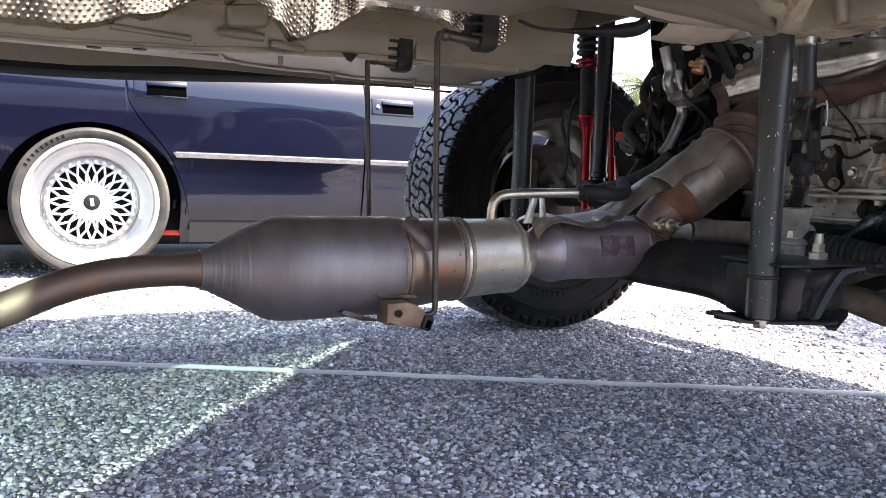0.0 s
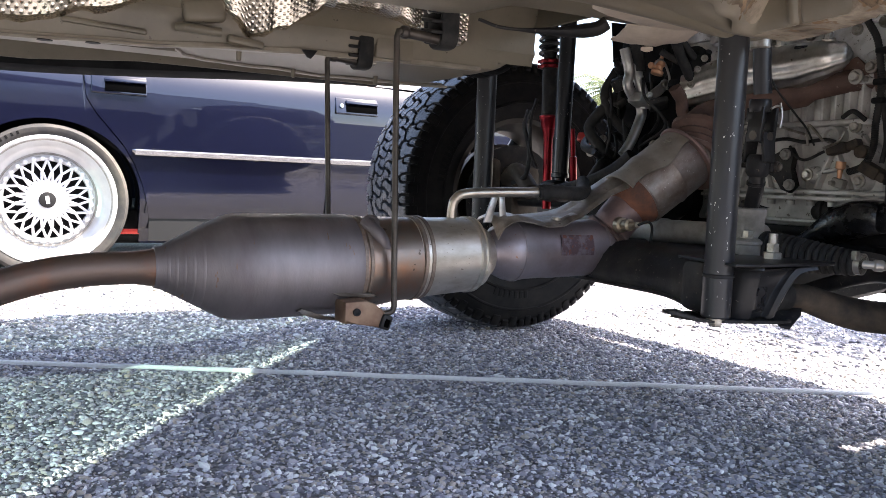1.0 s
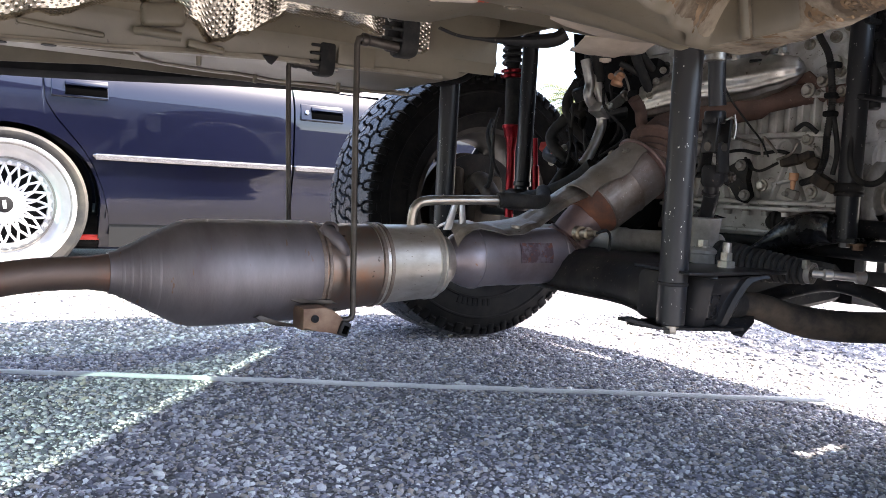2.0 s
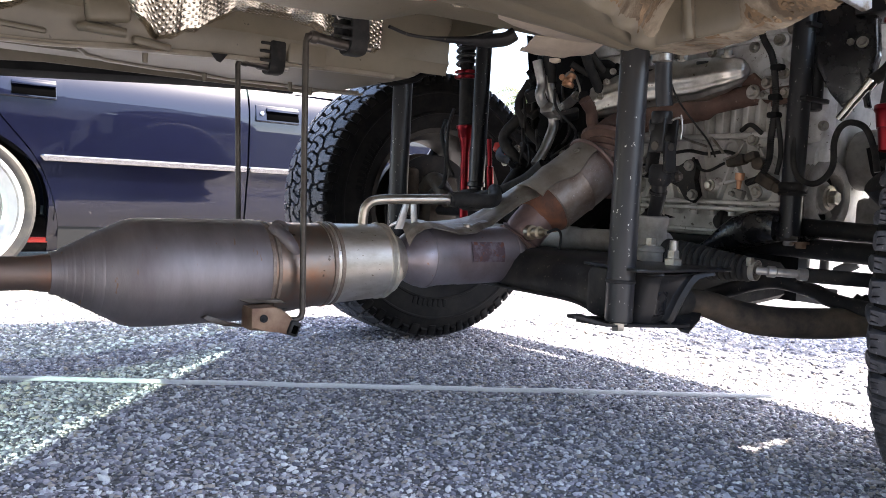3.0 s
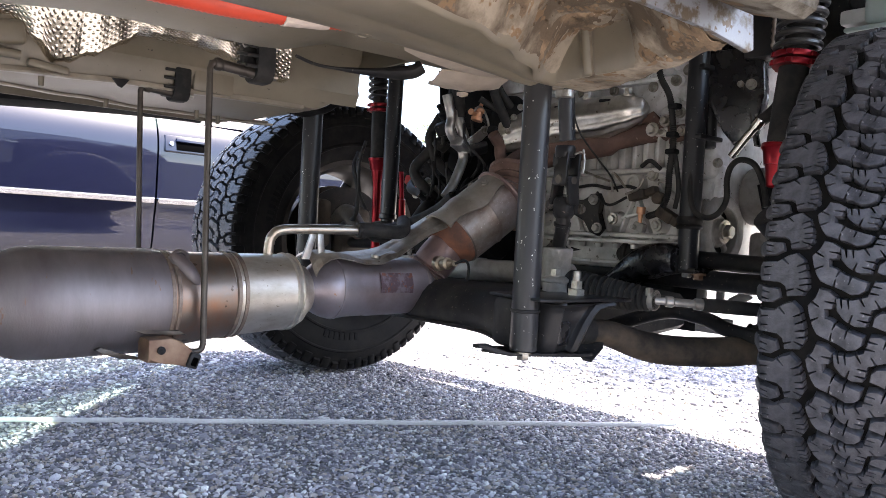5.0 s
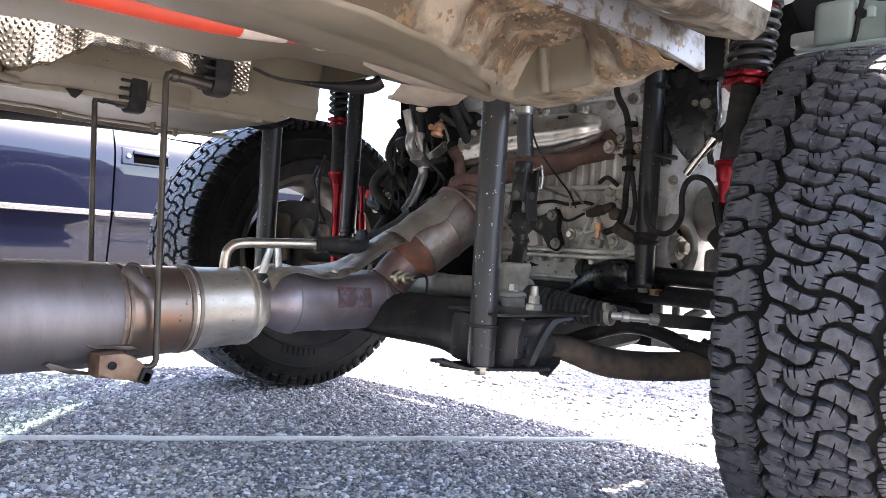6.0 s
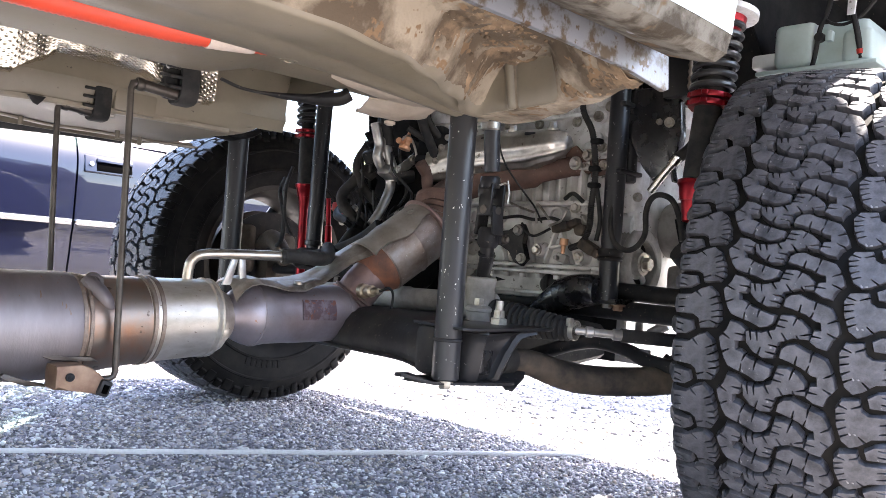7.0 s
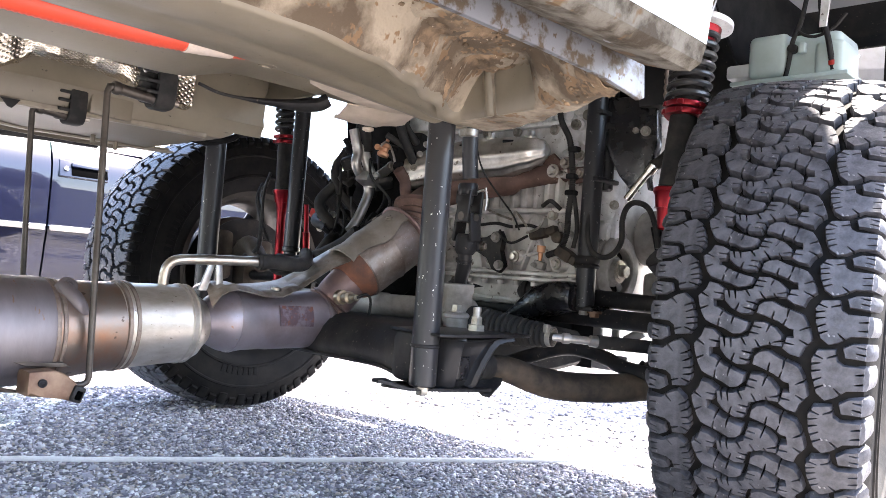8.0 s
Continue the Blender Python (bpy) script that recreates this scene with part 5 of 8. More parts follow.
def hanger(at, rod_y, z_end, tail, reach=0.073, mount=True):
    """A rubber exhaust hanger: a thick loop with webs round its stubs, and a long drop rod."""
    x, y, z = at
    bm = B()
    out = [(0.021 * math.copysign(abs(math.cos(a)) ** 0.6, math.cos(a)), 0.031 * math.copysign(abs(math.sin(a)) ** 0.6, math.sin(a))) for a in (2 * math.pi * k / 24 for k in range(24))]
    n = len(out)
    rings = [[bm.verts.new((x + dx, y + sc * p, z + sc * q)) for p, q in out] for dx, sc in ((0.0, 0.70), (0.0, 1.0), (0.003, 1.05), (0.022, 1.05), (0.025, 1.0), (0.025, 0.70))]
    for a, b in zip(rings, rings[1:] + rings[:1]):
        for k in range(n):
            bm.faces.new((a[k], a[(k + 1) % n], b[(k + 1) % n], b[k]))
    h = cp("exhaust_hanger", bm, M_rubber, label="black rubber exhaust hanger with a drop rod")
    bm = B()
    for dz in (-0.010, 0.004, 0.017):
        rbox(bm, (x + 0.002, y - 0.004, z + dz), (0.036, 0.034, 0.005), 0.0018, (12, 0, 0))
    rbox(bm, (x - 0.004, y + 0.004, z - 0.001), (0.020, 0.014, 0.050), 0.004)
    cp_each("web", bm, M_rubber, h)
    bm = B()
    sweep(bm, [(x - 0.014, y - 0.006, z + 0.019), (x + 0.034, y - 0.006, z + 0.019)], 0.0052, 10)
    lathe(bm, (x - 0.016, y - 0.006, z + 0.019), (1, 0, 0), [(0, 0.004), (0.003, 0.0075), (0.008, 0.0055)], 12)
    sweep(bm, [(x + 0.02, y - 0.004, z - 0.020), (x + 0.036, y - 0.004, z - 0.020)], 0.0048, 10)
    cp_each("stub", bm, M_steelpipe, h)
    bm = B()
    tx = x - reach
    pts = [(x + 0.020, rod_y, z - 0.022), (tx + 0.010, rod_y, z - 0.0165), (tx + 0.002, rod_y, z - 0.0175), (tx, rod_y, z - 0.024), (tx + 0.004, rod_y, (z + z_end) / 2), (tx + 0.0095, rod_y, z_end + 0.006), (tx + 0.0075, rod_y, z_end)]
    if tail:
        pts += [(tx + 0.002, rod_y, z_end - 0.003), (tx - 0.024, rod_y + 0.005, z_end - 0.004)]
    sweep(bm, pts, [0.0072, 0.0072, 0.0050] + [0.0042] * (len(pts) - 3), 14)
    cp("drop_rod", bm, M_rod, h, "thin dark steel drop rod")
    bm = B()
    lathe(bm, (tx + 0.006, rod_y, z - 0.0165), (1, 0, -0.1), [(0, 0.0076), (0.003, 0.0086), (0.008, 0.0086), (0.010, 0.0074)], 16)
    cp("weld", bm, M_rod, h)
    if mount:
        bm = B()
        rbox(bm, (x + 0.010, y + 0.004, z + 0.058), (0.016, 0.034, 0.075), 0.006)
        cp("hanger_mount", bm, M_black, h)


hanger((0.518, 1.03, 0.628), 1.024, 0.240, True, 0.060)
hanger((0.508, 1.29, 0.626), 1.285, 0.335, False, 0.048, False)


def orange_conduit():
    """Corrugated high-voltage conduit along the floor rail, with a taped joint."""
    def way(x):
        return Vector((x, 0.800 - 0.055 * max(0, x - 0.25) ** 1.2 * 1.6, 0.6235 + lerp_table(x, [(-3, 0.0), (0.36, 0.004), (0.62, 0.024), (3, 0.024)])))
    bm, n = B(), 14
    rings = []
    for i in range(560):
        x = -0.9 + i * 0.0029
        if x > 0.66:
            break
        rings.append((way(x), 0.0155 if i % 2 else 0.0147))
    sweep(bm, [p for p, _ in rings], [r for _, r in rings], n)
    c = cp("conduit", bm, M_orange, label="orange-red corrugated cable conduit", sharp=60)
    bm = B()
    pts = [way(0.432 + 0.004 * i) for i in range(14)]
    sweep(bm, pts, [0.0162 + 0.0005 * noise.noise((i * 0.7, 0, 0)) for i in range(14)], n)
    cp("tape_wrap", bm, M_tape, c, "cream tape wrapped round the conduit")


orange_conduit()


# ---- subframe, tubes, steering ----
def drop_tube(name, x, y, z0, z1, r=0.0235, collar=None, lean=0.0):
    bm = B()
    lathe(bm, (x, y, z0), (lean, 0, 1), [(0, r - 0.002), (0.002, r), (z1 - z0, r)], 36)
    t = cp(name, bm, M_tube, label="long satin black subframe drop tube, specked with dust")
    bm = B()
    zc = z0 + (collar if collar else 0.055)
    lathe(bm, (x + lean * (zc - z0), y, zc), (lean, 0, 1), [(-0.003, r), (-0.002, r + 0.0014), (0.001, r + 0.0014), (0.002, r)], 36, cap=False)
    cp("joint_ring", bm, M_frame, t)
    bm = B()
    hexbolt(bm, (x, y, z0 - 0.001), (0, 0, -1), 0.009, 0.011, 1.3)
    cp_each("bolt", bm, M_zinc, t)
    return t


drop_tube("drop_tube", 0.812, 0.780, 0.256, 0.700, 0.0187)
drop_tube("drop_tube", 0.856, 1.440, 0.262, 0.720, 0.0195)
ft = drop_tube("drop_tube", 1.262, 0.831, 0.368, 0.900, 0.0180, collar=0.075, lean=0.0)
bm = B()
lathe(bm, (1.302, 0.829, 0.585), (0, 0, 1), [(0, 0.010), (0.003, 0.0135), (0.31, 0.0135)], 26)
cp("brace_tube", bm, M_tube, label="short black brace tube beside the drop tube")
bm = B()
lathe(bm, (1.262, 0.831, 0.440), (0, 0, 1), [(0, 0.0215), (0.004, 0.0235), (0.008, 0.0205), (0.012, 0.0235), (0.018, 0.0235), (0.022, 0.0205)], 30, cap=False)
cp("collar", bm, M_frame, ft)
bm = B()
sweep(bm, curve_points([(1.258, 0.845, 0.80), (1.256, 0.838, 0.719), (1.252, 0.829, 0.66), (1.252, 0.828, 0.619), (1.252, 0.832, 0.572), (1.25, 0.826, 0.539), (1.247, 0.824, 0.501), (1.25, 0.815, 0.472), (1.254, 0.794, 0.4605), (1.258, 0.775, 0.468), (1.26, 0.762, 0.491), (1.26, 0.763, 0.527), (1.26, 0.755, 0.550), (1.26, 0.738, 0.558), (1.26, 0.714, 0.548), (1.26, 0.698, 0.516), (1.26, 0.69, 0.48)]), 0.0050, 10)
cp("brake_line", bm, M_rubber, label="looping black brake hose clipped to the tube")
bm = B()
for z in (0.72, 0.60):
    rbox(bm, (1.276, 0.812, z), (0.07, 0.012, 0.008), 0.002)
cp_each("line_clip", bm, M_black, ft)


def subframe():
    # rear beam, a rounded pressing that runs across the car and widens to its ends
    rows = []
    for i in range(33):
        y = 0.795 + 0.02 * i
        end = abs((y - 0.795) / 0.64 - 0.5) * 2
        zt = 0.3315 - 0.010 * max(0, end - 0.72) / 0.28
        zb = 0.2690 - 0.013 * max(0, end - 0.70) / 0.30
        x0 = 0.846 - 0.030 * max(0.0, end - 0.55) / 0.45
        wob = lambda k: 0.0014 * noise.noise((y * 14, k, 2))
        sec = [(0.120, zb + 0.010), (0.030, zb - 0.001), (0.010, zb - 0.003), (0.004, zb + 0.001), (0.000, zb + 0.010), (0.000, zb + 0.024), (0.006, zb + 0.042),
               (0.018, zt - 0.008), (0.034, zt - 0.001), (0.060, zt + 0.002), (0.110, zt), (0.140, zt - 0.012)]
        rows.append([(x0 + dx + wob(k), y, z + wob(k + 5)) for k, (dx, z) in enumerate(sec)])
    sf = cp("subframe", sheet(B(), rows, 0.004), M_frame, label="dusty black pressed steel subframe beam")
    bm = B()
    sweep(bm, [(0.846 - 0.030 * max(0.0, abs((y - 0.795) / 0.64 - 0.5) * 2 - 0.55) / 0.45 + 0.004, y, 0.2665 - 0.013 * max(0, abs((y - 0.795) / 0.64 - 0.5) * 2 - 0.70) / 0.30) for y in (0.80 + 0.02 * i for i in range(32))], 0.0028, 8)
    cp("beam_lip", bm, M_frame, sf)
    # side members run forward from the beam under the engine
    for y0, y1 in ((0.872, 0.935), (1.31, 1.37)):
        rows = []
        for i in range(12):
            x = 0.93 + 0.036 * i
            zb = 0.250 + 0.004 * math.sin(i * 0.5) + 0.012 * max(0, i - 8) / 3
            zt = 0.322 + 0.016 * math.sin(math.pi * i / 11)
            rows.append([(x, y1, zb), (x, y0 + 0.008, zb), (x, y0, zb + 0.008), (x, y0 + 0.002, zt - 0.010), (x, y0 + 0.012, zt), (x, y1, zt), (x, y1 + 0.006, zb)])
        cp("side_member", sheet(B(), rows, 0.003), M_frame, sf)
    # near mounting bracket beside the drop tube
    rows = []
    for z, x0, x1, y0 in ((0.2545, 0.842, 0.905, 0.770), (0.258, 0.842, 0.908, 0.766), (0.272, 0.842, 0.913, 0.763), (0.290, 0.842, 0.921, 0.760), (0.308, 0.842, 0.931, 0.756), (0.317, 0.840, 0.938, 0.753), (0.322, 0.838, 0.948, 0.748), (0.3245, 0.836, 0.960, 0.741)):
        rows.append([(x0, y0 + 0.08, z), (x0, y0 + 0.012, z), (x0 + 0.006, y0 + 0.003, z), (x0 + 0.014, y0, z), (x0 + 0.020, y0 + 0.005, z), (x0 + 0.024, y0 + 0.009, z), (x1 - 0.020, y0 + 0.008, z),
                     (x1 - 0.017, y0 + 0.004, z), (x1 - 0.015, y0 - 0.002, z), (x1 - 0.012, y0 - 0.004, z), (x1 - 0.004, y0 + 0.001, z), (x1, y0 + 0.012, z), (x1 + 0.004, y0 + 0.08, z)])
    cp("mount_bracket", sheet(B(), rows, 0.004), M_black, sf, "glossy black folded mounting bracket")
    bm = B()
    plate(bm, [(0.800, 0.742), (0.836, 0.734), (0.900, 0.738), (0.960, 0.730), (0.982, 0.734), (0.996, 0.744), (0.985, 0.764), (0.965, 0.80), (0.95, 0.85), (0.82, 0.86)], (0, 0, 0.3255), (1, 0, 0), (0, 1, 0), 0.004, 0.0012)
    cp("bracket_flange", bm, M_black, sf)
    bm = B()
    rbox(bm, (0.832, 0.818, 0.292), (0.05, 0.05, 0.07), 0.012)
    cp("bracket_core", bm, M_frame, sf)
    bm = B()
    rbox(bm, (0.8755, 0.7685, 0.280), (0.026, 0.010, 0.036), 0.004, (6, 0, 0), segments=3)
    cp("pressed_panel", bm, M_gloss, sf)
    # base plate with a drilled ear
    ear = [(-0.004, 0.010), (-0.0095, 0.0065), (-0.0115, 0.0), (-0.0095, -0.0065), (-0.004, -0.010)]
    rim = [(0.749 + 1.0 * p, 0.795 + q) for p, q in ear]
    out = rim + [(0.790, 0.779), (0.825, 0.768), (0.905, 0.752), (0.932, 0.758), (0.935, 0.80), (0.90, 0.85), (0.80, 0.845), (0.775, 0.822), (0.768, 0.806)]
    hole = [(0.7505 + 0.0085 * math.cos(a), 0.795 + 0.0045 * math.sin(a)) for a in (2 * math.pi * k / 12 for k in range(12))]
    bm = B()
    for z in (0.2515, 0.2555):
        ov = [bm.verts.new((p, q, z - 0.06 * (p - 0.75) * 0.5 + (0.010 if p < 0.775 else 0.0))) for p, q in out]
        hv = [bm.verts.new((p, q, z - 0.06 * (p - 0.75) * 0.5 + 0.010)) for p, q in hole]
        es = [bm.edges.new((ov[k], ov[(k + 1) % len(ov)])) for k in range(len(ov))] + [bm.edges.new((hv[k], hv[(k + 1) % 12])) for k in range(12)]
        bmesh.ops.triangle_fill(bm, edges=es, use_beauty=True)
    bm.verts.ensure_lookup_table()
    n = len(out) + 12
    for ring in (range(len(out)), range(len(out), n)):
        ring = list(ring)
        for a, b in zip(ring, ring[1:] + ring[:1]):
            bm.faces.new((bm.verts[a], bm.verts[b], bm.verts[b + n], bm.verts[a + n]))
    cp("base_plate", bm, M_frame, sf)
    bm = B()
    plate(bm, [(0, 0), (0.010, -0.008), (0.060, 0.010), (0.080, 0.024), (0.070, 0.040), (0.030, 0.036), (0.008, 0.034)], (0.914, 0.760, 0.240), (1, 0.1, 0.10), (0, 1, 0.45), 0.004, 0.001)
    cp("skid_tab", bm, M_frame, sf)
    bm = B()
    lathe(bm, (0.932, 0.796, 0.338), (0, 0, 1), [(-0.012, 0.013), (0, 0.013), (0.001, 0.009), (0.012, 0.0085)], 6)
    lathe(bm, (0.932, 0.796, 0.346), (0, 0, 1), [(0, 0.0065), (0.018, 0.006)], 12)
    lathe(bm, (0.932, 0.796, 0.3285), (0, 0, 1), [(-0.002, 0.0165), (0.0, 0.0165)], 20)
    cp_each("bolt", bm, M_zinc, sf, "zinc stud and nut")
    # deck of the subframe under the engine
    rows = []
    for x in (0.95, 1.02, 1.10, 1.18, 1.26, 1.32):
        h = 0.006 * math.sin((x - 0.95) / 0.37 * math.pi)
        rows.append([(x, 0.93, 0.300), (x, 0.925, 0.312), (x, 0.93, 0.322 + h), (x, 0.96, 0.326 + h), (x, 1.10, 0.322), (x, 1.35, 0.322)])
    cp("deck", sheet(B(), rows, 0.004), M_frame, sf, "dusty black pressed subframe deck")
    # front cross member and its swan-necked bracket
    bm = B()
    sweep(bm, curve_points([(1.30, 0.60, 0.350), (1.30, 0.72, 0.3515), (1.30, 0.90, 0.353), (1.31, 1.1, 0.355), (1.30, 1.5, 0.355)]), 0.0175, 18)
    cp("cross_tube", bm, M_frame, sf, "black cross tube")
    rows = []
    for y, zt, zb, w in ((0.990, 0.345, 0.330, 0.030), (0.965, 0.362, 0.331, 0.036), (0.940, 0.386, 0.334, 0.040), (0.915, 0.404, 0.342, 0.042), (0.890, 0.412, 0.352, 0.042), (0.865, 0.415, 0.358, 0.042), (0.848, 0.414, 0.360, 0.040), (0.838, 0.408, 0.362, 0.034)):
        c, h = (zt + zb) / 2, (zt - zb) / 2
        rows.append([(1.255 - w * math.copysign(abs(math.cos(a)) ** 0.55, math.cos(a)), y, c + h * math.copysign(abs(math.sin(a)) ** 0.55, math.sin(a))) for a in (2 * math.pi * k / 20 for k in range(21))])
    bm = sheet(B(), rows)
    bmesh.ops.remove_doubles(bm, verts=bm.verts, dist=0.0003)
    bmesh.ops.holes_fill(bm, edges=bm.edges[:], sides=0)
    rbox(bm, (1.285, 0.835, 0.3685), (0.075, 0.060, 0.010), 0.003)
    hb = cp("humped_bracket", bm, M_gloss, sf, "black swan-necked bracket under the drop tube")
    bm = B()
    hexbolt(bm, (1.268, 0.812, 0.3625), (0, 0, -1), 0.009, 0.010)
    cp_each("bolt", bm, M_bracket, hb)
    # light struts and tabs seen under the cross tube
    bm = B()
    rbox(bm, (1.36, 0.860, 0.318), (0.010, 0.018, 0.050), 0.002)
    rbox(bm, (1.37, 0.828, 0.322), (0.010, 0.014, 0.044), 0.002)
    sweep(bm, [(1.36, 0.80, 0.312), (1.37, 0.77, 0.332)], 0.010, 10)
    cp_each("stay", bm, M_rack, sf)
    bm = B()
    rbox(bm, (1.365, 0.835, 0.268), (0.006, 0.075, 0.030), 0.002)
    cp("splash_edge", bm, M_rack, sf)
    # dark panel added to cover the bright ground between the arms
    bm = B()
    rbox(bm, (1.380, 1.070, 0.300), (0.010, 0.38, 0.100), 0.003)
    for i in range(4):
        rbox(bm, (1.372, 0.93 + 0.09 * i, 0.300), (0.010, 0.012, 0.080), 0.003)
    cp("dark_backing_panel", bm, M_plastic, sf, "dark ribbed panel added to hide lit ground under the engine")


subframe()


def control_arm(sign, y0, y1, x1, label):
    bm = B()
    pts = curve_points([(0.955, y0, 0.2765), (0.985, y0 - sign * 0.003, 0.275), (1.015, y0 - sign * 0.010, 0.269), (1.055, y0 - sign * 0.024, 0.256), (1.095, y0 - sign * 0.042, 0.248), (1.14, y0 - sign * 0.070, 0.246), (1.185, y0 - sign * 0.105, 0.249), (1.225, y0 - sign * 0.15, 0.256), (x1 + 0.05, y1, 0.268)])
    n = len(pts)
    sweep(bm, pts, [0.0178 + 0.0075 * min(1, i / (n * 0.45)) for i in range(n)], 20, squash=0.92)
    arm = cp("control_arm", bm, M_dusty, label=label)
    bm = B()
    lathe(bm, (0.935, y0, 0.277), (1, 0, -0.02), [(0, 0.016), (0.004, 0.0225), (0.030, 0.0225), (0.034, 0.016)], 24)
    cp("bush", bm, M_rubber, arm)
    bm = B()
    pts = curve_points([(1.00, y0 + sign * 0.035, 0.264), (1.05, y0 + sign * 0.035, 0.272), (1.10, y0 + sign * 0.030, 0.283), (1.14, y0 + sign * 0.008, 0.297), (1.18, y0 - sign * 0.007, 0.301), (1.20, y0 - sign * 0.035, 0.296), (1.20, y0 - sign * 0.065, 0.290), (1.20, y0 - sign * 0.112, 0.278), (x1, y1, 0.262)])
    sweep(bm, pts, 0.0125, 14, squash=0.95)
    cp("front_leg", bm, M_frame, arm)
    bm = B()
    lathe(bm, (1.215, y0 - sign * 0.115, 0.278), (0.2, -sign, 0), [(0, 0.012), (0.004, 0.017), (0.010, 0.014), (0.016, 0.018), (0.024, 0.013)], 18)
    cp("ball_boot", bm, M_rubber, arm)


control_arm(1, 0.80, 0.48, 1.20, "brown-dusted bent tubular control arm")
control_arm(-1, 1.42, 1.88, 1.22, "brown-dusted bent tubular control arm")


def steering():
    bm = B()
    lathe(bm, (1.0, 0.90, 0.352), (-0.02, 1, -0.02), [(-0.03, 0.020), (0.0, 0.024), (0.05, 0.024), (0.055, 0.019), (0.16, 0.019), (0.165, 0.021), (0.20, 0.021), (0.205, 0.018), (0.50, 0.018)], 26)
    rack = cp("steering_rack", bm, M_rack, label="dusty grey steering rack with rubber boots")
    bm = B()
    lathe(bm, (0.985, 0.886, 0.335), (-0.02, -0.02, 1), [(0, 0.022), (0.02, 0.0235), (0.045, 0.0235), (0.047, 0.0250), (0.060, 0.0255), (0.062, 0.022), (0.048, 0.020), (0.046, 0.0)], 30)
    lathe(bm, (0.962, 0.865, 0.318), (0, 0, 1), [(0, 0.019), (0.024, 0.019), (0.026, 0.021), (0.030, 0.021), (0.034, 0.016)], 24)
    cp("pinion_housing", bm, M_rack, rack, "grey cast pinion housing")
    bm = B()
    lathe(bm, (0.962, 0.865, 0.350), (0, 0, 1), [(0, 0.0105), (0.004, 0.0105)], 20)
    lathe(bm, (0.962, 0.865, 0.354), (0, 0, 1), [(0, 0.0085), (0.009, 0.008)], 6)
    cp_each("bolt", bm, M_zinc, rack)
    for sgn, y0, y1, x1 in ((1, 0.868, 0.728, 1.012), (-1, 1.36, 1.50, 1.012)):
        bm = B()
        prof = []
        n = 15
        L = abs(y1 - y0)
        for i in range(n):
            s = L * i / n
            r = 0.0278 - 0.0120 * max(0, i / n - 0.15) / 0.85
            prof += [(s, r - 0.0035), (s + L / n * 0.35, r + 0.001), (s + L / n * 0.65, r + 0.001)]
        prof += [(L, 0.014), (L + 0.008, 0.0135)]
        lathe(bm, (1.0, y0, 0.3345), (0.16, -sgn, -0.045), prof, 28)
        boot = cp("boot", bm, M_rubber, rack, "ribbed black rubber boot")
        bm = B()
        d = Vector((0.16, -sgn, -0.045)).normalized()
        e = Vector((1.0, y0, 0.3345)) + d * (L + 0.004)
        lathe(bm, e, d, [(-0.004, 0.0150), (0.004, 0.0150)], 20)
        rbox(bm, e + Vector((-0.012, 0, 0.012)), (0.008, 0.008, 0.012), 0.001)
        cp("boot_clip", bm, M_zinc, rack)
        bm = B()
        lathe(bm, e, d + Vector((1.05, 0, -0.02)), [(0, 0.006), (0.016, 0.0055), (0.018, 0.008), (0.028, 0.008), (0.030, 0.006), (0.058, 0.006), (0.060, 0.0085), (0.072, 0.0085)], 14)
        tie = cp("tie_rod", bm, M_hose_al, rack, "pale steel tie rod")
        bm = B()
        q = e + (d + Vector((1.05, 0, -0.02))).normalized() * 0.072
        sweep(bm, [q, q + (d + Vector((1.25, 0, -0.02))).normalized() * 0.16], 0.0105, 14)
        cp("rod_end", bm, M_frame, rack)
    bm = B()
    sweep(bm, [(0.945, 0.852, 0.70), (0.951, 0.852, 0.60), (0.957, 0.852, 0.560)], 0.0125, 20)
    sh = cp("steering_shaft", bm, M_tube, label="black steering shaft with a universal joint")
    bm = B()
    lathe(bm, (0.945, 0.852, 0.628), (0.03, 0, -1), [(-0.006, 0.0145), (0.004, 0.0145), (0.006, 0.0125)], 20)
    cp("collar", bm, M_zinc, sh)
    # universal joint: an upper and a lower fork with the cross between them
    bm = B()
    lathe(bm, (0.953, 0.852, 0.552), (0.05, 0, -1), [(0, 0.0140), (0.003, 0.0155), (0.016, 0.0155), (0.018, 0.0145)], 22)
    rbox(bm, (0.9445, 0.850, 0.516), (0.006, 0.026, 0.050), 0.002, (0, 4, 0))
    rbox(bm, (0.9715, 0.850, 0.516), (0.006, 0.026, 0.050), 0.002, (0, 4, 0))
    rbox(bm, (0.957, 0.860, 0.530), (0.030, 0.014, 0.022), 0.003)
    joint = cp("joint", bm, M_black, sh, "black forked universal joint")
    bm = B()
    lathe(bm, (0.939, 0.850, 0.500), (1, 0, 0.05), [(0, 0.0065), (0.003, 0.0075), (0.035, 0.0075), (0.038, 0.0065)], 18)
    lathe(bm, (0.957, 0.834, 0.499), (0, 1, 0), [(0, 0.0062), (0.003, 0.0074), (0.026, 0.0074)], 18)
    cp("cross", bm, M_rod, joint)
    bm = B()
    sweep(bm, curve_points([(0.976, 0.836, 0.548), (0.978, 0.834, 0.530), (0.976, 0.834, 0.512)]), 0.0016, 7)
    sweep(bm, curve_points([(0.955, 0.834, 0.538), (0.968, 0.834, 0.543), (0.980, 0.836, 0.541)]), 0.0016, 7)
    cp("clip", bm, M_zinc, joint)
    bm = B()
    rbox(bm, (0.957, 0.836, 0.484), (0.024, 0.006, 0.044), 0.002, (-6, 0, 0))
    rbox(bm, (0.958, 0.868, 0.484), (0.024, 0.006, 0.044), 0.002, (6, 0, 0))
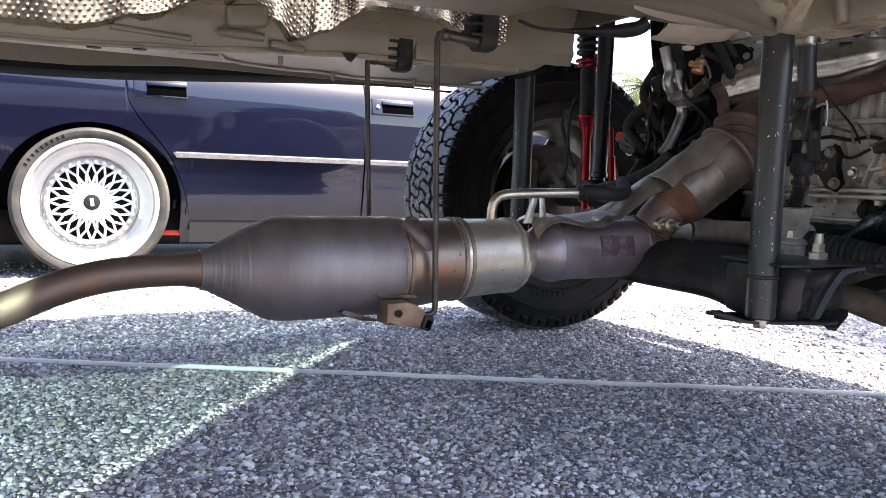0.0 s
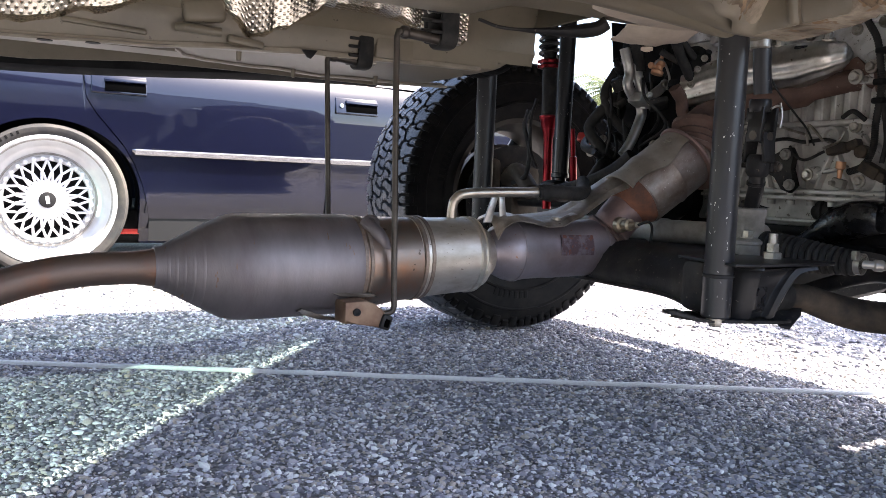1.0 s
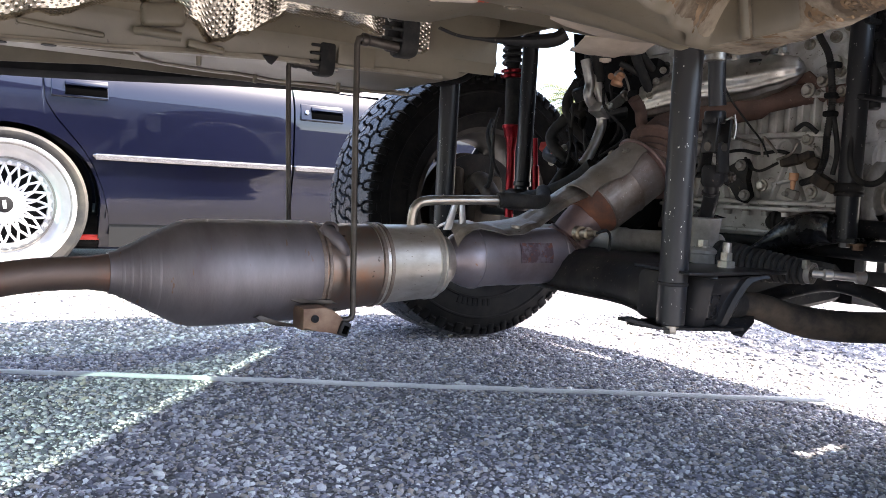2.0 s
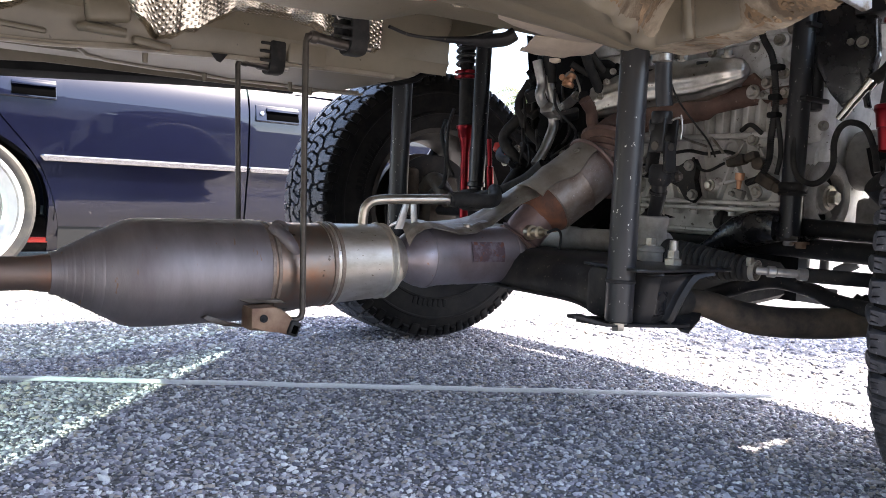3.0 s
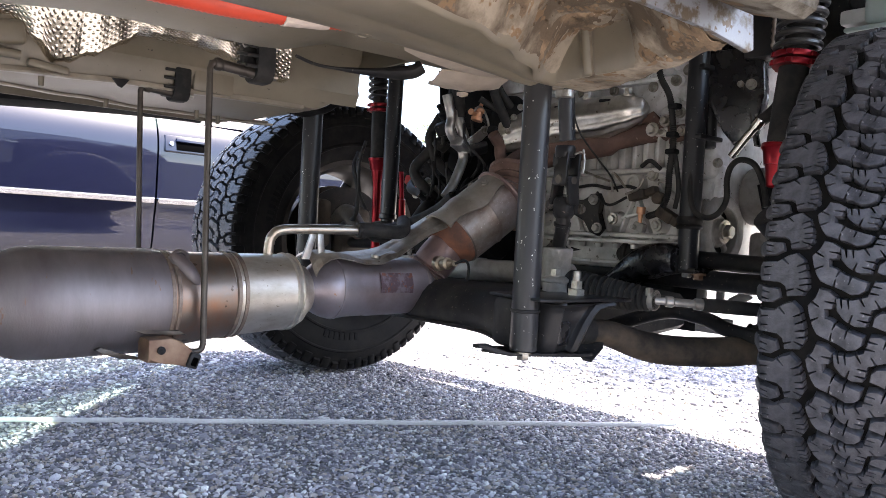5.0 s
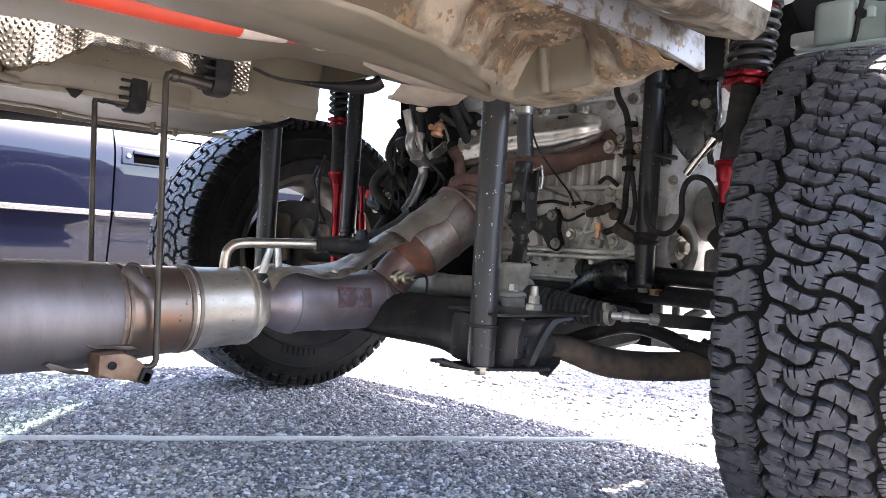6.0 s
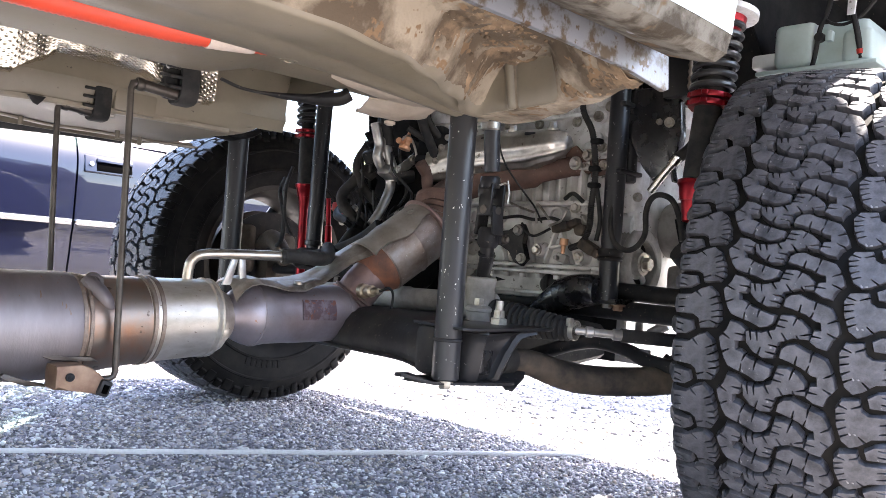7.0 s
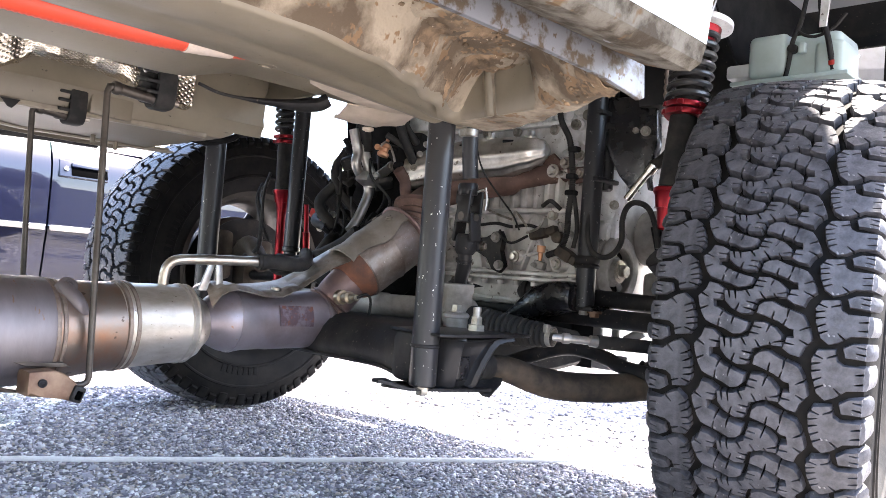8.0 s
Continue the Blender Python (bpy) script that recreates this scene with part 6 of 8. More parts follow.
    lathe(bm, (0.958, 0.852, 0.474), (0.04, 0.06, -1), [(0, 0.013), (0.006, 0.0165), (0.026, 0.0165), (0.032, 0.0125)], 22)
    rbox(bm, (0.974, 0.846, 0.457), (0.020, 0.022, 0.018), 0.004, (0, 0, 15))
    cp("lower_fork", bm, M_frame, joint)
    bm = B()
    hexbolt(bm, (0.976, 0.834, 0.457), (0.3, -1, 0), 0.0055, 0.006, 1.4)
    cp("bolt", bm, M_rod, joint)
    bm = B()
    sweep(bm, curve_points([(0.959, 0.854, 0.450), (0.966, 0.860, 0.425), (0.978, 0.876, 0.400), (0.985, 0.886, 0.383)]), 0.0112, 18)
    lathe(bm, (0.963, 0.858, 0.436), (0.28, 0.26, -1), [(0, 0.0115), (0.001, 0.0132), (0.005, 0.0132), (0.006, 0.0115)], 20)
    cp("lower_shaft", bm, M_black, sh)
    bm = B()
    lathe(bm, (0.983, 0.884, 0.392), (-0.25, -0.22, 1), [(0, 0.019), (0.004, 0.0185), (0.010, 0.0125), (0.014, 0.0118)], 22)
    cp("shaft_seal", bm, M_rubber, sh)


steering()


def coilover(foot, top, k, label):
    """An adjustable strut from its foot to its top; k scales its thickness."""
    foot, top = Vector(foot), Vector(top)
    d = (top - foot).normalized()
    q = d.to_track_quat("Z", "Y").to_matrix().to_4x4()
    m = Matrix.Translation(foot) @ q

    def put(name, bm, material, parent=None, label=""):
        bmesh.ops.transform(bm, matrix=m, verts=bm.verts)
        return cp(name, bm, material, parent, label)

    L = (top - foot).length
    zr = L - 0.155                      # spring perch
    zl = zr - 0.135                     # lock ring
    bm = B()
    lathe(bm, (0, 0, 0), (0, 0, 1), [(0, 0.0155 * k), (zl - 0.05, 0.0155 * k), (zl - 0.02, 0.023 * k), (zl, 0.024 * k)], 28)
    strut = put("coilover", bm, M_red, None, label)
    bm = B()
    lathe(bm, (0, 0, zl), (0, 0, 1), [(-0.02, 0.025 * k), (0, 0.030 * k), (0.004, 0.034 * k), (0.010, 0.034 * k), (0.012, 0.028 * k)], 32)
    put("lock_ring", bm, M_red, strut)
    bm = B()
    prof = [(zl + 0.010, 0.0262 * k)]
    for i in range(45):
        prof += [(zl + 0.0105 + i * 0.003, 0.0266 * k), (zl + 0.0120 + i * 0.003, 0.0263 * k)]
    lathe(bm, (0, 0, 0), (0, 0, 1), prof, 28)
    put("threaded_body", bm, M_rubber, strut, "black threaded damper body")
    for z in (zr - 0.012, zr):
        bm = B()
        lathe(bm, (0, 0, z), (0, 0, 1), [(0, 0.027 * k), (0, 0.038 * k), (0.002, 0.0395 * k), (0.008, 0.0395 * k), (0.009, 0.036 * k), (0.009, 0.027 * k)], 32)
        for a in range(0, 360, 60):
            rbox(bm, (0.039 * k * math.cos(radians(a)), 0.039 * k * math.sin(radians(a)), z + 0.004), (0.007, 0.012 * k, 0.0075), 0.0012, (0, 0, a), segments=1)
        put("spring_perch", bm, M_red, strut, "red anodised spring perch ring")
    bm = B()
    turns, h = 8, L - zr - 0.03
    pts = [(0.036 * k * math.cos(t), 0.036 * k * math.sin(t), zr + 0.014 + h * t / (2 * math.pi * turns)) for t in (i * 2 * math.pi / 24 for i in range(24 * turns))]
    sweep(bm, pts, 0.0066 * k, 9)
    put("spring", bm, M_spring, strut, "dark steel coil spring")
    bm = B()
    lathe(bm, (0, 0, zr), (0, 0, 1), [(0, 0.024 * k), (L - zr, 0.024 * k)], 16)
    put("bump_sleeve", bm, M_rubber, strut)
    bm = B()
    lathe(bm, (0, 0, L), (0, 0, 1), [(-0.048, 0.030 * k), (-0.036, 0.040 * k), (-0.026, 0.042 * k)], 32)
    put("upper_perch", bm, M_red, strut)
    bm = B()
    lathe(bm, (0, 0, L), (0, 0, 1), [(-0.026, 0.058 * k), (-0.024, 0.062 * k), (-0.016, 0.062 * k), (-0.014, 0.058 * k)], 40)
    put("top_plate", bm, M_cast_l, strut, "round aluminium top plate")
    return strut


coilover((1.132, 0.6068, 0.528), (1.170, 0.594, 0.838), 0.80, "red and black adjustable coilover beside the tyre")
coilover((1.178, 1.66, 0.36), (1.165, 1.66, 0.865), 0.70, "red and black adjustable coilover beside the tyre")
bm = B()
lathe(bm, (1.135, 1.555, 0.42), (0.01, 0, 1), [(0, 0.0145), (0.015, 0.0145), (0.017, 0.0205), (0.026, 0.0205), (0.028, 0.0185), (0.50, 0.0185)], 28)
cp("drop_tube", bm, M_tube, label="long satin black subframe drop tube")
bm = B()
rbox(bm, (1.13, 1.56, 0.405), (0.07, 0.07, 0.05), 0.02)
cp("tube_foot", bm, M_frame)
bm = B()
lathe(bm, (1.262, 1.66, 0.36), (-0.08, 0, 1), [(0, 0.009), (0.13, 0.009), (0.132, 0.006), (0.2, 0.006)], 16)
cp("steering_damper", bm, M_red, label="slim red damper by the hub")
# welded square post behind the near coilover
bm = B()
rbox(bm, (1.30, 0.728, 0.86), (0.045, 0.06, 0.26), 0.004)
post = cp("mount_post", bm, M_black, label="welded black square post of the engine mount")
bm = B()
sweep(bm, [(1.277, 0.705 + 0.001 * (i % 2), 0.74 + 0.006 * i) for i in range(42)], [0.0032 + 0.001 * (i % 2) for i in range(42)], 8)
cp("weld", bm, M_bead, post)

# knuckle behind the near tyre
bm = B()
rbox(bm, (1.20, 0.545, 0.37), (0.09, 0.08, 0.20), 0.025)
sweep(bm, curve_points([(1.17, 0.57, 0.42), (1.13, 0.595, 0.44), (1.108, 0.606, 0.46)]), 0.022, 12)
sweep(bm, curve_points([(1.20, 0.55, 0.30), (1.20, 0.52, 0.275), (1.20, 0.50, 0.262)]), 0.022, 12)
cp("knuckle", bm, M_frame, label="dark hub knuckle behind the tyre")
# knuckle and brake parts at the far wheel
bm = B()
rbox(bm, (1.26, 1.90, 0.37), (0.10, 0.07, 0.20), 0.025)
sweep(bm, curve_points([(1.20, 1.87, 0.43), (1.17, 1.78, 0.45), (1.16, 1.70, 0.40)]), 0.022, 12)
sweep(bm, curve_points([(1.24, 1.88, 0.30), (1.22, 1.85, 0.27), (1.21, 1.86, 0.25)]), 0.025, 12)
rbox(bm, (1.17, 1.92, 0.42), (0.05, 0.06, 0.13), 0.015)
cp("knuckle", bm, M_knuckle, label="weathered hub knuckle and caliper")
bm = B()
lathe(bm, (1.28, 1.965, 0.371), (0, -1, 0), [(0, 0.155), (0.004, 0.155), (0.004, 0.06)], 48)
cp("splash_plate", bm, M_frame, label="dark brake backing plate")
bm = B()
sweep(bm, [(1.20, 1.30, 0.385), (1.21, 1.50, 0.383), (1.23, 1.72, 0.376), (1.25, 1.92, 0.371)], 0.014, 16)
lathe(bm, (1.20, 1.32, 0.385), (0.03, 1, 0), [(0, 0.04), (0.03, 0.042), (0.05, 0.034), (0.07, 0.032), (0.09, 0.024), (0.11, 0.02)], 24)
cp("drive_shaft", bm, M_frame, label="black drive shaft with a rubber boot")
bm = B()
sweep(bm, [(1.30, 1.12, 0.392), (1.305, 0.98, 0.390), (1.32, 0.80, 0.386), (1.34, 0.55, 0.378)], 0.016, 16)
lathe(bm, (1.303, 0.985, 0.390), (0.05, -1, 0), [(-0.02, 0.017), (-0.006, 0.026), (0, 0.030), (0.005, 0.030), (0.007, 0.026), (0.014, 0.026), (0.016, 0.030), (0.022, 0.030), (0.026, 0.022), (0.05, 0.018)], 28)
cp("drive_shaft", bm, M_frame, label="black drive shaft with a rubber boot")
bm = B()
sweep(bm, curve_points([(1.16, 1.73, 0.60), (1.13, 1.70, 0.56), (1.12, 1.66, 0.50), (1.14, 1.70, 0.44), (1.17, 1.80, 0.42)]), 0.006, 8)
sweep(bm, curve_points([(1.12, 1.64, 0.62), (1.10, 1.63, 0.57), (1.105, 1.635, 0.50), (1.13, 1.64, 0.46)]), 0.004, 8)
cp("brake_line", bm, M_rubber, label="black brake hose and sensor lead")


# ---- engine ----
def engine():
    bm = B()
    rbox(bm, (1.475, 1.16, 0.545), (0.38, 0.58, 0.37), 0.012)
    eng = cp("engine", bm, M_cast, label="dusty cast aluminium engine with exhaust manifold")
    X = 1.285
    # ribbed side of the block: upright ribs with scalloped bays between two flanges
    ribs = (0.884, 0.908, 0.931, 0.957, 0.982, 1.014, 1.040, 1.066, 1.093, 1.130, 1.165, 1.205)
    bm = B()
    for y in ribs:
        rbox(bm, (X - 0.006, y, 0.577), (0.030, 0.0055, 0.066), 0.002)
    rbox(bm, (X - 0.006, 1.05, 0.611), (0.040, 0.36, 0.009), 0.003)
    rbox(bm, (X - 0.006, 1.05, 0.620), (0.034, 0.36, 0.006), 0.002)
    rbox(bm, (X - 0.008, 1.05, 0.545), (0.034, 0.36, 0.010), 0.004)
    cp_each("block_rib", bm, M_cast, eng)
    bm = B()
    for a, b in zip(ribs, ribs[1:]):
        r = (b - a) * 0.42
        lathe(bm, (X + 0.003, (a + b) / 2, 0.548), (0, 0, 1), [(0.0, r * 0.9), (0.004, r), (0.046, r), (0.056, r * 0.7), (0.060, 0.002)], 18)
    cp_each("bay", bm, M_cast, eng)
    # bosses, webs and bolts across the lower block
    bm = B()
    for y, z, r in ((1.038, 0.530, 0.0165), (0.961, 0.522, 0.0165), (1.115, 0.525, 0.015), (1.175, 0.52, 0.015)):
        lathe(bm, (X, y, z), (-1, 0, 0), [(0, r * 1.25), (0.018, r * 1.15), (0.022, r), (0.022, r * 0.74), (0.016, r * 0.68), (0.016, 0.0)], 28)
    for y, z, r in ((0.914, 0.537, 0.010), (0.893, 0.494, 0.012), (1.147, 0.485, 0.013), (1.00, 0.455, 0.011), (1.06, 0.45, 0.011), (0.90, 0.445, 0.010), (1.19, 0.455, 0.012)):
        lathe(bm, (X, y, z), (-1, 0, 0), [(0, r * 1.5), (0.014, r * 1.2), (0.020, r), (0.022, r * 0.8), (0.022, 0.0)], 22)
    cp_each("boss", bm, M_cast, eng)
    bm = B()
    for y0, z0, y1, z1 in ((1.038, 0.515, 1.02, 0.43), (0.961, 0.507, 0.99, 0.43), (0.961, 0.507, 0.925, 0.43), (1.115, 0.51, 1.09, 0.43), (0.893, 0.48, 0.90, 0.43), (1.038, 0.53, 0.961, 0.522), (1.147, 0.48, 1.16, 0.43), (1.00, 0.455, 0.935, 0.47), (0.914, 0.53, 0.893, 0.50), (1.06, 0.45, 1.115, 0.50)):
        L = math.hypot(y1 - y0, z1 - z0)
        rbox(bm, (X - 0.002, (y0 + y1) / 2, (z0 + z1) / 2), (0.022, 0.0065, L), 0.0025, (math.degrees(math.atan2(-(y1 - y0), z1 - z0)), 0, 0))
    for z, d in ((0.4245, 0.030), (0.4135, 0.034), (0.372, 0.018)):
        rbox(bm, (X - d / 2 + 0.004, 1.04, z), (d, 0.40, 0.0075), 0.0025)
    for i in range(9):
        lathe(bm, (X - 0.012, 0.87 + 0.042 * i, 0.400), (0, 0, 1), [(0, 0.007), (0.010, 0.0075), (0.030, 0.0075)], 12)
    cp_each("web", bm, M_cast, eng)
    bm = B()
    for i in range(9):
        hexbolt(bm, (X - 0.014, 0.87 + 0.042 * i, 0.4095), (0, 0, -1), 0.0048, 0.007, 1.4)
    for y, z in ((1.00, 0.455), (1.06, 0.45), (0.90, 0.445), (0.914, 0.537), (1.147, 0.485), (1.19, 0.455)):
        hexbolt(bm, (X - 0.022, y, z), (-1, 0, 0), 0.0075, 0.008)
    for i in range(8):
        hexbolt(bm, (X - 0.022, 0.90 + 0.045 * i, 0.6135), (-1, 0, 0), 0.0052, 0.006)
    cp_each("bolt", bm, M_zinc, eng)
    # cylinder head with ledges, cam cover edge and a loom tray
    bm = B()
    rbox(bm, (1.45, 1.12, 0.80), (0.30, 0.52, 0.14), 0.012)
    rbox(bm, (1.305, 1.05, 0.735), (0.05, 0.42, 0.030), 0.006)
    rbox(bm, (1.311, 1.04, 0.665), (0.06, 0.40, 0.120), 0.010)
    rbox(bm, (1.285, 1.06, 0.7125), (0.040, 0.36, 0.008), 0.003)
    for i in range(8):
        lathe(bm, (1.30, 0.90 + 0.05 * i, 0.722), (-1, 0, 0.15), [(0, 0.013), (0.022, 0.012), (0.026, 0.009)], 16)
        rbox(bm, (1.285, 0.915 + 0.05 * i, 0.748), (0.030, 0.014, 0.030), 0.004, (0, 12, 0))
    cp("cylinder_head", bm, M_cast_l, eng, "bright cast cylinder head")
    bm = B()
    for y, z in ((0.90, 0.750), (0.955, 0.752), (1.005, 0.746), (1.07, 0.750), (1.12, 0.748), (0.93, 0.700), (1.02, 0.702), (1.10, 0.704)):
        hexbolt(bm, (1.270, y, z), (-1, 0, 0), 0.0065, 0.007)
    cp_each("bolt", bm, M_zinc, eng)
    # bright end of the head with round bosses
    bm = B()
    rbox(bm, (1.335, 0.872, 0.690), (0.09, 0.050, 0.100), 0.010)
    rbox(bm, (1.320, 0.868, 0.750), (0.09, 0.060, 0.050), 0.008)
    for y, z, r in ((0.868, 0.648, 0.013), (0.880, 0.706, 0.011), (0.855, 0.722, 0.010), (0.888, 0.668, 0.010), (0.862, 0.675, 0.008)):
        lathe(bm, (1.30, y, z), (-1, -0.15, 0), [(0, r * 1.3), (0.018, r * 1.15), (0.020, r), (0.030, r)], 20)
    sweep(bm, curve_points([(1.275, 0.905, 0.652), (1.268, 0.885, 0.655), (1.268, 0.866, 0.652)]), 0.0085, 12)
    cp("head_end", bm, M_cast_l, eng, "bright machined end of the cylinder head")
    bm = B()
    for y, z in ((0.868, 0.648), (0.880, 0.706), (0.855, 0.722)):
        hexbolt(bm, (1.268, y, z), (-1, -0.15, 0), 0.0075, 0.008, 1.35)
    cp_each("bolt", bm, M_zinc, eng)
    # manifold shield: a polished flat-topped cover, ridged along its lower flank and rounded at its end
    way = curve_points([(1.130, 1.185, 0.603), (1.160, 1.140, 0.621), (1.190, 1.090, 0.633), (1.205, 1.040, 0.6385), (1.213, 0.990, 0.6415), (1.222, 0.955, 0.6480), (1.236, 0.930, 0.6530), (1.246, 0.918, 0.6545)], 6)
    n = len(way)
    tall = [lerp_table(i / (n - 1), [(0, 0.030), (0.15, 0.037), (0.35, 0.0405), (0.55, 0.0375), (0.72, 0.0315), (0.86, 0.0225), (0.95, 0.013), (1.0, 0.004)]) for i in range(n)]
    bm, rings, N = B(), [], 48
    for i, p in enumerate(way):
        d = (way[min(i + 1, n - 1)] - way[max(i - 1, 0)]).normalized()
        side = d.cross(Vector((0, 0, 1))).normalized()
        ring = []
        for k in range(N):
            a = 2 * math.pi * k / N
            c, q = math.cos(a), math.sin(a)
            wide, high = math.copysign(abs(c) ** 0.75, c), math.copysign(abs(q) ** 0.85, q)
            ridge = 1 + (0.055 * math.cos(11 * a) if q < 0.35 else 0.012 * math.cos(5 * a))
            ring.append(bm.verts.new(p + tall[i] * ridge * (0.80 * wide * side + high * Vector((0, 0, 1)))))
        rings.append(ring)
    for a, b in zip(rings, rings[1:]):
        for k in range(N):
            bm.faces.new((a[k], a[(k + 1) % N], b[(k + 1) % N], b[k]))
    bm.faces.new(rings[0])
    bm.faces.new(rings[-1])
    cp("manifold_shield", bm, M_polish, eng, "polished pressed manifold heat shield")
    bm = B()
    for i, up in ((8, 0.037), (19, 0.038), (31, 0.030)):
        hexbolt(bm, way[i] + Vector((-0.008, -0.006, up)), (-0.2, -0.15, 1), 0.0075, 0.012, 1.5)
    cp_each("bolt", bm, M_zinc, eng)
    # black blocks in place of openings through the shield
    bm = B()
    for i in (13, 24):
        rbox(bm, way[i] + Vector((-0.020, -0.012, 0.026)), (0.006, 0.022, 0.006), 0.002, (0, 0, 25))
    cp_each("slot", bm, M_dark, eng)
    bm = B()
    sweep(bm, curve_points([(1.31, 0.895, 0.622), (1.27, 0.925, 0.616), (1.240, 1.00, 0.600), (1.205, 1.08, 0.584), (1.16, 1.13, 0.562), (1.115, 1.12, 0.542), (1.085, 1.09, 0.528)]), [0.019] * 12 + [0.027] * 25, 20)
    cp("manifold", bm, M_brown, eng, "brown rusty exhaust manifold")
    bm = B()
    plate(bm, [(-0.035, 0.020), (-0.012, 0.030), (0.018, 0.004), (0.016, -0.016), (-0.004, -0.018), (-0.034, -0.006)], (1.262, 0.912, 0.624), (0, -1, 0), (0, 0, 1), -0.010, 0.003)
    cp("manifold_flange", bm, M_brown, eng)
    bm = B()
    plate(bm, [(-0.022, 0.014), (0.020, 0.016), (0.024, -0.012), (-0.016, -0.018)], (1.258, 0.866, 0.610), (0, -1, 0), (0, 0, 1), -0.010, 0.003)
    cp("manifold_flange", bm, M_brown, eng)
    bm = B()
    hexbolt(bm, (1.250, 0.912, 0.618), (-1, 0, 0), 0.0085, 0.010, 1.5)
    hexbolt(bm, (1.250, 0.885, 0.632), (-1, 0, 0), 0.0075, 0.009, 1.5)
    hexbolt(bm, (1.250, 0.850, 0.612), (-1, 0, 0), 0.006, 0.007)
    cp_each("bolt", bm, M_zinc, eng)
    bm = B()
    sweep(bm, curve_points([(1.097, 1.17, 0.607), (1.107, 1.17, 0.597), (1.117, 1.17, 0.587), (1.121, 1.17, 0.566), (1.121, 1.16, 0.550), (1.110, 1.14, 0.538)]), 0.0115, 14)
    cp("egr_pipe", bm, M_brown, eng, "brown recirculation pipe")
    # black bracket beside the steering shaft
    bm = B()
    plate(bm, [(-0.014, 0.010), (0.0, -0.004), (0.018, 0.002), (0.030, 0.026), (0.060, 0.040), (0.125, 0.042), (0.140, 0.055), (0.125, 0.070), (0.070, 0.062), (0.034, 0.062), (0.020, 0.076), (0.002, 0.078), (-0.008, 0.062), (0.002, 0.040)], (X - 0.030, 1.02, 0.425), (0, 1, 0), (0, 0, 1), -0.014, 0.003)
    br = cp("engine_bracket", bm, M_frame, eng, "black steel bracket bolted to the block")
    bm = B()
    for y, z in ((1.030, 0.490), (1.018, 0.436), (1.142, 0.480)):
        hexbolt(bm, (X - 0.045, y, z), (-1, 0, 0), 0.0078, 0.009, 1.3)
    cp_each("bolt", bm, M_rack, br)
    # senders, connectors and their leads
    bm = B()
    lathe(bm, (1.262, 0.935, 0.478), (0, 0.05, -1), [(0, 0.0085), (0.012, 0.008), (0.014, 0.005), (0.030, 0.0035)], 12)
    cp("sender", bm, M_copper, eng)
    bm = B()
    rbox(bm, (1.262, 0.936, 0.441), (0.014, 0.024, 0.016), 0.003, (15, 0, 0))
    lathe(bm, (1.258, 0.942, 0.441), (-1, 0, 0), [(0, 0.0045), (0.012, 0.004)], 10)
    cp("sender_bracket", bm, M_rack, eng)
    bm = B()
    rbox(bm, (1.252, 0.872, 0.463), (0.024, 0.036, 0.020), 0.004, (28, 0, 0))
    rbox(bm, (1.252, 0.852, 0.452), (0.018, 0.014, 0.016), 0.003, (28, 0, 0))
    rbox(bm, (1.250, 0.934, 0.499), (0.020, 0.036, 0.018), 0.004, (-12, 0, 0))
    rbox(bm, (1.250, 0.905, 0.506), (0.018, 0.022, 0.014), 0.003, (-20, 0, 0))
    lathe(bm, (1.262, 0.893, 0.494), (-1, 0, 0), [(0, 0.011), (0.014, 0.011), (0.016, 0.008)], 16)
    cp_each("connector", bm, M_dusty, eng)
    bm = B()
    pts = curve_points([(1.245, 0.905, 0.775), (1.245, 0.899, 0.716), (1.245, 0.876, 0.674), (1.245, 0.866, 0.625), (1.245, 0.863, 0.587), (1.245, 0.867, 0.539), (1.245, 0.868, 0.500), (1.248, 0.884, 0.471), (1.255, 0.915, 0.460)], 22)
    sweep(bm, pts, [0.0062 if i % 2 else 0.0050 for i in range(len(pts))], 10)
    loom = cp("wiring_loom", bm, M_rubber, eng, "black ribbed wiring loom over the block", sharp=60)
    for q, r in ((((1.245, 0.863, 0.590), (1.25, 0.856, 0.55), (1.255, 0.853, 0.51), (1.255, 0.858, 0.475)), 0.0042),
                 (((1.25, 0.925, 0.505), (1.245, 0.955, 0.515), (1.25, 1.0, 0.512), (1.245, 1.035, 0.518), (1.25, 1.08, 0.515)), 0.0032),
                 (((1.25, 0.96, 0.495), (1.24, 0.99, 0.480), (1.245, 1.02, 0.492), (1.25, 1.03, 0.505)), 0.0026),
                 (((1.245, 0.885, 0.545), (1.24, 0.905, 0.56), (1.25, 0.93, 0.552)), 0.004)):
        bm = B()
        sweep(bm, curve_points(q), r, 8)
        cp("lead", bm, M_rubber, loom)
    bm = B()
    for z in (0.655, 0.605, 0.575):
        rbox(bm, (1.245, 0.864, z), (0.018, 0.020, 0.010), 0.003)
    cp_each("loom_clip", bm, M_plastic, loom)
    bm = B()
    for q in (((1.245, 0.99, 0.505), (1.238, 0.988, 0.525), (1.240, 0.985, 0.540), (1.238, 0.955, 0.512)), ((1.24, 0.955, 0.50), (1.236, 0.925, 0.510), (1.238, 0.915, 0.528)), ((1.245, 1.06, 0.545), (1.24, 1.03, 0.535), (1.242, 0.995, 0.525))):
        sweep(bm, curve_points(q), 0.0024, 7)
    cp_each("thin_pipe", bm, M_zinc, eng)
    bm = B()
    sweep(bm, curve_points([(1.08, 0.96, 0.715), (1.08, 0.957, 0.65), (1.10, 0.955, 0.60), (1.15, 0.95, 0.555), (1.20, 0.96, 0.53), (1.235, 0.97, 0.505)]), 0.0017, 6)
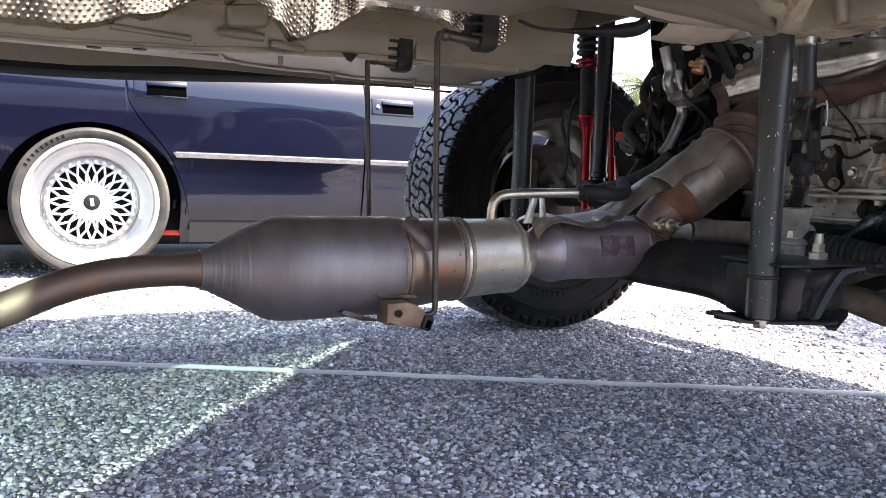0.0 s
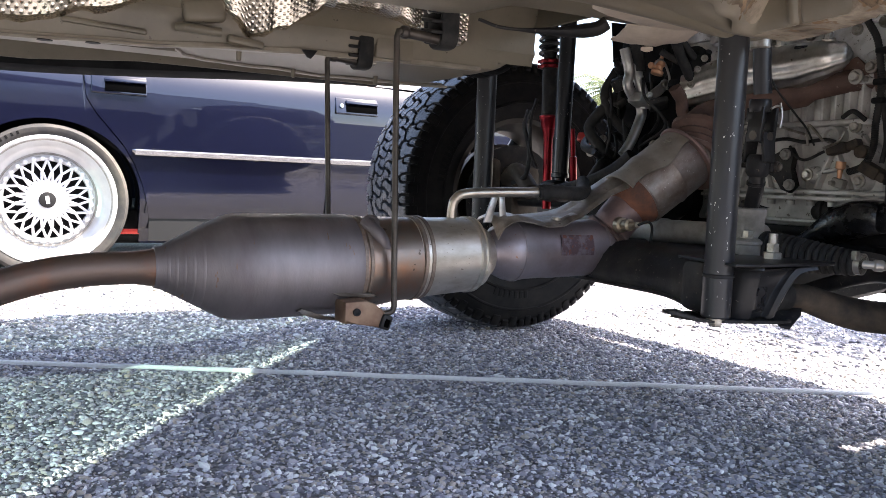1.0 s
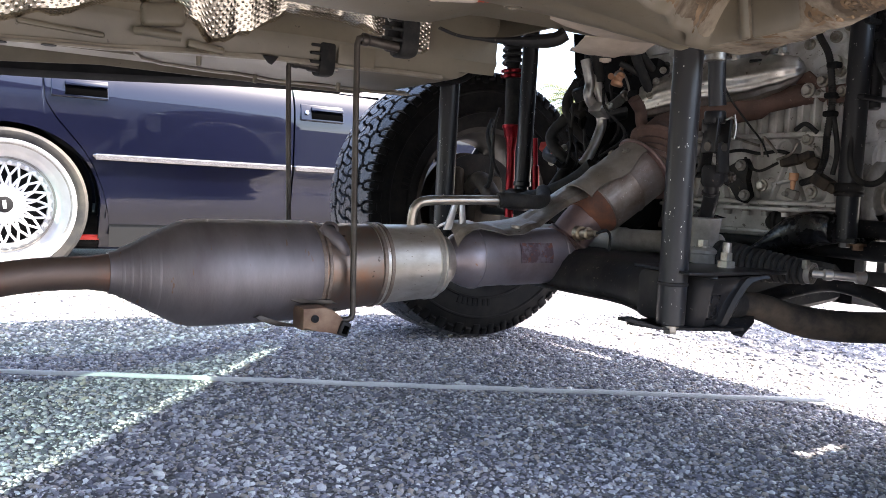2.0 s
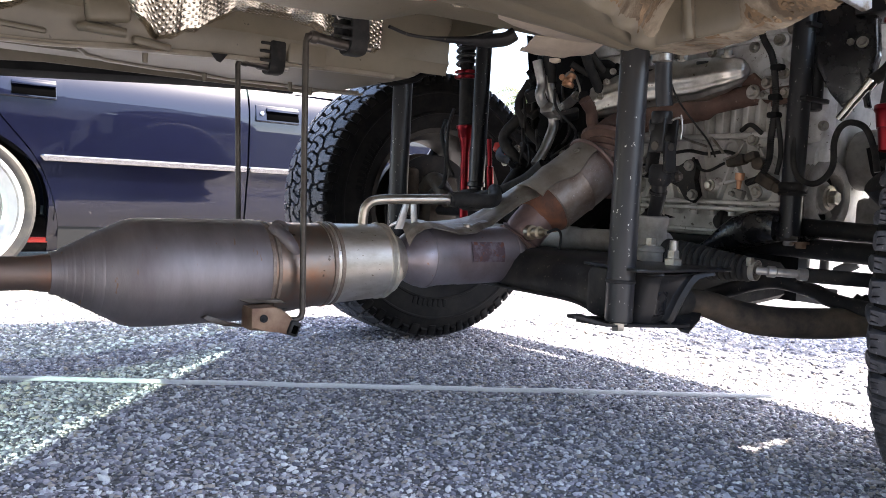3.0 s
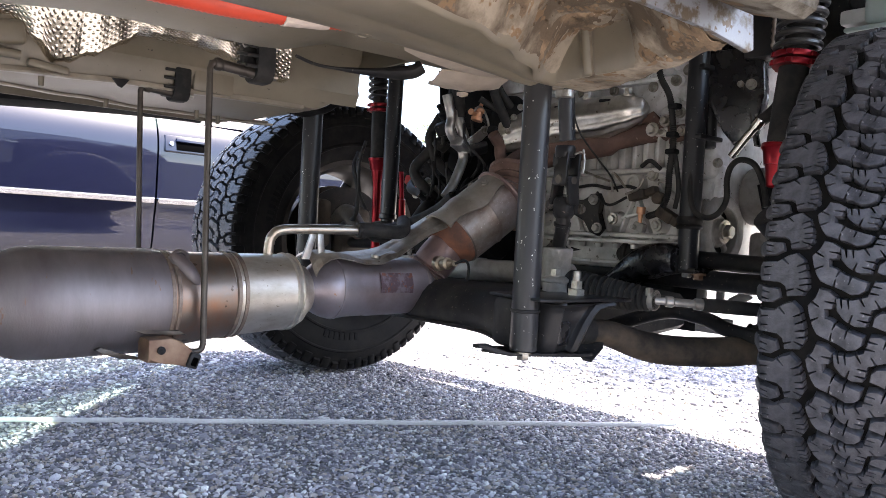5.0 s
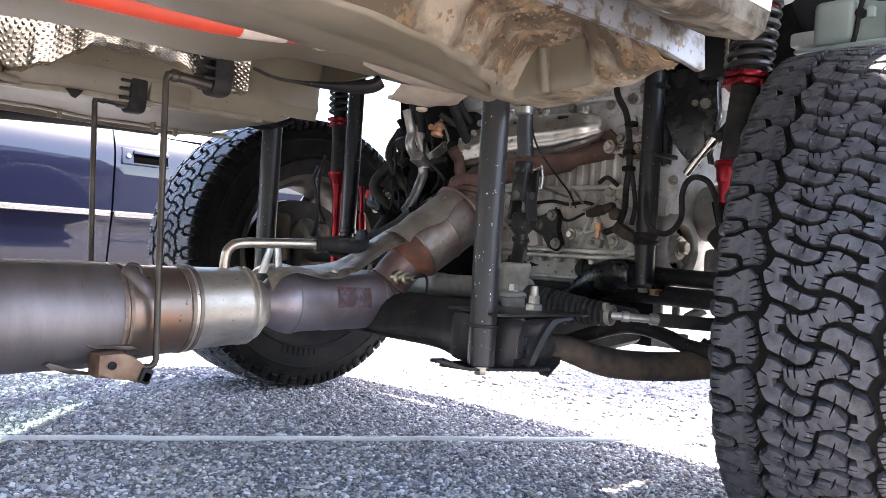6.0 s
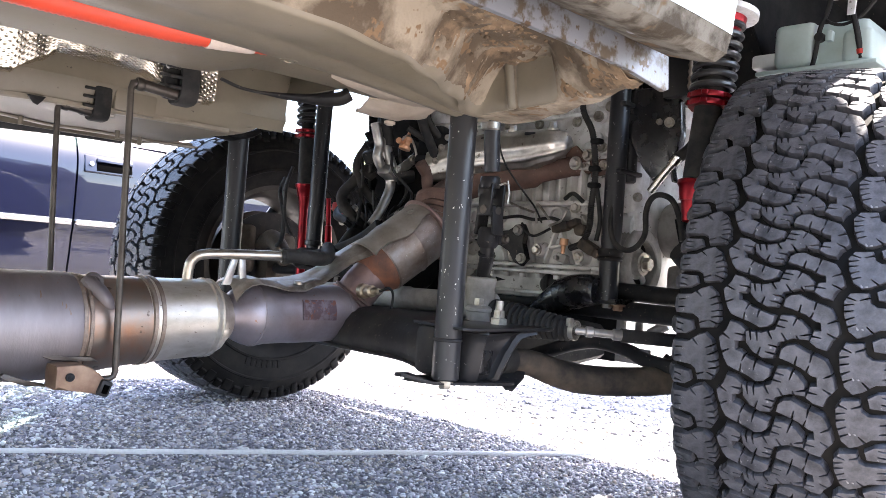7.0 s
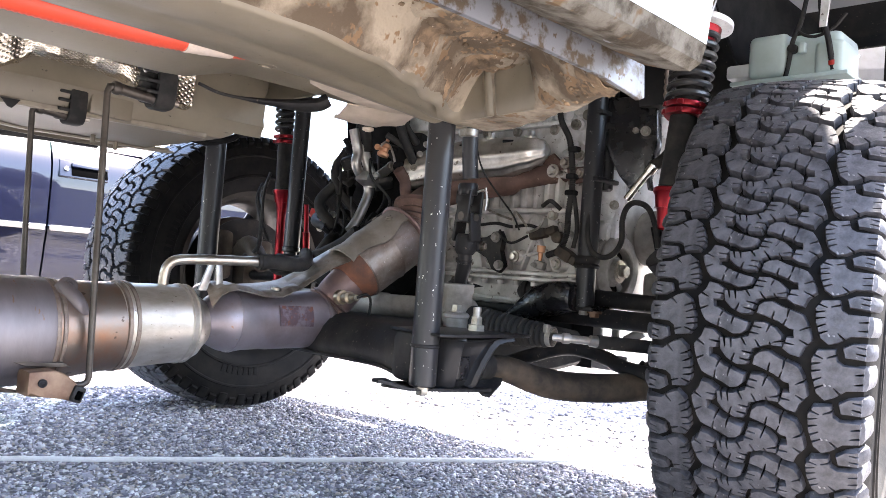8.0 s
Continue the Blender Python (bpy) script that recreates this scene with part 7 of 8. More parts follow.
    cp("thin_lead", bm, M_rubber, eng)
    # sump and gearbox
    bm = B()
    rbox(bm, (1.45, 1.05, 0.385), (0.30, 0.34, 0.06), 0.02)
    cp("sump", bm, M_cast, eng, "dusty sump")
    bm = B()
    rbox(bm, (1.40, 1.36, 0.49), (0.34, 0.20, 0.30), 0.05)
    # block added to cover a bright gap beside the hoses
    rbox(bm, (1.262, 1.41, 0.575), (0.15, 0.10, 0.15), 0.022)
    lathe(bm, (1.20, 1.28, 0.40), (0, 1, 0), [(-0.04, 0.035), (0, 0.06), (0.12, 0.070), (0.2, 0.05)], 30)
    cp("gearbox", bm, M_plastic, eng, "dark gearbox housing")
    # black box added where only darkness shows, closing the bright gap
    bm = B()
    rbox(bm, (1.378, 1.44, 0.735), (0.25, 0.15, 0.25), 0.022, (0, 4, 0), segments=3)
    for i in range(4):
        rbox(bm, (1.275 + 0.065 * i, 1.363, 0.735), (0.010, 0.010, 0.19), 0.003, (0, 4, 0))
    rbox(bm, (1.375, 1.36, 0.640), (0.24, 0.022, 0.016), 0.004, (0, 4, 0))
    cp("gap_filler_box", bm, M_plastic, eng, "black ribbed box added to close a bright gap")
    # timing end: cover, bright upright strip, pulleys
    bm = B()
    rbox(bm, (1.50, 0.879, 0.58), (0.26, 0.03, 0.42), 0.012)
    cp("timing_cover", bm, M_cast, eng, "dusty cast timing cover")
    bm = B()
    rbox(bm, (1.372, 0.858, 0.625), (0.050, 0.042, 0.180), 0.012, (0, 3, 0), segments=3)
    rbox(bm, (1.368, 0.848, 0.530), (0.036, 0.030, 0.070), 0.010, (0, 6, 0), segments=3)
    lathe(bm, (1.372, 0.870, 0.508), (0, -1, 0), [(0, 0.030), (0.026, 0.032), (0.030, 0.026), (0.024, 0.020)], 28)
    strip = cp("front_cover", bm, M_cast_l, eng, "cast front cover, tone lightened for skylight")
    bm = B()
    for z in (0.69, 0.64, 0.565):
        hexbolt(bm, (1.350, 0.838, z), (-0.6, -1, 0), 0.006, 0.007)
    cp_each("bolt", bm, M_zinc, strip)
    bm = B()
    lathe(bm, (1.380, 0.862, 0.441), (0, -1, 0), [(0, 0.050), (0.002, 0.066), (0.006, 0.0695), (0.010, 0.066), (0.014, 0.0695), (0.018, 0.066), (0.022, 0.0695), (0.026, 0.068), (0.029, 0.064), (0.030, 0.046), (0.028, 0.044), (0.010, 0.044)], 56, cap=False)
    pul = cp("crank_pulley", bm, M_rack, eng, "grooved grey crank pulley")
    bm = B()
    for k in range(5):
        a = radians(72 * k + 20)
        u = Vector((math.cos(a), 0, math.sin(a)))
        w = Vector((-u.z, 0, u.x))
        o = Vector((1.380, 0.848, 0.441))
        sweep(bm, [o + u * 0.022, o + u * 0.033, o + u * 0.046], [0.010, 0.007, 0.009], 10, squash=0.5, up=Vector((0, 1, 0)))
    lathe(bm, (1.380, 0.854, 0.441), (0, -1, 0), [(0, 0.030), (0.008, 0.030), (0.012, 0.024), (0.020, 0.022), (0.020, 0.0)], 30)
    cp("pulley_web", bm, M_rack, pul)
    # dark disc added so the openings in the web look dark
    bm = B()
    lathe(bm, (1.380, 0.8645, 0.441), (0, -1, 0), [(0, 0.0), (0, 0.080), (0.003, 0.080), (0.004, 0.0)], 40)
    cp("pulley_gap_disc", bm, M_frame, pul, "dark disc added to darken the pulley's gaps")
    bm = B()
    lathe(bm, (1.380, 0.836, 0.441), (0, -1, 0), [(0, 0.022), (0.003, 0.022), (0.004, 0.015)], 28)
    hexbolt(bm, (1.380, 0.832, 0.441), (0, -1, 0), 0.0125, 0.014, 1.3)
    cp("pulley_bolt", bm, M_zinc, pul)
    # alternator and its bracket beside the pulley
    bm = B()
    lathe(bm, (1.52, 0.865, 0.515), (0, -1, 0), [(0, 0.045), (0.006, 0.056), (0.030, 0.058), (0.050, 0.056), (0.058, 0.048), (0.058, 0.026), (0.066, 0.022), (0.068, 0.0)], 40)
    rbox(bm, (1.515, 0.815, 0.405), (0.070, 0.060, 0.080), 0.012)
    rbox(bm, (1.495, 0.800, 0.440), (0.036, 0.040, 0.030), 0.008)
    alt = cp("alternator", bm, M_rack, eng, "dusty cast alternator body")
    # black bars in place of open vents
    bm = B()
    for k in range(12):
        a = radians(30 * k)
        rbox(bm, (1.52 + 0.040 * math.cos(a), 0.806, 0.515 + 0.040 * math.sin(a)), (0.022, 0.004, 0.005), 0.001, (0, -30 * k, 0), segments=1)
    cp_each("vent", bm, M_dark, alt)
    bm = B()
    plate(bm, [(-0.032, 0.038), (0.0, 0.050), (0.032, 0.036), (0.030, -0.004), (0.016, -0.046), (-0.006, -0.034), (-0.022, -0.004)], (1.44, 0.772, 0.492), (0.5, -1, 0), (0, 0, 1), 0.010, 0.003)
    bk = cp("alternator_bracket", bm, M_plastic, eng)
    bm = B()
    hexbolt(bm, (1.436, 0.772, 0.505), (-1, -0.5, 0), 0.008, 0.009, 1.6)
    cp_each("bolt", bm, M_frame, bk)
    bm = B()
    hexbolt(bm, (1.474, 0.785, 0.440), (-1, -0.4, 0), 0.008, 0.012, 1.4)
    cp_each("bolt", bm, M_zinc, alt)
    # engine mount: a black folded arm with two gusset ribs
    bm = B()
    plate(bm, [(-0.045, 0.110), (0.045, 0.115), (0.052, 0.030), (0.040, -0.030), (0.004, -0.052), (-0.014, -0.030), (-0.050, 0.035)], (1.325, 0.790, 0.640), (0.35, -1, 0), (0, 0, 1), 0.045, 0.006)
    rbox(bm, (1.36, 0.79, 0.775), (0.10, 0.10, 0.075), 0.012)
    mount = cp("engine_mount", bm, M_gloss, eng, "black engine mount bracket with ribs")
    bm = B()
    for y, t in ((0.772, -9), (0.748, -14)):
        rbox(bm, (1.300, y, 0.640), (0.016, 0.005, 0.115), 0.0015, (t, 0, 0))
    cp_each("gusset", bm, M_gloss, mount)
    bm = B()
    hexbolt(bm, (1.300, 0.792, 0.680), (-1, -0.3, 0), 0.0100, 0.010, 1.5)
    hexbolt(bm, (1.290, 0.765, 0.690), (-1, -0.3, 0), 0.006, 0.008)
    hexbolt(bm, (1.287, 0.745, 0.688), (-1, -0.3, 0), 0.006, 0.008)
    cp_each("bolt", bm, M_zinc, mount)
    bm = B()
    sweep(bm, [(1.274, 0.766, 0.566), (1.274, 0.745, 0.592), (1.274, 0.722, 0.618)], 0.0066, 12)
    lathe(bm, (1.274, 0.726, 0.613), (0, -0.62, 0.78), [(0, 0.0095), (0.004, 0.0095), (0.014, 0.0095), (0.016, 0.007)], 14)
    cp("coolant_pipe", bm, M_bright, eng, "short bright pipe")
    bm = B()
    sweep(bm, curve_points([(1.276, 0.722, 0.62), (1.29, 0.70, 0.645), (1.31, 0.69, 0.69), (1.32, 0.69, 0.76)]), 0.010, 12)
    cp("coolant_hose", bm, M_rubber, eng)


engine()


def far_bay():
    """Pipes, hoses and pump between the engine and the far wheel."""
    bm = B()
    sweep(bm, curve_points([(1.055, 1.265, 0.685), (1.060, 1.262, 0.664), (1.066, 1.26, 0.640), (1.063, 1.26, 0.618), (1.075, 1.26, 0.600), (1.090, 1.26, 0.589), (1.100, 1.26, 0.577), (1.102, 1.26, 0.560), (1.092, 1.26, 0.534), (1.078, 1.26, 0.506), (1.062, 1.262, 0.482)]), 0.0100, 14)
    sweep(bm, curve_points([(1.084, 1.268, 0.690), (1.083, 1.262, 0.660), (1.085, 1.258, 0.636), (1.091, 1.252, 0.612), (1.098, 1.248, 0.592), (1.101, 1.250, 0.575)]), 0.0105, 14)
    p = cp("coolant_pipe", bm, M_hose_al, label="forked bare aluminium coolant pipe")
    bm = B()
    rbox(bm, (1.088, 1.25, 0.588), (0.040, 0.034, 0.022), 0.006, (0, 20, 10))
    plate(bm, [(0.0, 0.0), (0.020, 0.012), (0.046, 0.032), (0.058, 0.030), (0.056, 0.016), (0.040, 0.002), (0.014, -0.010)], (1.086, 1.236, 0.598), (1, 0, 0), (0, 0.1, 1), 0.004, 0.001)
    cp("pipe_clamp", bm, M_hose_al, p)
    bm = B()
    hexbolt(bm, (1.132, 1.232, 0.622), (-0.3, -1, 0), 0.006, 0.006)
    hexbolt(bm, (1.094, 1.232, 0.596), (-0.3, -1, 0), 0.005, 0.005)
    cp_each("bolt", bm, M_zinc, p)
    # dark hoses, a throttle casting and a brassy fitting at the back of the head
    bm = B()
    rbox(bm, (1.165, 1.20, 0.655), (0.050, 0.060, 0.070), 0.012, (0, 14, 10))
    lathe(bm, (1.150, 1.170, 0.648), (-1, -0.7, 0.1), [(0, 0.024), (0.012, 0.024), (0.014, 0.020), (0.022, 0.020), (0.024, 0.012)], 20)
    rbox(bm, (1.118, 1.185, 0.612), (0.034, 0.022, 0.016), 0.004, (0, 24, 12))
    valve = cp("valve_body", bm, M_plastic, label="black valve and connectors on the engine")
    bm = B()
    for q, r in ((((1.078, 1.165, 0.720), (1.086, 1.160, 0.684), (1.101, 1.158, 0.657), (1.127, 1.160, 0.625), (1.150, 1.165, 0.606)), 0.0095),
                 (((1.072, 1.185, 0.672), (1.090, 1.172, 0.660), (1.118, 1.166, 0.649), (1.152, 1.172, 0.642)), 0.0060),
                 (((1.100, 1.175, 0.715), (1.110, 1.168, 0.690), (1.128, 1.162, 0.668), (1.150, 1.165, 0.655)), 0.0075),
                 (((1.080, 1.262, 0.712), (1.080, 1.261, 0.690), (1.086, 1.259, 0.658), (1.087, 1.258, 0.643)), 0.0125)):
        sweep(bm, curve_points(q), r, 12)
    cp_each("hose", bm, M_rubber, valve, "black rubber hose")
    bm = B()
    for x, y, z in ((1.128, 1.146, 0.641), (1.118, 1.150, 0.613), (1.140, 1.142, 0.662)):
        hexbolt(bm, (x, y, z), (-1, -0.7, 0.1), 0.0042, 0.005)
    cp_each("bolt", bm, M_zinc, valve)
    bm = B()
    lathe(bm, (1.079, 1.200, 0.632), (0.25, -0.1, 1), [(0, 0.0115), (0.006, 0.0120), (0.009, 0.0085), (0.016, 0.0080), (0.018, 0.0105), (0.024, 0.0100), (0.027, 0.0040), (0.036, 0.0035)], 14)
    lathe(bm, (1.066, 1.197, 0.646), (-1, -0.3, 0.1), [(-0.012, 0.0045), (0.003, 0.0045), (0.004, 0.0060), (0.008, 0.0060)], 10)
    brass = cp("brass_fitting", bm, M_copper, label="small coppery fitting")
    bm = B()
    sweep(bm, curve_points([(1.066, 1.194, 0.648), (1.076, 1.192, 0.658), (1.087, 1.192, 0.656), (1.099, 1.193, 0.642), (1.108, 1.195, 0.624), (1.104, 1.197, 0.606)]), 0.0022, 8)
    cp("spring_clip", bm, M_zinc, brass, "bent bright wire clip")
    bm = B()
    for q, r in ((((1.14, 1.36, 0.62), (1.10, 1.37, 0.58), (1.08, 1.39, 0.54), (1.09, 1.36, 0.50), (1.13, 1.33, 0.46)), 0.012),
                 (((1.16, 1.47, 0.54), (1.12, 1.45, 0.515), (1.09, 1.41, 0.50), (1.08, 1.36, 0.49)), 0.009),
                 (((1.12, 1.36, 0.66), (1.10, 1.37, 0.61), (1.11, 1.35, 0.56), (1.14, 1.32, 0.52)), 0.010),
                 (((0.98, 1.30, 0.395), (1.02, 1.31, 0.42), (1.06, 1.32, 0.46), (1.10, 1.35, 0.47)), 0.013),
                 (((1.05, 1.22, 0.48), (1.04, 1.26, 0.45), (1.02, 1.33, 0.42), (1.0, 1.42, 0.40)), 0.014)):
        sweep(bm, curve_points(q), r, 12)
    cp_each("rubber_hose", bm, M_rubber, label="black rubber hose")
    bm = B()
    rng = random.Random(4)
    for i in range(14):
        c = (rng.uniform(1.12, 1.2), rng.uniform(1.27, 1.40), rng.uniform(0.44, 0.62))
        rbox(bm, c, (rng.uniform(0.02, 0.06), rng.uniform(0.02, 0.05), rng.uniform(0.02, 0.05)), 0.008, (rng.uniform(-40, 40), rng.uniform(-40, 40), rng.uniform(0, 90)))
    cp_each("connector_block", bm, M_plastic, label="dark connector block")
    bm = B()
    for i in range(12):
        c = (rng.uniform(1.09, 1.20), rng.uniform(1.20, 1.34), rng.uniform(0.46, 0.66))
        k = rng.random()
        if k < 0.5:
            rbox(bm, c, (rng.uniform(0.012, 0.04), rng.uniform(0.012, 0.05), rng.uniform(0.01, 0.03)), 0.004, (rng.uniform(-60, 60), rng.uniform(-40, 40), rng.uniform(0, 90)))
        else:
            lathe(bm, c, (rng.uniform(-1, 0), rng.uniform(-1, 0.3), rng.uniform(-0.5, 0.8)), [(0, 0.008), (0.02, 0.008), (0.022, 0.012), (0.03, 0.012), (0.032, 0.006), (0.05, 0.006)], 12)
    cp_each("fitting", bm, M_frame, label="dark cast fitting")
    bm = B()
    for i in range(9):
        a = Vector((rng.uniform(1.08, 1.16), rng.uniform(1.22, 1.38), rng.uniform(0.5, 0.66)))
        sweep(bm, curve_points([a, a + Vector((-0.02, -0.03, -0.04)), a + Vector((0.01, rng.uniform(-0.08, 0.05), -0.09)), a + Vector((0.03, rng.uniform(-0.1, 0.05), -0.13))]), 0.003, 7)
    cp_each("lead", bm, M_rubber)
    bm = B()
    for y, z in ((1.38, 0.52), (1.42, 0.49), (1.36, 0.47)):
        hexbolt(bm, (1.11, y, z), (-1, -0.6, 0), 0.005, 0.006)
    lathe(bm, (1.07, 1.31, 0.44), (-0.5, -1, 0), [(0, 0.02), (0.01, 0.02), (0.012, 0.012), (0.03, 0.011)], 16)
    cp_each("bolt", bm, M_zinc)
    bm = B()
    rbox(bm, (1.21, 1.56, 0.53), (0.03, 0.035, 0.022), 0.004, (0, 20, 20))
    cp("red_connector", bm, M_redlamp, label="small red connector")
    # hanging black splash guard and pale plate by the firewall
    bm = B()
    plate(bm, [(0, 0), (0.06, 0.0), (0.075, -0.10), (0.055, -0.19), (0.035, -0.19), (0.01, -0.08)], (1.315, 1.62, 0.82), (1, -0.15, 0), (0, 0, 1), 0.005, 0.001)
    cp("splash_guard", bm, M_plastic, label="hanging black splash guard flap")
    bm = B()
    lathe(bm, (1.335, 1.50, 0.55), (0, 0, 1), [(0, 0.018), (0.35, 0.018)], 20)
    cp("strut_tube", bm, M_cast, label="grey vertical tube")
    bm = B()
    outline = [(0.60, 0.80), (0.63, 0.838), (0.67, 0.858), (0.74, 0.876), (0.80, 0.872), (0.84, 0.85), (0.82, 0.80), (0.70, 0.785)]
    plate(bm, outline, (0, 0, 0.633), (1, 0, 0), (0, 1, 0), 0.002, 0.0006)
    fp = cp("floor_plate", bm, M_plate, label="pale primer-coloured plate along the tunnel edge")
    bm = B()
    rows = []
    for k in range(15):
        f = k / 14
        round_off = math.sqrt(max(0.0, 1 - max(0.0, (f - 0.55) / 0.45) ** 2))
        mid = Vector((0.808 + 0.062 * f, 0.900 + 0.128 * f))
        row = []
        for j in range(11):
            u = (j / 5 - 1) * (0.15 + 0.85 * round_off)
            p = mid + Vector((0.046, -0.026)) * u
            lump = 0.0035 * noise.noise((p.x * 40, p.y * 40, 2)) + 0.0018 * noise.noise((p.x * 110, p.y * 110, 6))
            row.append((p.x, p.y, 0.648 - 0.020 * math.sin(math.pi * min(1.0, 0.12 + f * 0.95)) * (1 - 0.45 * u * u) + lump))
        rows.append(row)
    sheet(bm, rows, 0.002)
    hexbolt(bm, (0.855, 0.985, 0.628), (0, 0, -1), 0.006, 0.004)
    cp("folded_tab", bm, M_plate, fp, "pale folded tab with a bolt")
    # dark strap across the tunnel mouth
    bm = B()
    pts = curve_points([(0.568, 1.0, 0.637), (0.600, 0.998, 0.6305), (0.640, 0.99, 0.630), (0.680, 0.975, 0.631), (0.708, 0.960, 0.633), (0.728, 0.948, 0.637), (0.738, 0.94, 0.645)])
    n = len(pts)
    sweep(bm, pts, [0.0035 + 0.0125 * min(1.0, max(0, i / n - 0.28) / 0.4) for i in range(n)], 14, squash=0.62)
    cp("tunnel_brace", bm, M_frame, label="dark cross brace at the tunnel mouth")
    # loom hanging from the floor's front edge
    bm = B()
    for q in (((0.70, 1.34, 0.640), (0.76, 1.33, 0.624), (0.805, 1.33, 0.622), (0.838, 1.33, 0.642), (0.858, 1.33, 0.685)),
              ((0.72, 1.35, 0.648), (0.78, 1.34, 0.634), (0.82, 1.34, 0.640), (0.845, 1.34, 0.672), (0.86, 1.34, 0.70)),
              ((0.66, 1.37, 0.640), (0.73, 1.36, 0.625), (0.79, 1.36, 0.618), (0.83, 1.36, 0.632))):
        sweep(bm, curve_points(q), 0.006, 8)
    plate(bm, [(0, 0), (0.022, 0.004), (0.034, 0.05), (0.020, 0.055), (0.004, 0.02)], (0.83, 1.32, 0.632), (1, 0, 0), (0, 0, 1), 0.003, 0.0008)
    cp("hanging_loom", bm, M_plastic, label="black wiring loom hanging under the floor")


far_bay()


def wheel_well():
    bm = B()
    rbox(bm, (1.485, 0.552, 0.830), (0.10, 0.160, 0.085), 0.014, (0, 0, 0), taper=0.95, segments=3)
    rbox(bm, (1.44, 0.592, 0.834), (0.05, 0.070, 0.076), 0.012, segments=3)
    rbox(bm, (1.46, 0.492, 0.822), (0.07, 0.050, 0.060), 0.012, segments=3)
    tank = cp("washer_tank", bm, M_tank, label="pale green translucent washer fluid tank")
    bm = B()
    rbox(bm, (1.445, 0.640, 0.815), (0.04, 0.060, 0.026), 0.006)
    cp("filler_stub", bm, M_white, tank)
    bm = B()
    rbox(bm, (1.46, 0.555, 0.789), (0.10, 0.20, 0.008), 0.003)
    rbox(bm, (1.425, 0.535, 0.842), (0.014, 0.012, 0.018), 0.003)
    cp("tank_rim", bm, M_tank, tank)
    bm = B()
    lathe(bm, (1.428, 0.55, 0.842), (-1, 0, 0), [(0, 0.008), (0.012, 0.008), (0.013, 0.005)], 14)
    for q, r in ((((1.43, 0.535, 0.93), (1.425, 0.54, 0.89), (1.42, 0.55, 0.855), (1.42, 0.556, 0.81), (1.42, 0.562, 0.785)), 0.0042),
                 (((1.42, 0.51, 0.96), (1.418, 0.505, 0.90), (1.42, 0.492, 0.85), (1.43, 0.485, 0.80)), 0.005),
                 (((1.424, 0.547, 0.875), (1.42, 0.53, 0.862), (1.42, 0.51, 0.858), (1.42, 0.485, 0.868), (1.42, 0.465, 0.89)), 0.0028)):
        sweep(bm, curve_points(q), r, 8)
    cp_each("washer_hose", bm, M_rubber, tank, "black hose over the tank")
    bm = B()
    lathe(bm, (1.428, 0.487, 0.815), (0.1, -0.1, -1), [(0, 0.0062), (0.008, 0.0062)], 12)
    cp("hose_mark", bm, M_redlamp, tank)
    bm = B()
    rbox(bm, (1.55, 0.36, 0.90), (0.012, 0.16, 0.26), 0.004)
    cp("bumper_flap", bm, M_plastic, label="black plastic flap behind the bumper")
    bm = B()
    plate(bm, [(0, 0), (0.012, 0), (0.016, 0.07), (0.03, 0.16), (0.0, 0.16)], (1.40, 0.50, 0.865), (0, -1, 0), (0.05, 0, 1), 0.004, 0.001)
    cp("wing_stay", bm, M_cast_l, label="grey stay in the wheel well")
    rows = []
    for y in [0.36 + 0.13 * i for i in range(14)]:
        b = 0.10 * (abs(y - 1.21) / 0.85) ** 3
        rows.append([(1.78 - b, y, 0.50), (1.86 - b, y, 0.52), (1.90 - b, y, 0.60), (1.90 - b, y, 0.70), (1.87 - b, y, 0.76)])
    cp("bumper", sheet(B(), rows, 0.005), M_silver, label="silver front bumper")
    # closing panels at the front of the wheel well and bay
    bm = B()
    # near end cut short to let the sun flecks through
    sheet(bm, [[(1.70, y, z), (1.72, y, 0.94), (1.70, y, 1.0)] for y, z in ((0.36, 0.91), (0.6, 0.91), (0.76, 0.91), (0.78, 0.78), (1.3, 0.78), (1.85, 0.78))], 0.004)
    cp("front_panel", bm, M_frame, label="dark radiator and front panel")


wheel_well()


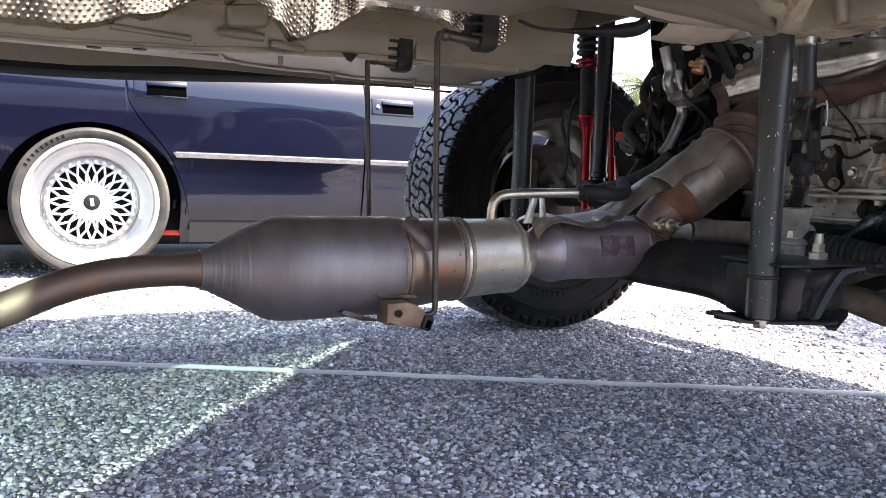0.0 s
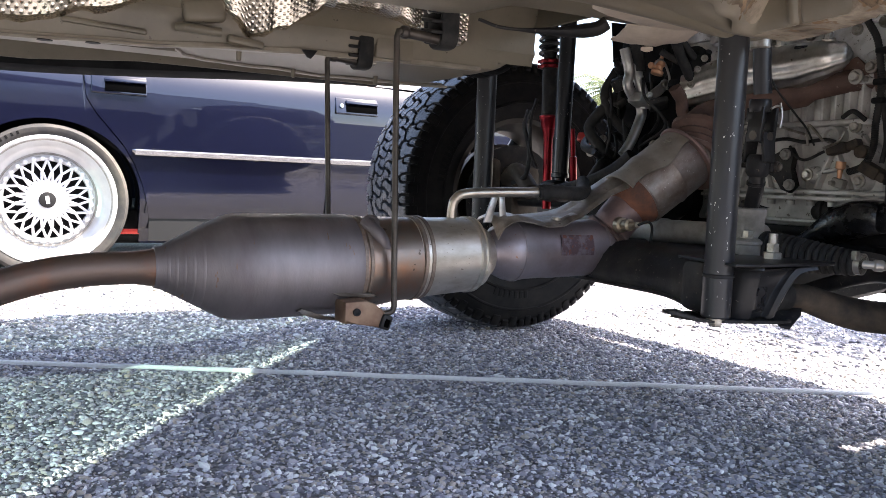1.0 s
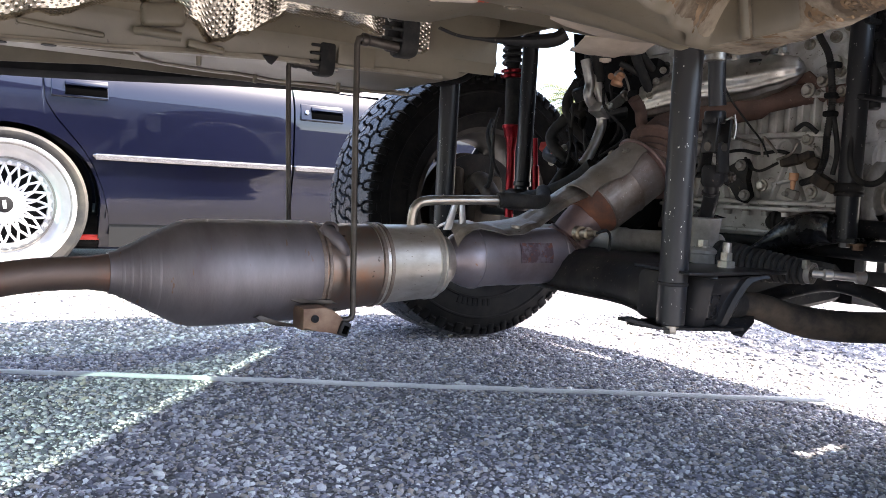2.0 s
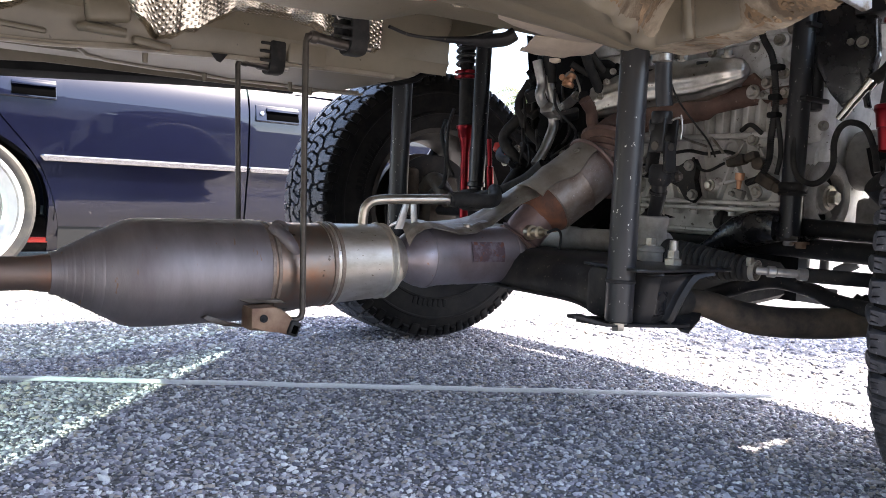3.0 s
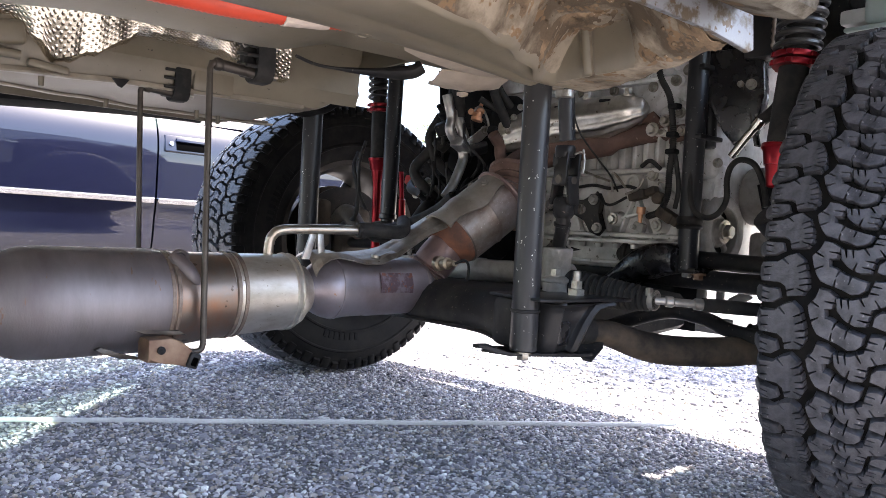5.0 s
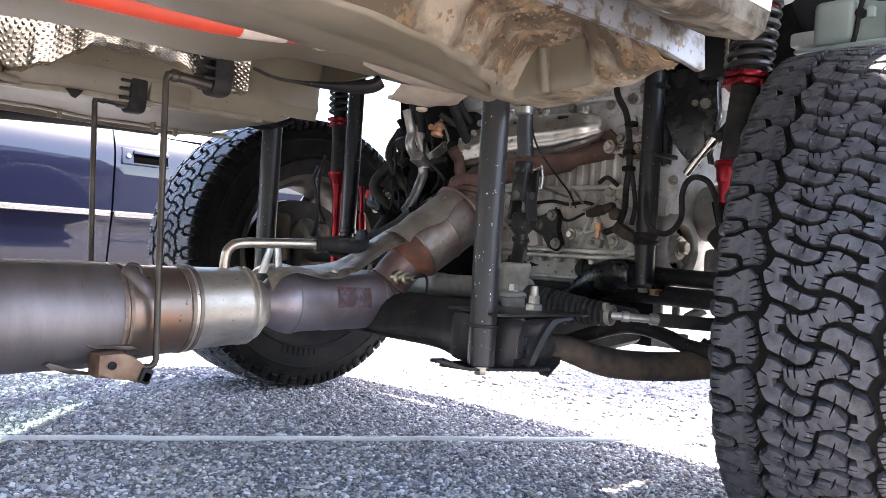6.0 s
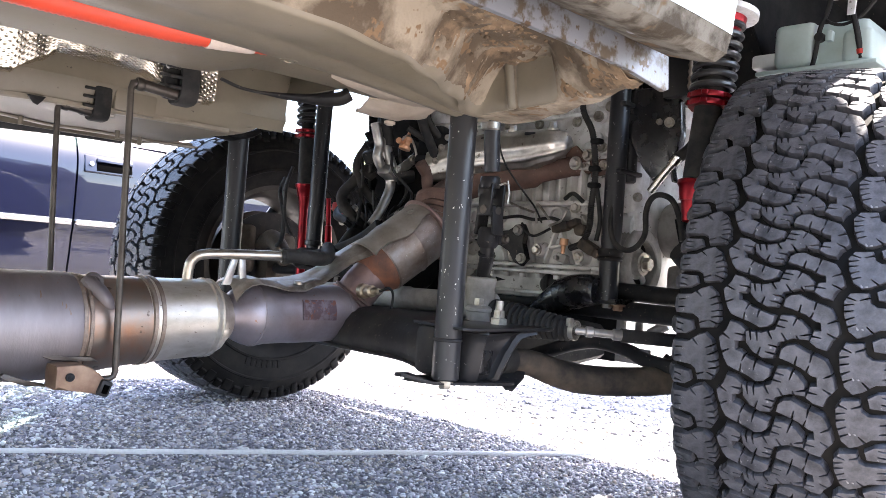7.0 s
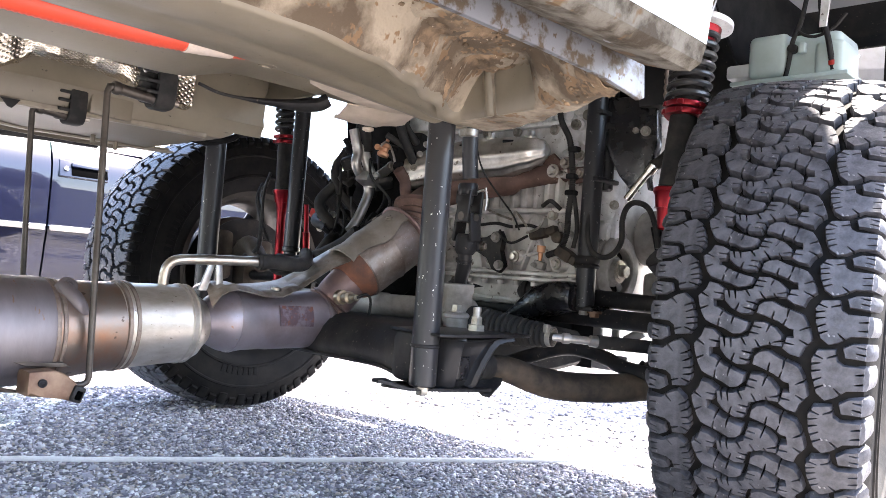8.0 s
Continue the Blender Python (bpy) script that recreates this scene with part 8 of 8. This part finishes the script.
# ---- dark blue saloon parked beyond ----
def blue_saloon():
    base = empty("blue_saloon", (1.6, 4.2, 0))
    tagged(base, "lowered dark blue saloon with white mesh wheels parked on gravel", "car")
    inv = Matrix.Translation((-1.6, -4.2, 0))
    YO = 3.395
    HX, HZ, HR = 0.165, 0.287, 0.327

    def bp(name, bm, material, parent=None, label="", sharp=38):
        ob = part(name, bm, material, parent or base, label, sharp)
        ob.matrix_parent_inverse = inv if parent is None else Matrix()
        return ob

    def skin(x, z):
        """The side surface: shoulder, chrome line step and tucked sill."""
        y = YO
        if z > 0.68:
            y += 0.055 * ((z - 0.68) / 0.16) ** 2.2
        if z < 0.46:
            y += 0.010 * (1 - math.exp(-((0.46 - z) / 0.015))) + 0.55 * (0.46 - z) ** 2
        y -= 0.007 * math.exp(-((z - 0.298) / 0.010) ** 2)
        if z < 0.27:
            y += 0.05 * ((0.27 - z) / 0.17) ** 1.6
        y += 0.05 * max(0, (abs(x - 1.45) - 1.2) / 1.2) ** 2
        return y

    def line(x):
        """The shut line between the rear door and the quarter, as height over x."""
        return lerp_line(x, [(0.283, 0.90), (0.288, 0.72), (0.296, 0.68), (0.33, 0.625), (0.385, 0.56), (0.43, 0.505), (0.468, 0.44), (0.500, 0.36), (0.522, 0.27), (0.536, 0.185)])

    def lerp_line(x, t):
        for (x0, v0), (x1, v1) in zip(t, t[1:]):
            if x <= x1:
                return v0 + (v1 - v0) * max(0, (x - x0) / (x1 - x0))
        return t[-1][1]

    def arch(x, cx, r):
        d = abs(x - cx)
        return HZ + 0.012 + 0.292 * math.sqrt(max(0, 1 - (d / r) ** 2)) if d < r else 0.0

    belt = lambda x: lerp_line(x, [(-1.0, 0.80), (0.2, 0.845), (1.2, 0.835), (2.2, 0.80), (2.6, 0.72), (3.3, 0.66), (3.75, 0.58)])

    def panel(name, xs, low, high, label, rows=14, material=M_blue):
        bm = B()
        cols = []
        for x in xs:
            a, b = low(x), max(high(x), low(x) + 0.002)
            ring = [(x, skin(x, z), z) for z in (a + (b - a) * k / rows for k in range(rows + 1))]
            # edges turned inwards
            cols.append([(x, ring[0][1] + 0.03, ring[0][2])] + ring + [(x, ring[-1][1] + 0.03, ring[-1][2])])
        sheet(bm, cols, 0.0)
        end = [[(x, y + 0.03, z), (x, y, z)] for x, y, z in cols[0]]
        sheet(bm, end)
        end = [[(x, y + 0.03, z), (x, y, z)] for x, y, z in cols[-1]]
        sheet(bm, end)
        bmesh.ops.remove_doubles(bm, verts=bm.verts, dist=0.0002)
        return bp(name, bm, material, label=label, sharp=32)

    def span(a, b, n):
        return [a + (b - a) * i / n for i in range(n + 1)]

    quarter_x = span(-0.95, HX - HR - 0.002, 14) + span(HX - HR + 0.0005, 0.275, 40) + span(0.283, 0.4905, 30) + span(0.4935, 0.530, 8)
    panel("quarter_panel", quarter_x, lambda x: max(0.16, arch(x, HX, HR)), lambda x: min(belt(x), line(x) - 0.007) if x > 0.279 else belt(x), "dark blue rear quarter panel with rolled arch")
    panel("rear_door", span(0.287, 0.536, 34) + span(0.545, 1.222, 16) + span(1.225, 1.262, 8), lambda x: (line(x) if x < 0.536 else 0.185), lambda x: belt(x) if x < 1.222 else min(belt(x), 0.86), "dark blue rear door")
    panel("front_door", span(1.270, 2.25, 24), lambda x: 0.185, belt, "dark blue front door")
    panel("front_wing", span(2.256, 2.92 - HR - 0.002, 8) + span(2.92 - HR + 0.0005, 2.92 + HR - 0.0005, 30) + span(2.92 + HR + 0.002, 3.72, 10), lambda x: max(0.16, arch(x, 2.92, HR)), belt, "dark blue front wing")
    panel("sill", span(0.500, 2.55, 20), lambda x: 0.118, lambda x: 0.180, "dark blue sill", rows=6)
    # bonnet, boot, roof and glass
    W = 1.66
    top = [(-1.0, 0.35, 0.06), (-1.02, 0.62, 0.03), (-0.95, 0.80, 0.05), (-0.30, 0.835, 0.05)]
    bp("boot_lid", sheet(B(), [[(x, YO + 0.03 + i + (W - 0.06 - 2 * i) * k / 6, z) for k in range(7)] for x, z, i in top], 0.003), M_blue)
    bp("bonnet", sheet(B(), [[(x, YO + 0.05 + i + (W - 0.1 - 2 * i) * k / 6, z) for k in range(7)] for x, z, i in [(2.3, 0.80, 0.02), (2.6, 0.735, 0.02), (3.3, 0.665, 0.03), (3.72, 0.585, 0.06), (3.80, 0.40, 0.08), (3.78, 0.18, 0.08)]], 0.003), M_blue)
    bp("rear_window", sheet(B(), [[(x, YO + 0.08 + i + (W - 0.16 - 2 * i) * k / 4, z) for k in range(5)] for x, z, i in [(-0.30, 0.84, 0.0), (0.25, 1.13, 0.12)]]), M_glass)
    bp("windscreen", sheet(B(), [[(x, YO + 0.08 + i + (W - 0.16 - 2 * i) * k / 4, z) for k in range(5)] for x, z, i in [(2.3, 0.81, 0.0), (1.55, 1.17, 0.12)]]), M_glass)
    bp("roof", sheet(B(), [[(x, YO + 0.2 + (W - 0.4) * k / 6, z + 0.03 * math.sin(math.pi * k / 6)) for k in range(7)] for x, z in [(0.25, 1.13), (0.6, 1.18), (1.2, 1.20), (1.55, 1.17)]], 0.003), M_blue)
    for y, s in ((YO + 0.055, 1), (YO + W - 0.055, -1)):
        bp("side_window", sheet(B(), [[(x, y, 0.83), (x, y + s * 0.15 * (t - 0.83) / 0.33, t)] for x, t in ((-0.2, 0.86), (0.25, 1.12), (0.6, 1.165), (1.2, 1.18), (1.55, 1.15), (2.2, 0.84))]), M_glass)
    bm = B()
    sheet(bm, [[(x, YO + W - 0.02, 0.16), (x, YO + W, 0.45), (x, YO + W - 0.03, 0.80)] for x in span(-0.95, 3.7, 10)], 0.003)
    bp("body_side", bm, M_blue)
    bm = B()
    rbox(bm, (1.4, YO + W / 2, 0.18), (4.3, W - 0.45, 0.15), 0.03)
    bp("underbody", bm, M_plastic)
    for cx in (HX, 2.92):
        bm = B()
        rows = []
        for k in range(19):
            a = radians(-10 + 200 * k / 18)
            x, z = cx + 0.352 * math.cos(a), HZ + 0.012 + 0.315 * math.sin(a)
            rows.append([(x, YO + 0.02, z), (x, YO + 0.32, z)])
        sheet(bm, rows)
        plate(bm, [(0.34 * math.cos(radians(a)), 0.34 * math.sin(radians(a))) for a in range(-10, 191, 10)], (cx, YO + 0.32, HZ), (1, 0, 0), (0, 0, 1), 0.003)
        bp("wheel_liner", bm, M_dark)
    # black sheets behind the panels, so the shut lines look dark
    bm = B()
    for x0, x1 in ((0.53, 2.55),):
        sheet(bm, [[(x, YO + 0.05, 0.13), (x, YO + 0.045, 0.5), (x, YO + 0.085, 0.80)] for x in (x0, x1)])
    sheet(bm, [[(0.20, YO + 0.045, 0.63), (0.20, YO + 0.08, 0.80)], [(0.53, YO + 0.045, 0.40), (0.53, YO + 0.08, 0.80)]])
    bp("inner_skin", bm, M_dark)
    # chrome strip and handles
    bm = B()
    for x0, x1 in ((0.462, 1.256), (1.270, 2.24)):
        prof = [(0.0, 0.4690), (-0.007, 0.4710), (-0.010, 0.4760), (-0.0105, 0.4850), (-0.0125, 0.4885), (-0.0105, 0.4930), (-0.004, 0.4960), (0.0, 0.4965)]
        rows = [[(x, skin(x, 0.49) + y, z) for y, z in prof] for x in [x0] + span(x0 + 0.008, x1, 10)]
        rows[0] = [(x0 - 0.003, skin(x0, 0.49) + 0.001, 0.489 + (z - 0.489) * 0.3) for y, z in prof]
        sheet(bm, rows, 0.0)
    bp("chrome_strip", bm, M_chrome, label="polished chrome side strip")
    for hx, z in ((0.412, 0.731), (1.393, 0.724)):
        bm = B()
        y = skin(hx, z)
        rbox(bm, (hx, y + 0.001, z + 0.003), (0.200, 0.010, 0.074), 0.004, (-16, 0, 0), segments=3)
        h = bp("door_handle", bm, M_blue, label="recessed blue door handle with a chrome edge")
        # flat plate coloured near-black for the shade of a deep recess
        bm = B()
        rbox(bm, (hx + 0.022, y - 0.0090, z - 0.006), (0.148, 0.004, 0.034), 0.0015, (-16, 0, 0))
        bp("recess", bm, M_cavity_shade, h)
        bm = B()
        rbox(bm, (hx + 0.022, y - 0.002, z + 0.019), (0.152, 0.020, 0.018), 0.004, (-16, 0, 0))
        bp("pull", bm, M_blue, h)
        if hx > 1:
            bm = B()
            lathe(bm, (hx - 0.074, y - 0.006, z + 0.002), (0, -1, 0.2), [(0, 0.010), (0.004, 0.010), (0.005, 0.007)], 20)
            bp("lock", bm, M_chrome, h)
    bm = B()
    rbox(bm, (0.47, YO + 0.10, 0.165), (0.10, 0.02, 0.022), 0.005)
    bp("red_reflector", bm, M_redlamp, label="small red reflector behind the wheel")
    # wheels
    for i, (cx, cy, s) in enumerate(((HX, YO + 0.085, -1), (2.92, YO + 0.085, -1), (HX, YO + W - 0.085, 1), (2.92, YO + W - 0.085, 1))):
        mesh_wheel(bp, (cx, cy, HZ), s)


def mesh_wheel(bp, at, s):
    """A deep-dish white wheel with a cross-spoke face and a stretched tyre; s: the sign of y of its outer side."""
    x, y, z = at
    R = 0.287
    bm = B()
    lathe(bm, at, (0, s, 0), [(-0.10, 0.238), (0.055, 0.238), (0.072, 0.243), (0.084, 0.2435), (0.085, 0.2375), (0.080, 0.232), (0.065, 0.226), (0.030, 0.205), (0.022, 0.196), (0.020, 0.165), (0.018, 0.150)], 72, cap=False)
    wheel = bp("wheel", bm, M_lip, label="white deep-dish mesh wheel with a stretched tyre")
    bm = B()
    lathe(bm, at, (0, s, 0), [(-0.10, 0.240), (-0.115, 0.256), (-0.105, 0.280), (-0.08, R - 0.001), (0.055, R - 0.001), (0.078, 0.2835), (0.088, 0.272), (0.088, 0.256), (0.080, 0.2425)], 80, cap=False)
    bp("tyre", bm, M_wall_rubber, wheel, "stretched low-profile dusty tyre")
    bm = B()
    for k in range(9):
        a = radians(112 + 4.6 * k)
        rbox(bm, (x + 0.264 * math.cos(a), y + s * 0.0885, z + 0.264 * math.sin(a)), (0.013, 0.002, 0.008), 0.0006, (0, -math.degrees(a), 0), segments=1)
    bp("lettering", bm, M_letter, wheel)
    n = 20
    bm = B()
    for k in range(n):
        for tw in (-1, 1):
            a0, a1 = 2 * math.pi * k / n, 2 * math.pi * (k + tw * 1.0) / n
            pts = [(0.060, a0, 0.032), (0.105, a0 * 0.56 + a1 * 0.44, 0.028), (0.152, a1, 0.022)]
            sweep(bm, [(x + r * math.cos(a), y + s * d, z + r * math.sin(a)) for r, a, d in pts], [0.0060, 0.0047, 0.0050], 8)
    lathe(bm, at, (0, s, 0), [(0.0, 0.045), (0.030, 0.074), (0.036, 0.070), (0.042, 0.050), (0.050, 0.040)], 40)
    bp("mesh_spokes", bm, M_wheel_white, wheel, "white cross-spoke wheel face")
    bm = B()
    lathe(bm, at, (0, s, 0), [(0.010, 0.146), (0.026, 0.148), (0.028, 0.158), (0.022, 0.164), (0.016, 0.164)], 64, cap=False)
    bp("rim_ring", bm, M_lip, wheel)
    bm = B()
    for k in range(32):
        a = 2 * math.pi * (k + 0.5) / 32
        lathe(bm, (x + 0.157 * math.cos(a), y + s * 0.026, z + 0.157 * math.sin(a)), (0, s, 0), [(0, 0.0088), (0.005, 0.0088), (0.008, 0.006)], 10)
    bp("stud_ring", bm, M_wheel_white, wheel)
    # raised grey rings stand in for the lip's darker step lines
    bm = B()
    lathe(bm, at, (0, s, 0), [(0.066, 0.2225), (0.0695, 0.2240), (0.0715, 0.2275), (0.071, 0.2290)], 72, cap=False)
    lathe(bm, at, (0, s, 0), [(0.0225, 0.170), (0.0245, 0.172), (0.0245, 0.176), (0.0225, 0.178)], 72, cap=False)
    bp("lip_groove", bm, M_rack, wheel)
    bm = B()
    lathe(bm, (x, y + s * 0.0505, z), (0, s, 0), [(0, 0.030), (0.003, 0.029), (0.004, 0.026)], 30)
    bp("centre_cap", bm, M_dark, wheel, "black centre cap with a pale mark")
    bm = B()
    rbox(bm, (x, y + s * 0.0555, z), (0.013, 0.002, 0.030), 0.001, (0, -8, 0), segments=1)
    bp("mark", bm, M_wheel_white, wheel)
    # black disc added behind the spokes so their gaps look dark
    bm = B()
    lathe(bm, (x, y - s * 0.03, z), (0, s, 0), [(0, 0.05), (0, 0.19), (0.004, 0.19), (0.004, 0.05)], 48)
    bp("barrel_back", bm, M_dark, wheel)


blue_saloon()


# ---- palm beyond the cars ----
def palm(at, height):
    base = empty("palm_tree", at)
    tagged(base, "sunlit palm tree with drooping fronds", "tree")
    rng = random.Random(8)
    bm = B()
    pts = [(0.03 * math.sin(i * 0.9), 0.02 * math.cos(i), height * i / 14) for i in range(15)]
    sweep(bm, pts, [0.17 - 0.005 * i + 0.012 * (i % 2) for i in range(15)], 14)
    part("trunk", bm, M_bark, base)
    bm = B()
    for k in range(46):
        a, lift, L = rng.uniform(0, 2 * math.pi), rng.uniform(-0.5, 1.2), rng.uniform(1.1, 1.7)
        d = Vector((math.cos(a), math.sin(a), 0))
        spine = [Vector((0, 0, height)) + d * L * s + Vector((0, 0, lift * L * s - 0.9 * L * s * s)) for s in (i / 9 for i in range(10))]
        for i in range(1, 10):
            p, q = spine[i - 1], spine[i]
            side = (q - p).cross(Vector((0, 0, 1))).normalized()
            for sg in (-1, 1):
                for j in (0.0, 0.33, 0.66):
                    o = p.lerp(q, j)
                    tip = o + side * sg * (0.34 * math.sin(math.pi * (i + j) / 10.5) + 0.05) + (q - p) * 1.1 + Vector((0, 0, -0.10))
                    w = (q - p).normalized() * 0.016
                    bm.faces.new([bm.verts.new(v) for v in (o - w, o + w, tip)])
        sweep(bm, spine, [0.014 - 0.0011 * i for i in range(10)], 5)
    part("crown", bm, M_leaf, base)


palm((12.4, 14.6, 0), 2.6)


def unseen_shade_tree(at):
    """A small broad-leaved tree, unseen, added so its crown shades a strip of gravel ahead of the cars."""
    base = empty("unseen_shade_tree", at)
    tagged(base, "unseen leafy tree added to shade a strip of gravel", "tree")
    rng = random.Random(17)
    bm = B()
    sweep(bm, [(0.02 * math.sin(i), 0.015 * math.cos(i * 1.3), 0.24 * i) for i in range(11)], [0.07 - 0.0045 * i for i in range(11)], 12)
    for k in range(9):
        a, z = rng.uniform(0, 2 * math.pi), rng.uniform(1.6, 2.4)
        tip = Vector((0.65 * math.cos(a), 0.36 * math.sin(a), z + 0.55))
        sweep(bm, curve_points([(0, 0, z), tip * 0.5 + Vector((0, 0, z * 0.5 + 0.02)), tip]), [0.022] * 6 + [0.012] * 7, 7)
    part("trunk", bm, M_bark, base)
    bm = B()
    for k in range(1500):
        d = Vector((rng.gauss(0, 1), rng.gauss(0, 1), rng.gauss(0, 1))).normalized() * rng.random() ** 0.4
        c = Vector((0.80 * d.x, 0.40 * d.y, 2.75 + 0.45 * d.z)) + 0.12 * Vector((math.sin(k % 23), math.cos(k % 17), math.sin(k % 11)))
        u = Vector((rng.uniform(-1, 1), rng.uniform(-1, 1), rng.uniform(-0.5, 0.5))).normalized() * 0.045
        v = u.cross(Vector((rng.uniform(-1, 1), rng.uniform(-1, 1), 1))).normalized() * 0.024
        bm.faces.new([bm.verts.new(p) for p in (c - u, c - 0.3 * u + v, c + u, c - 0.3 * u - v)])
    part("crown", bm, M_foliage, base)


unseen_shade_tree((4.20, 0.66, 0))
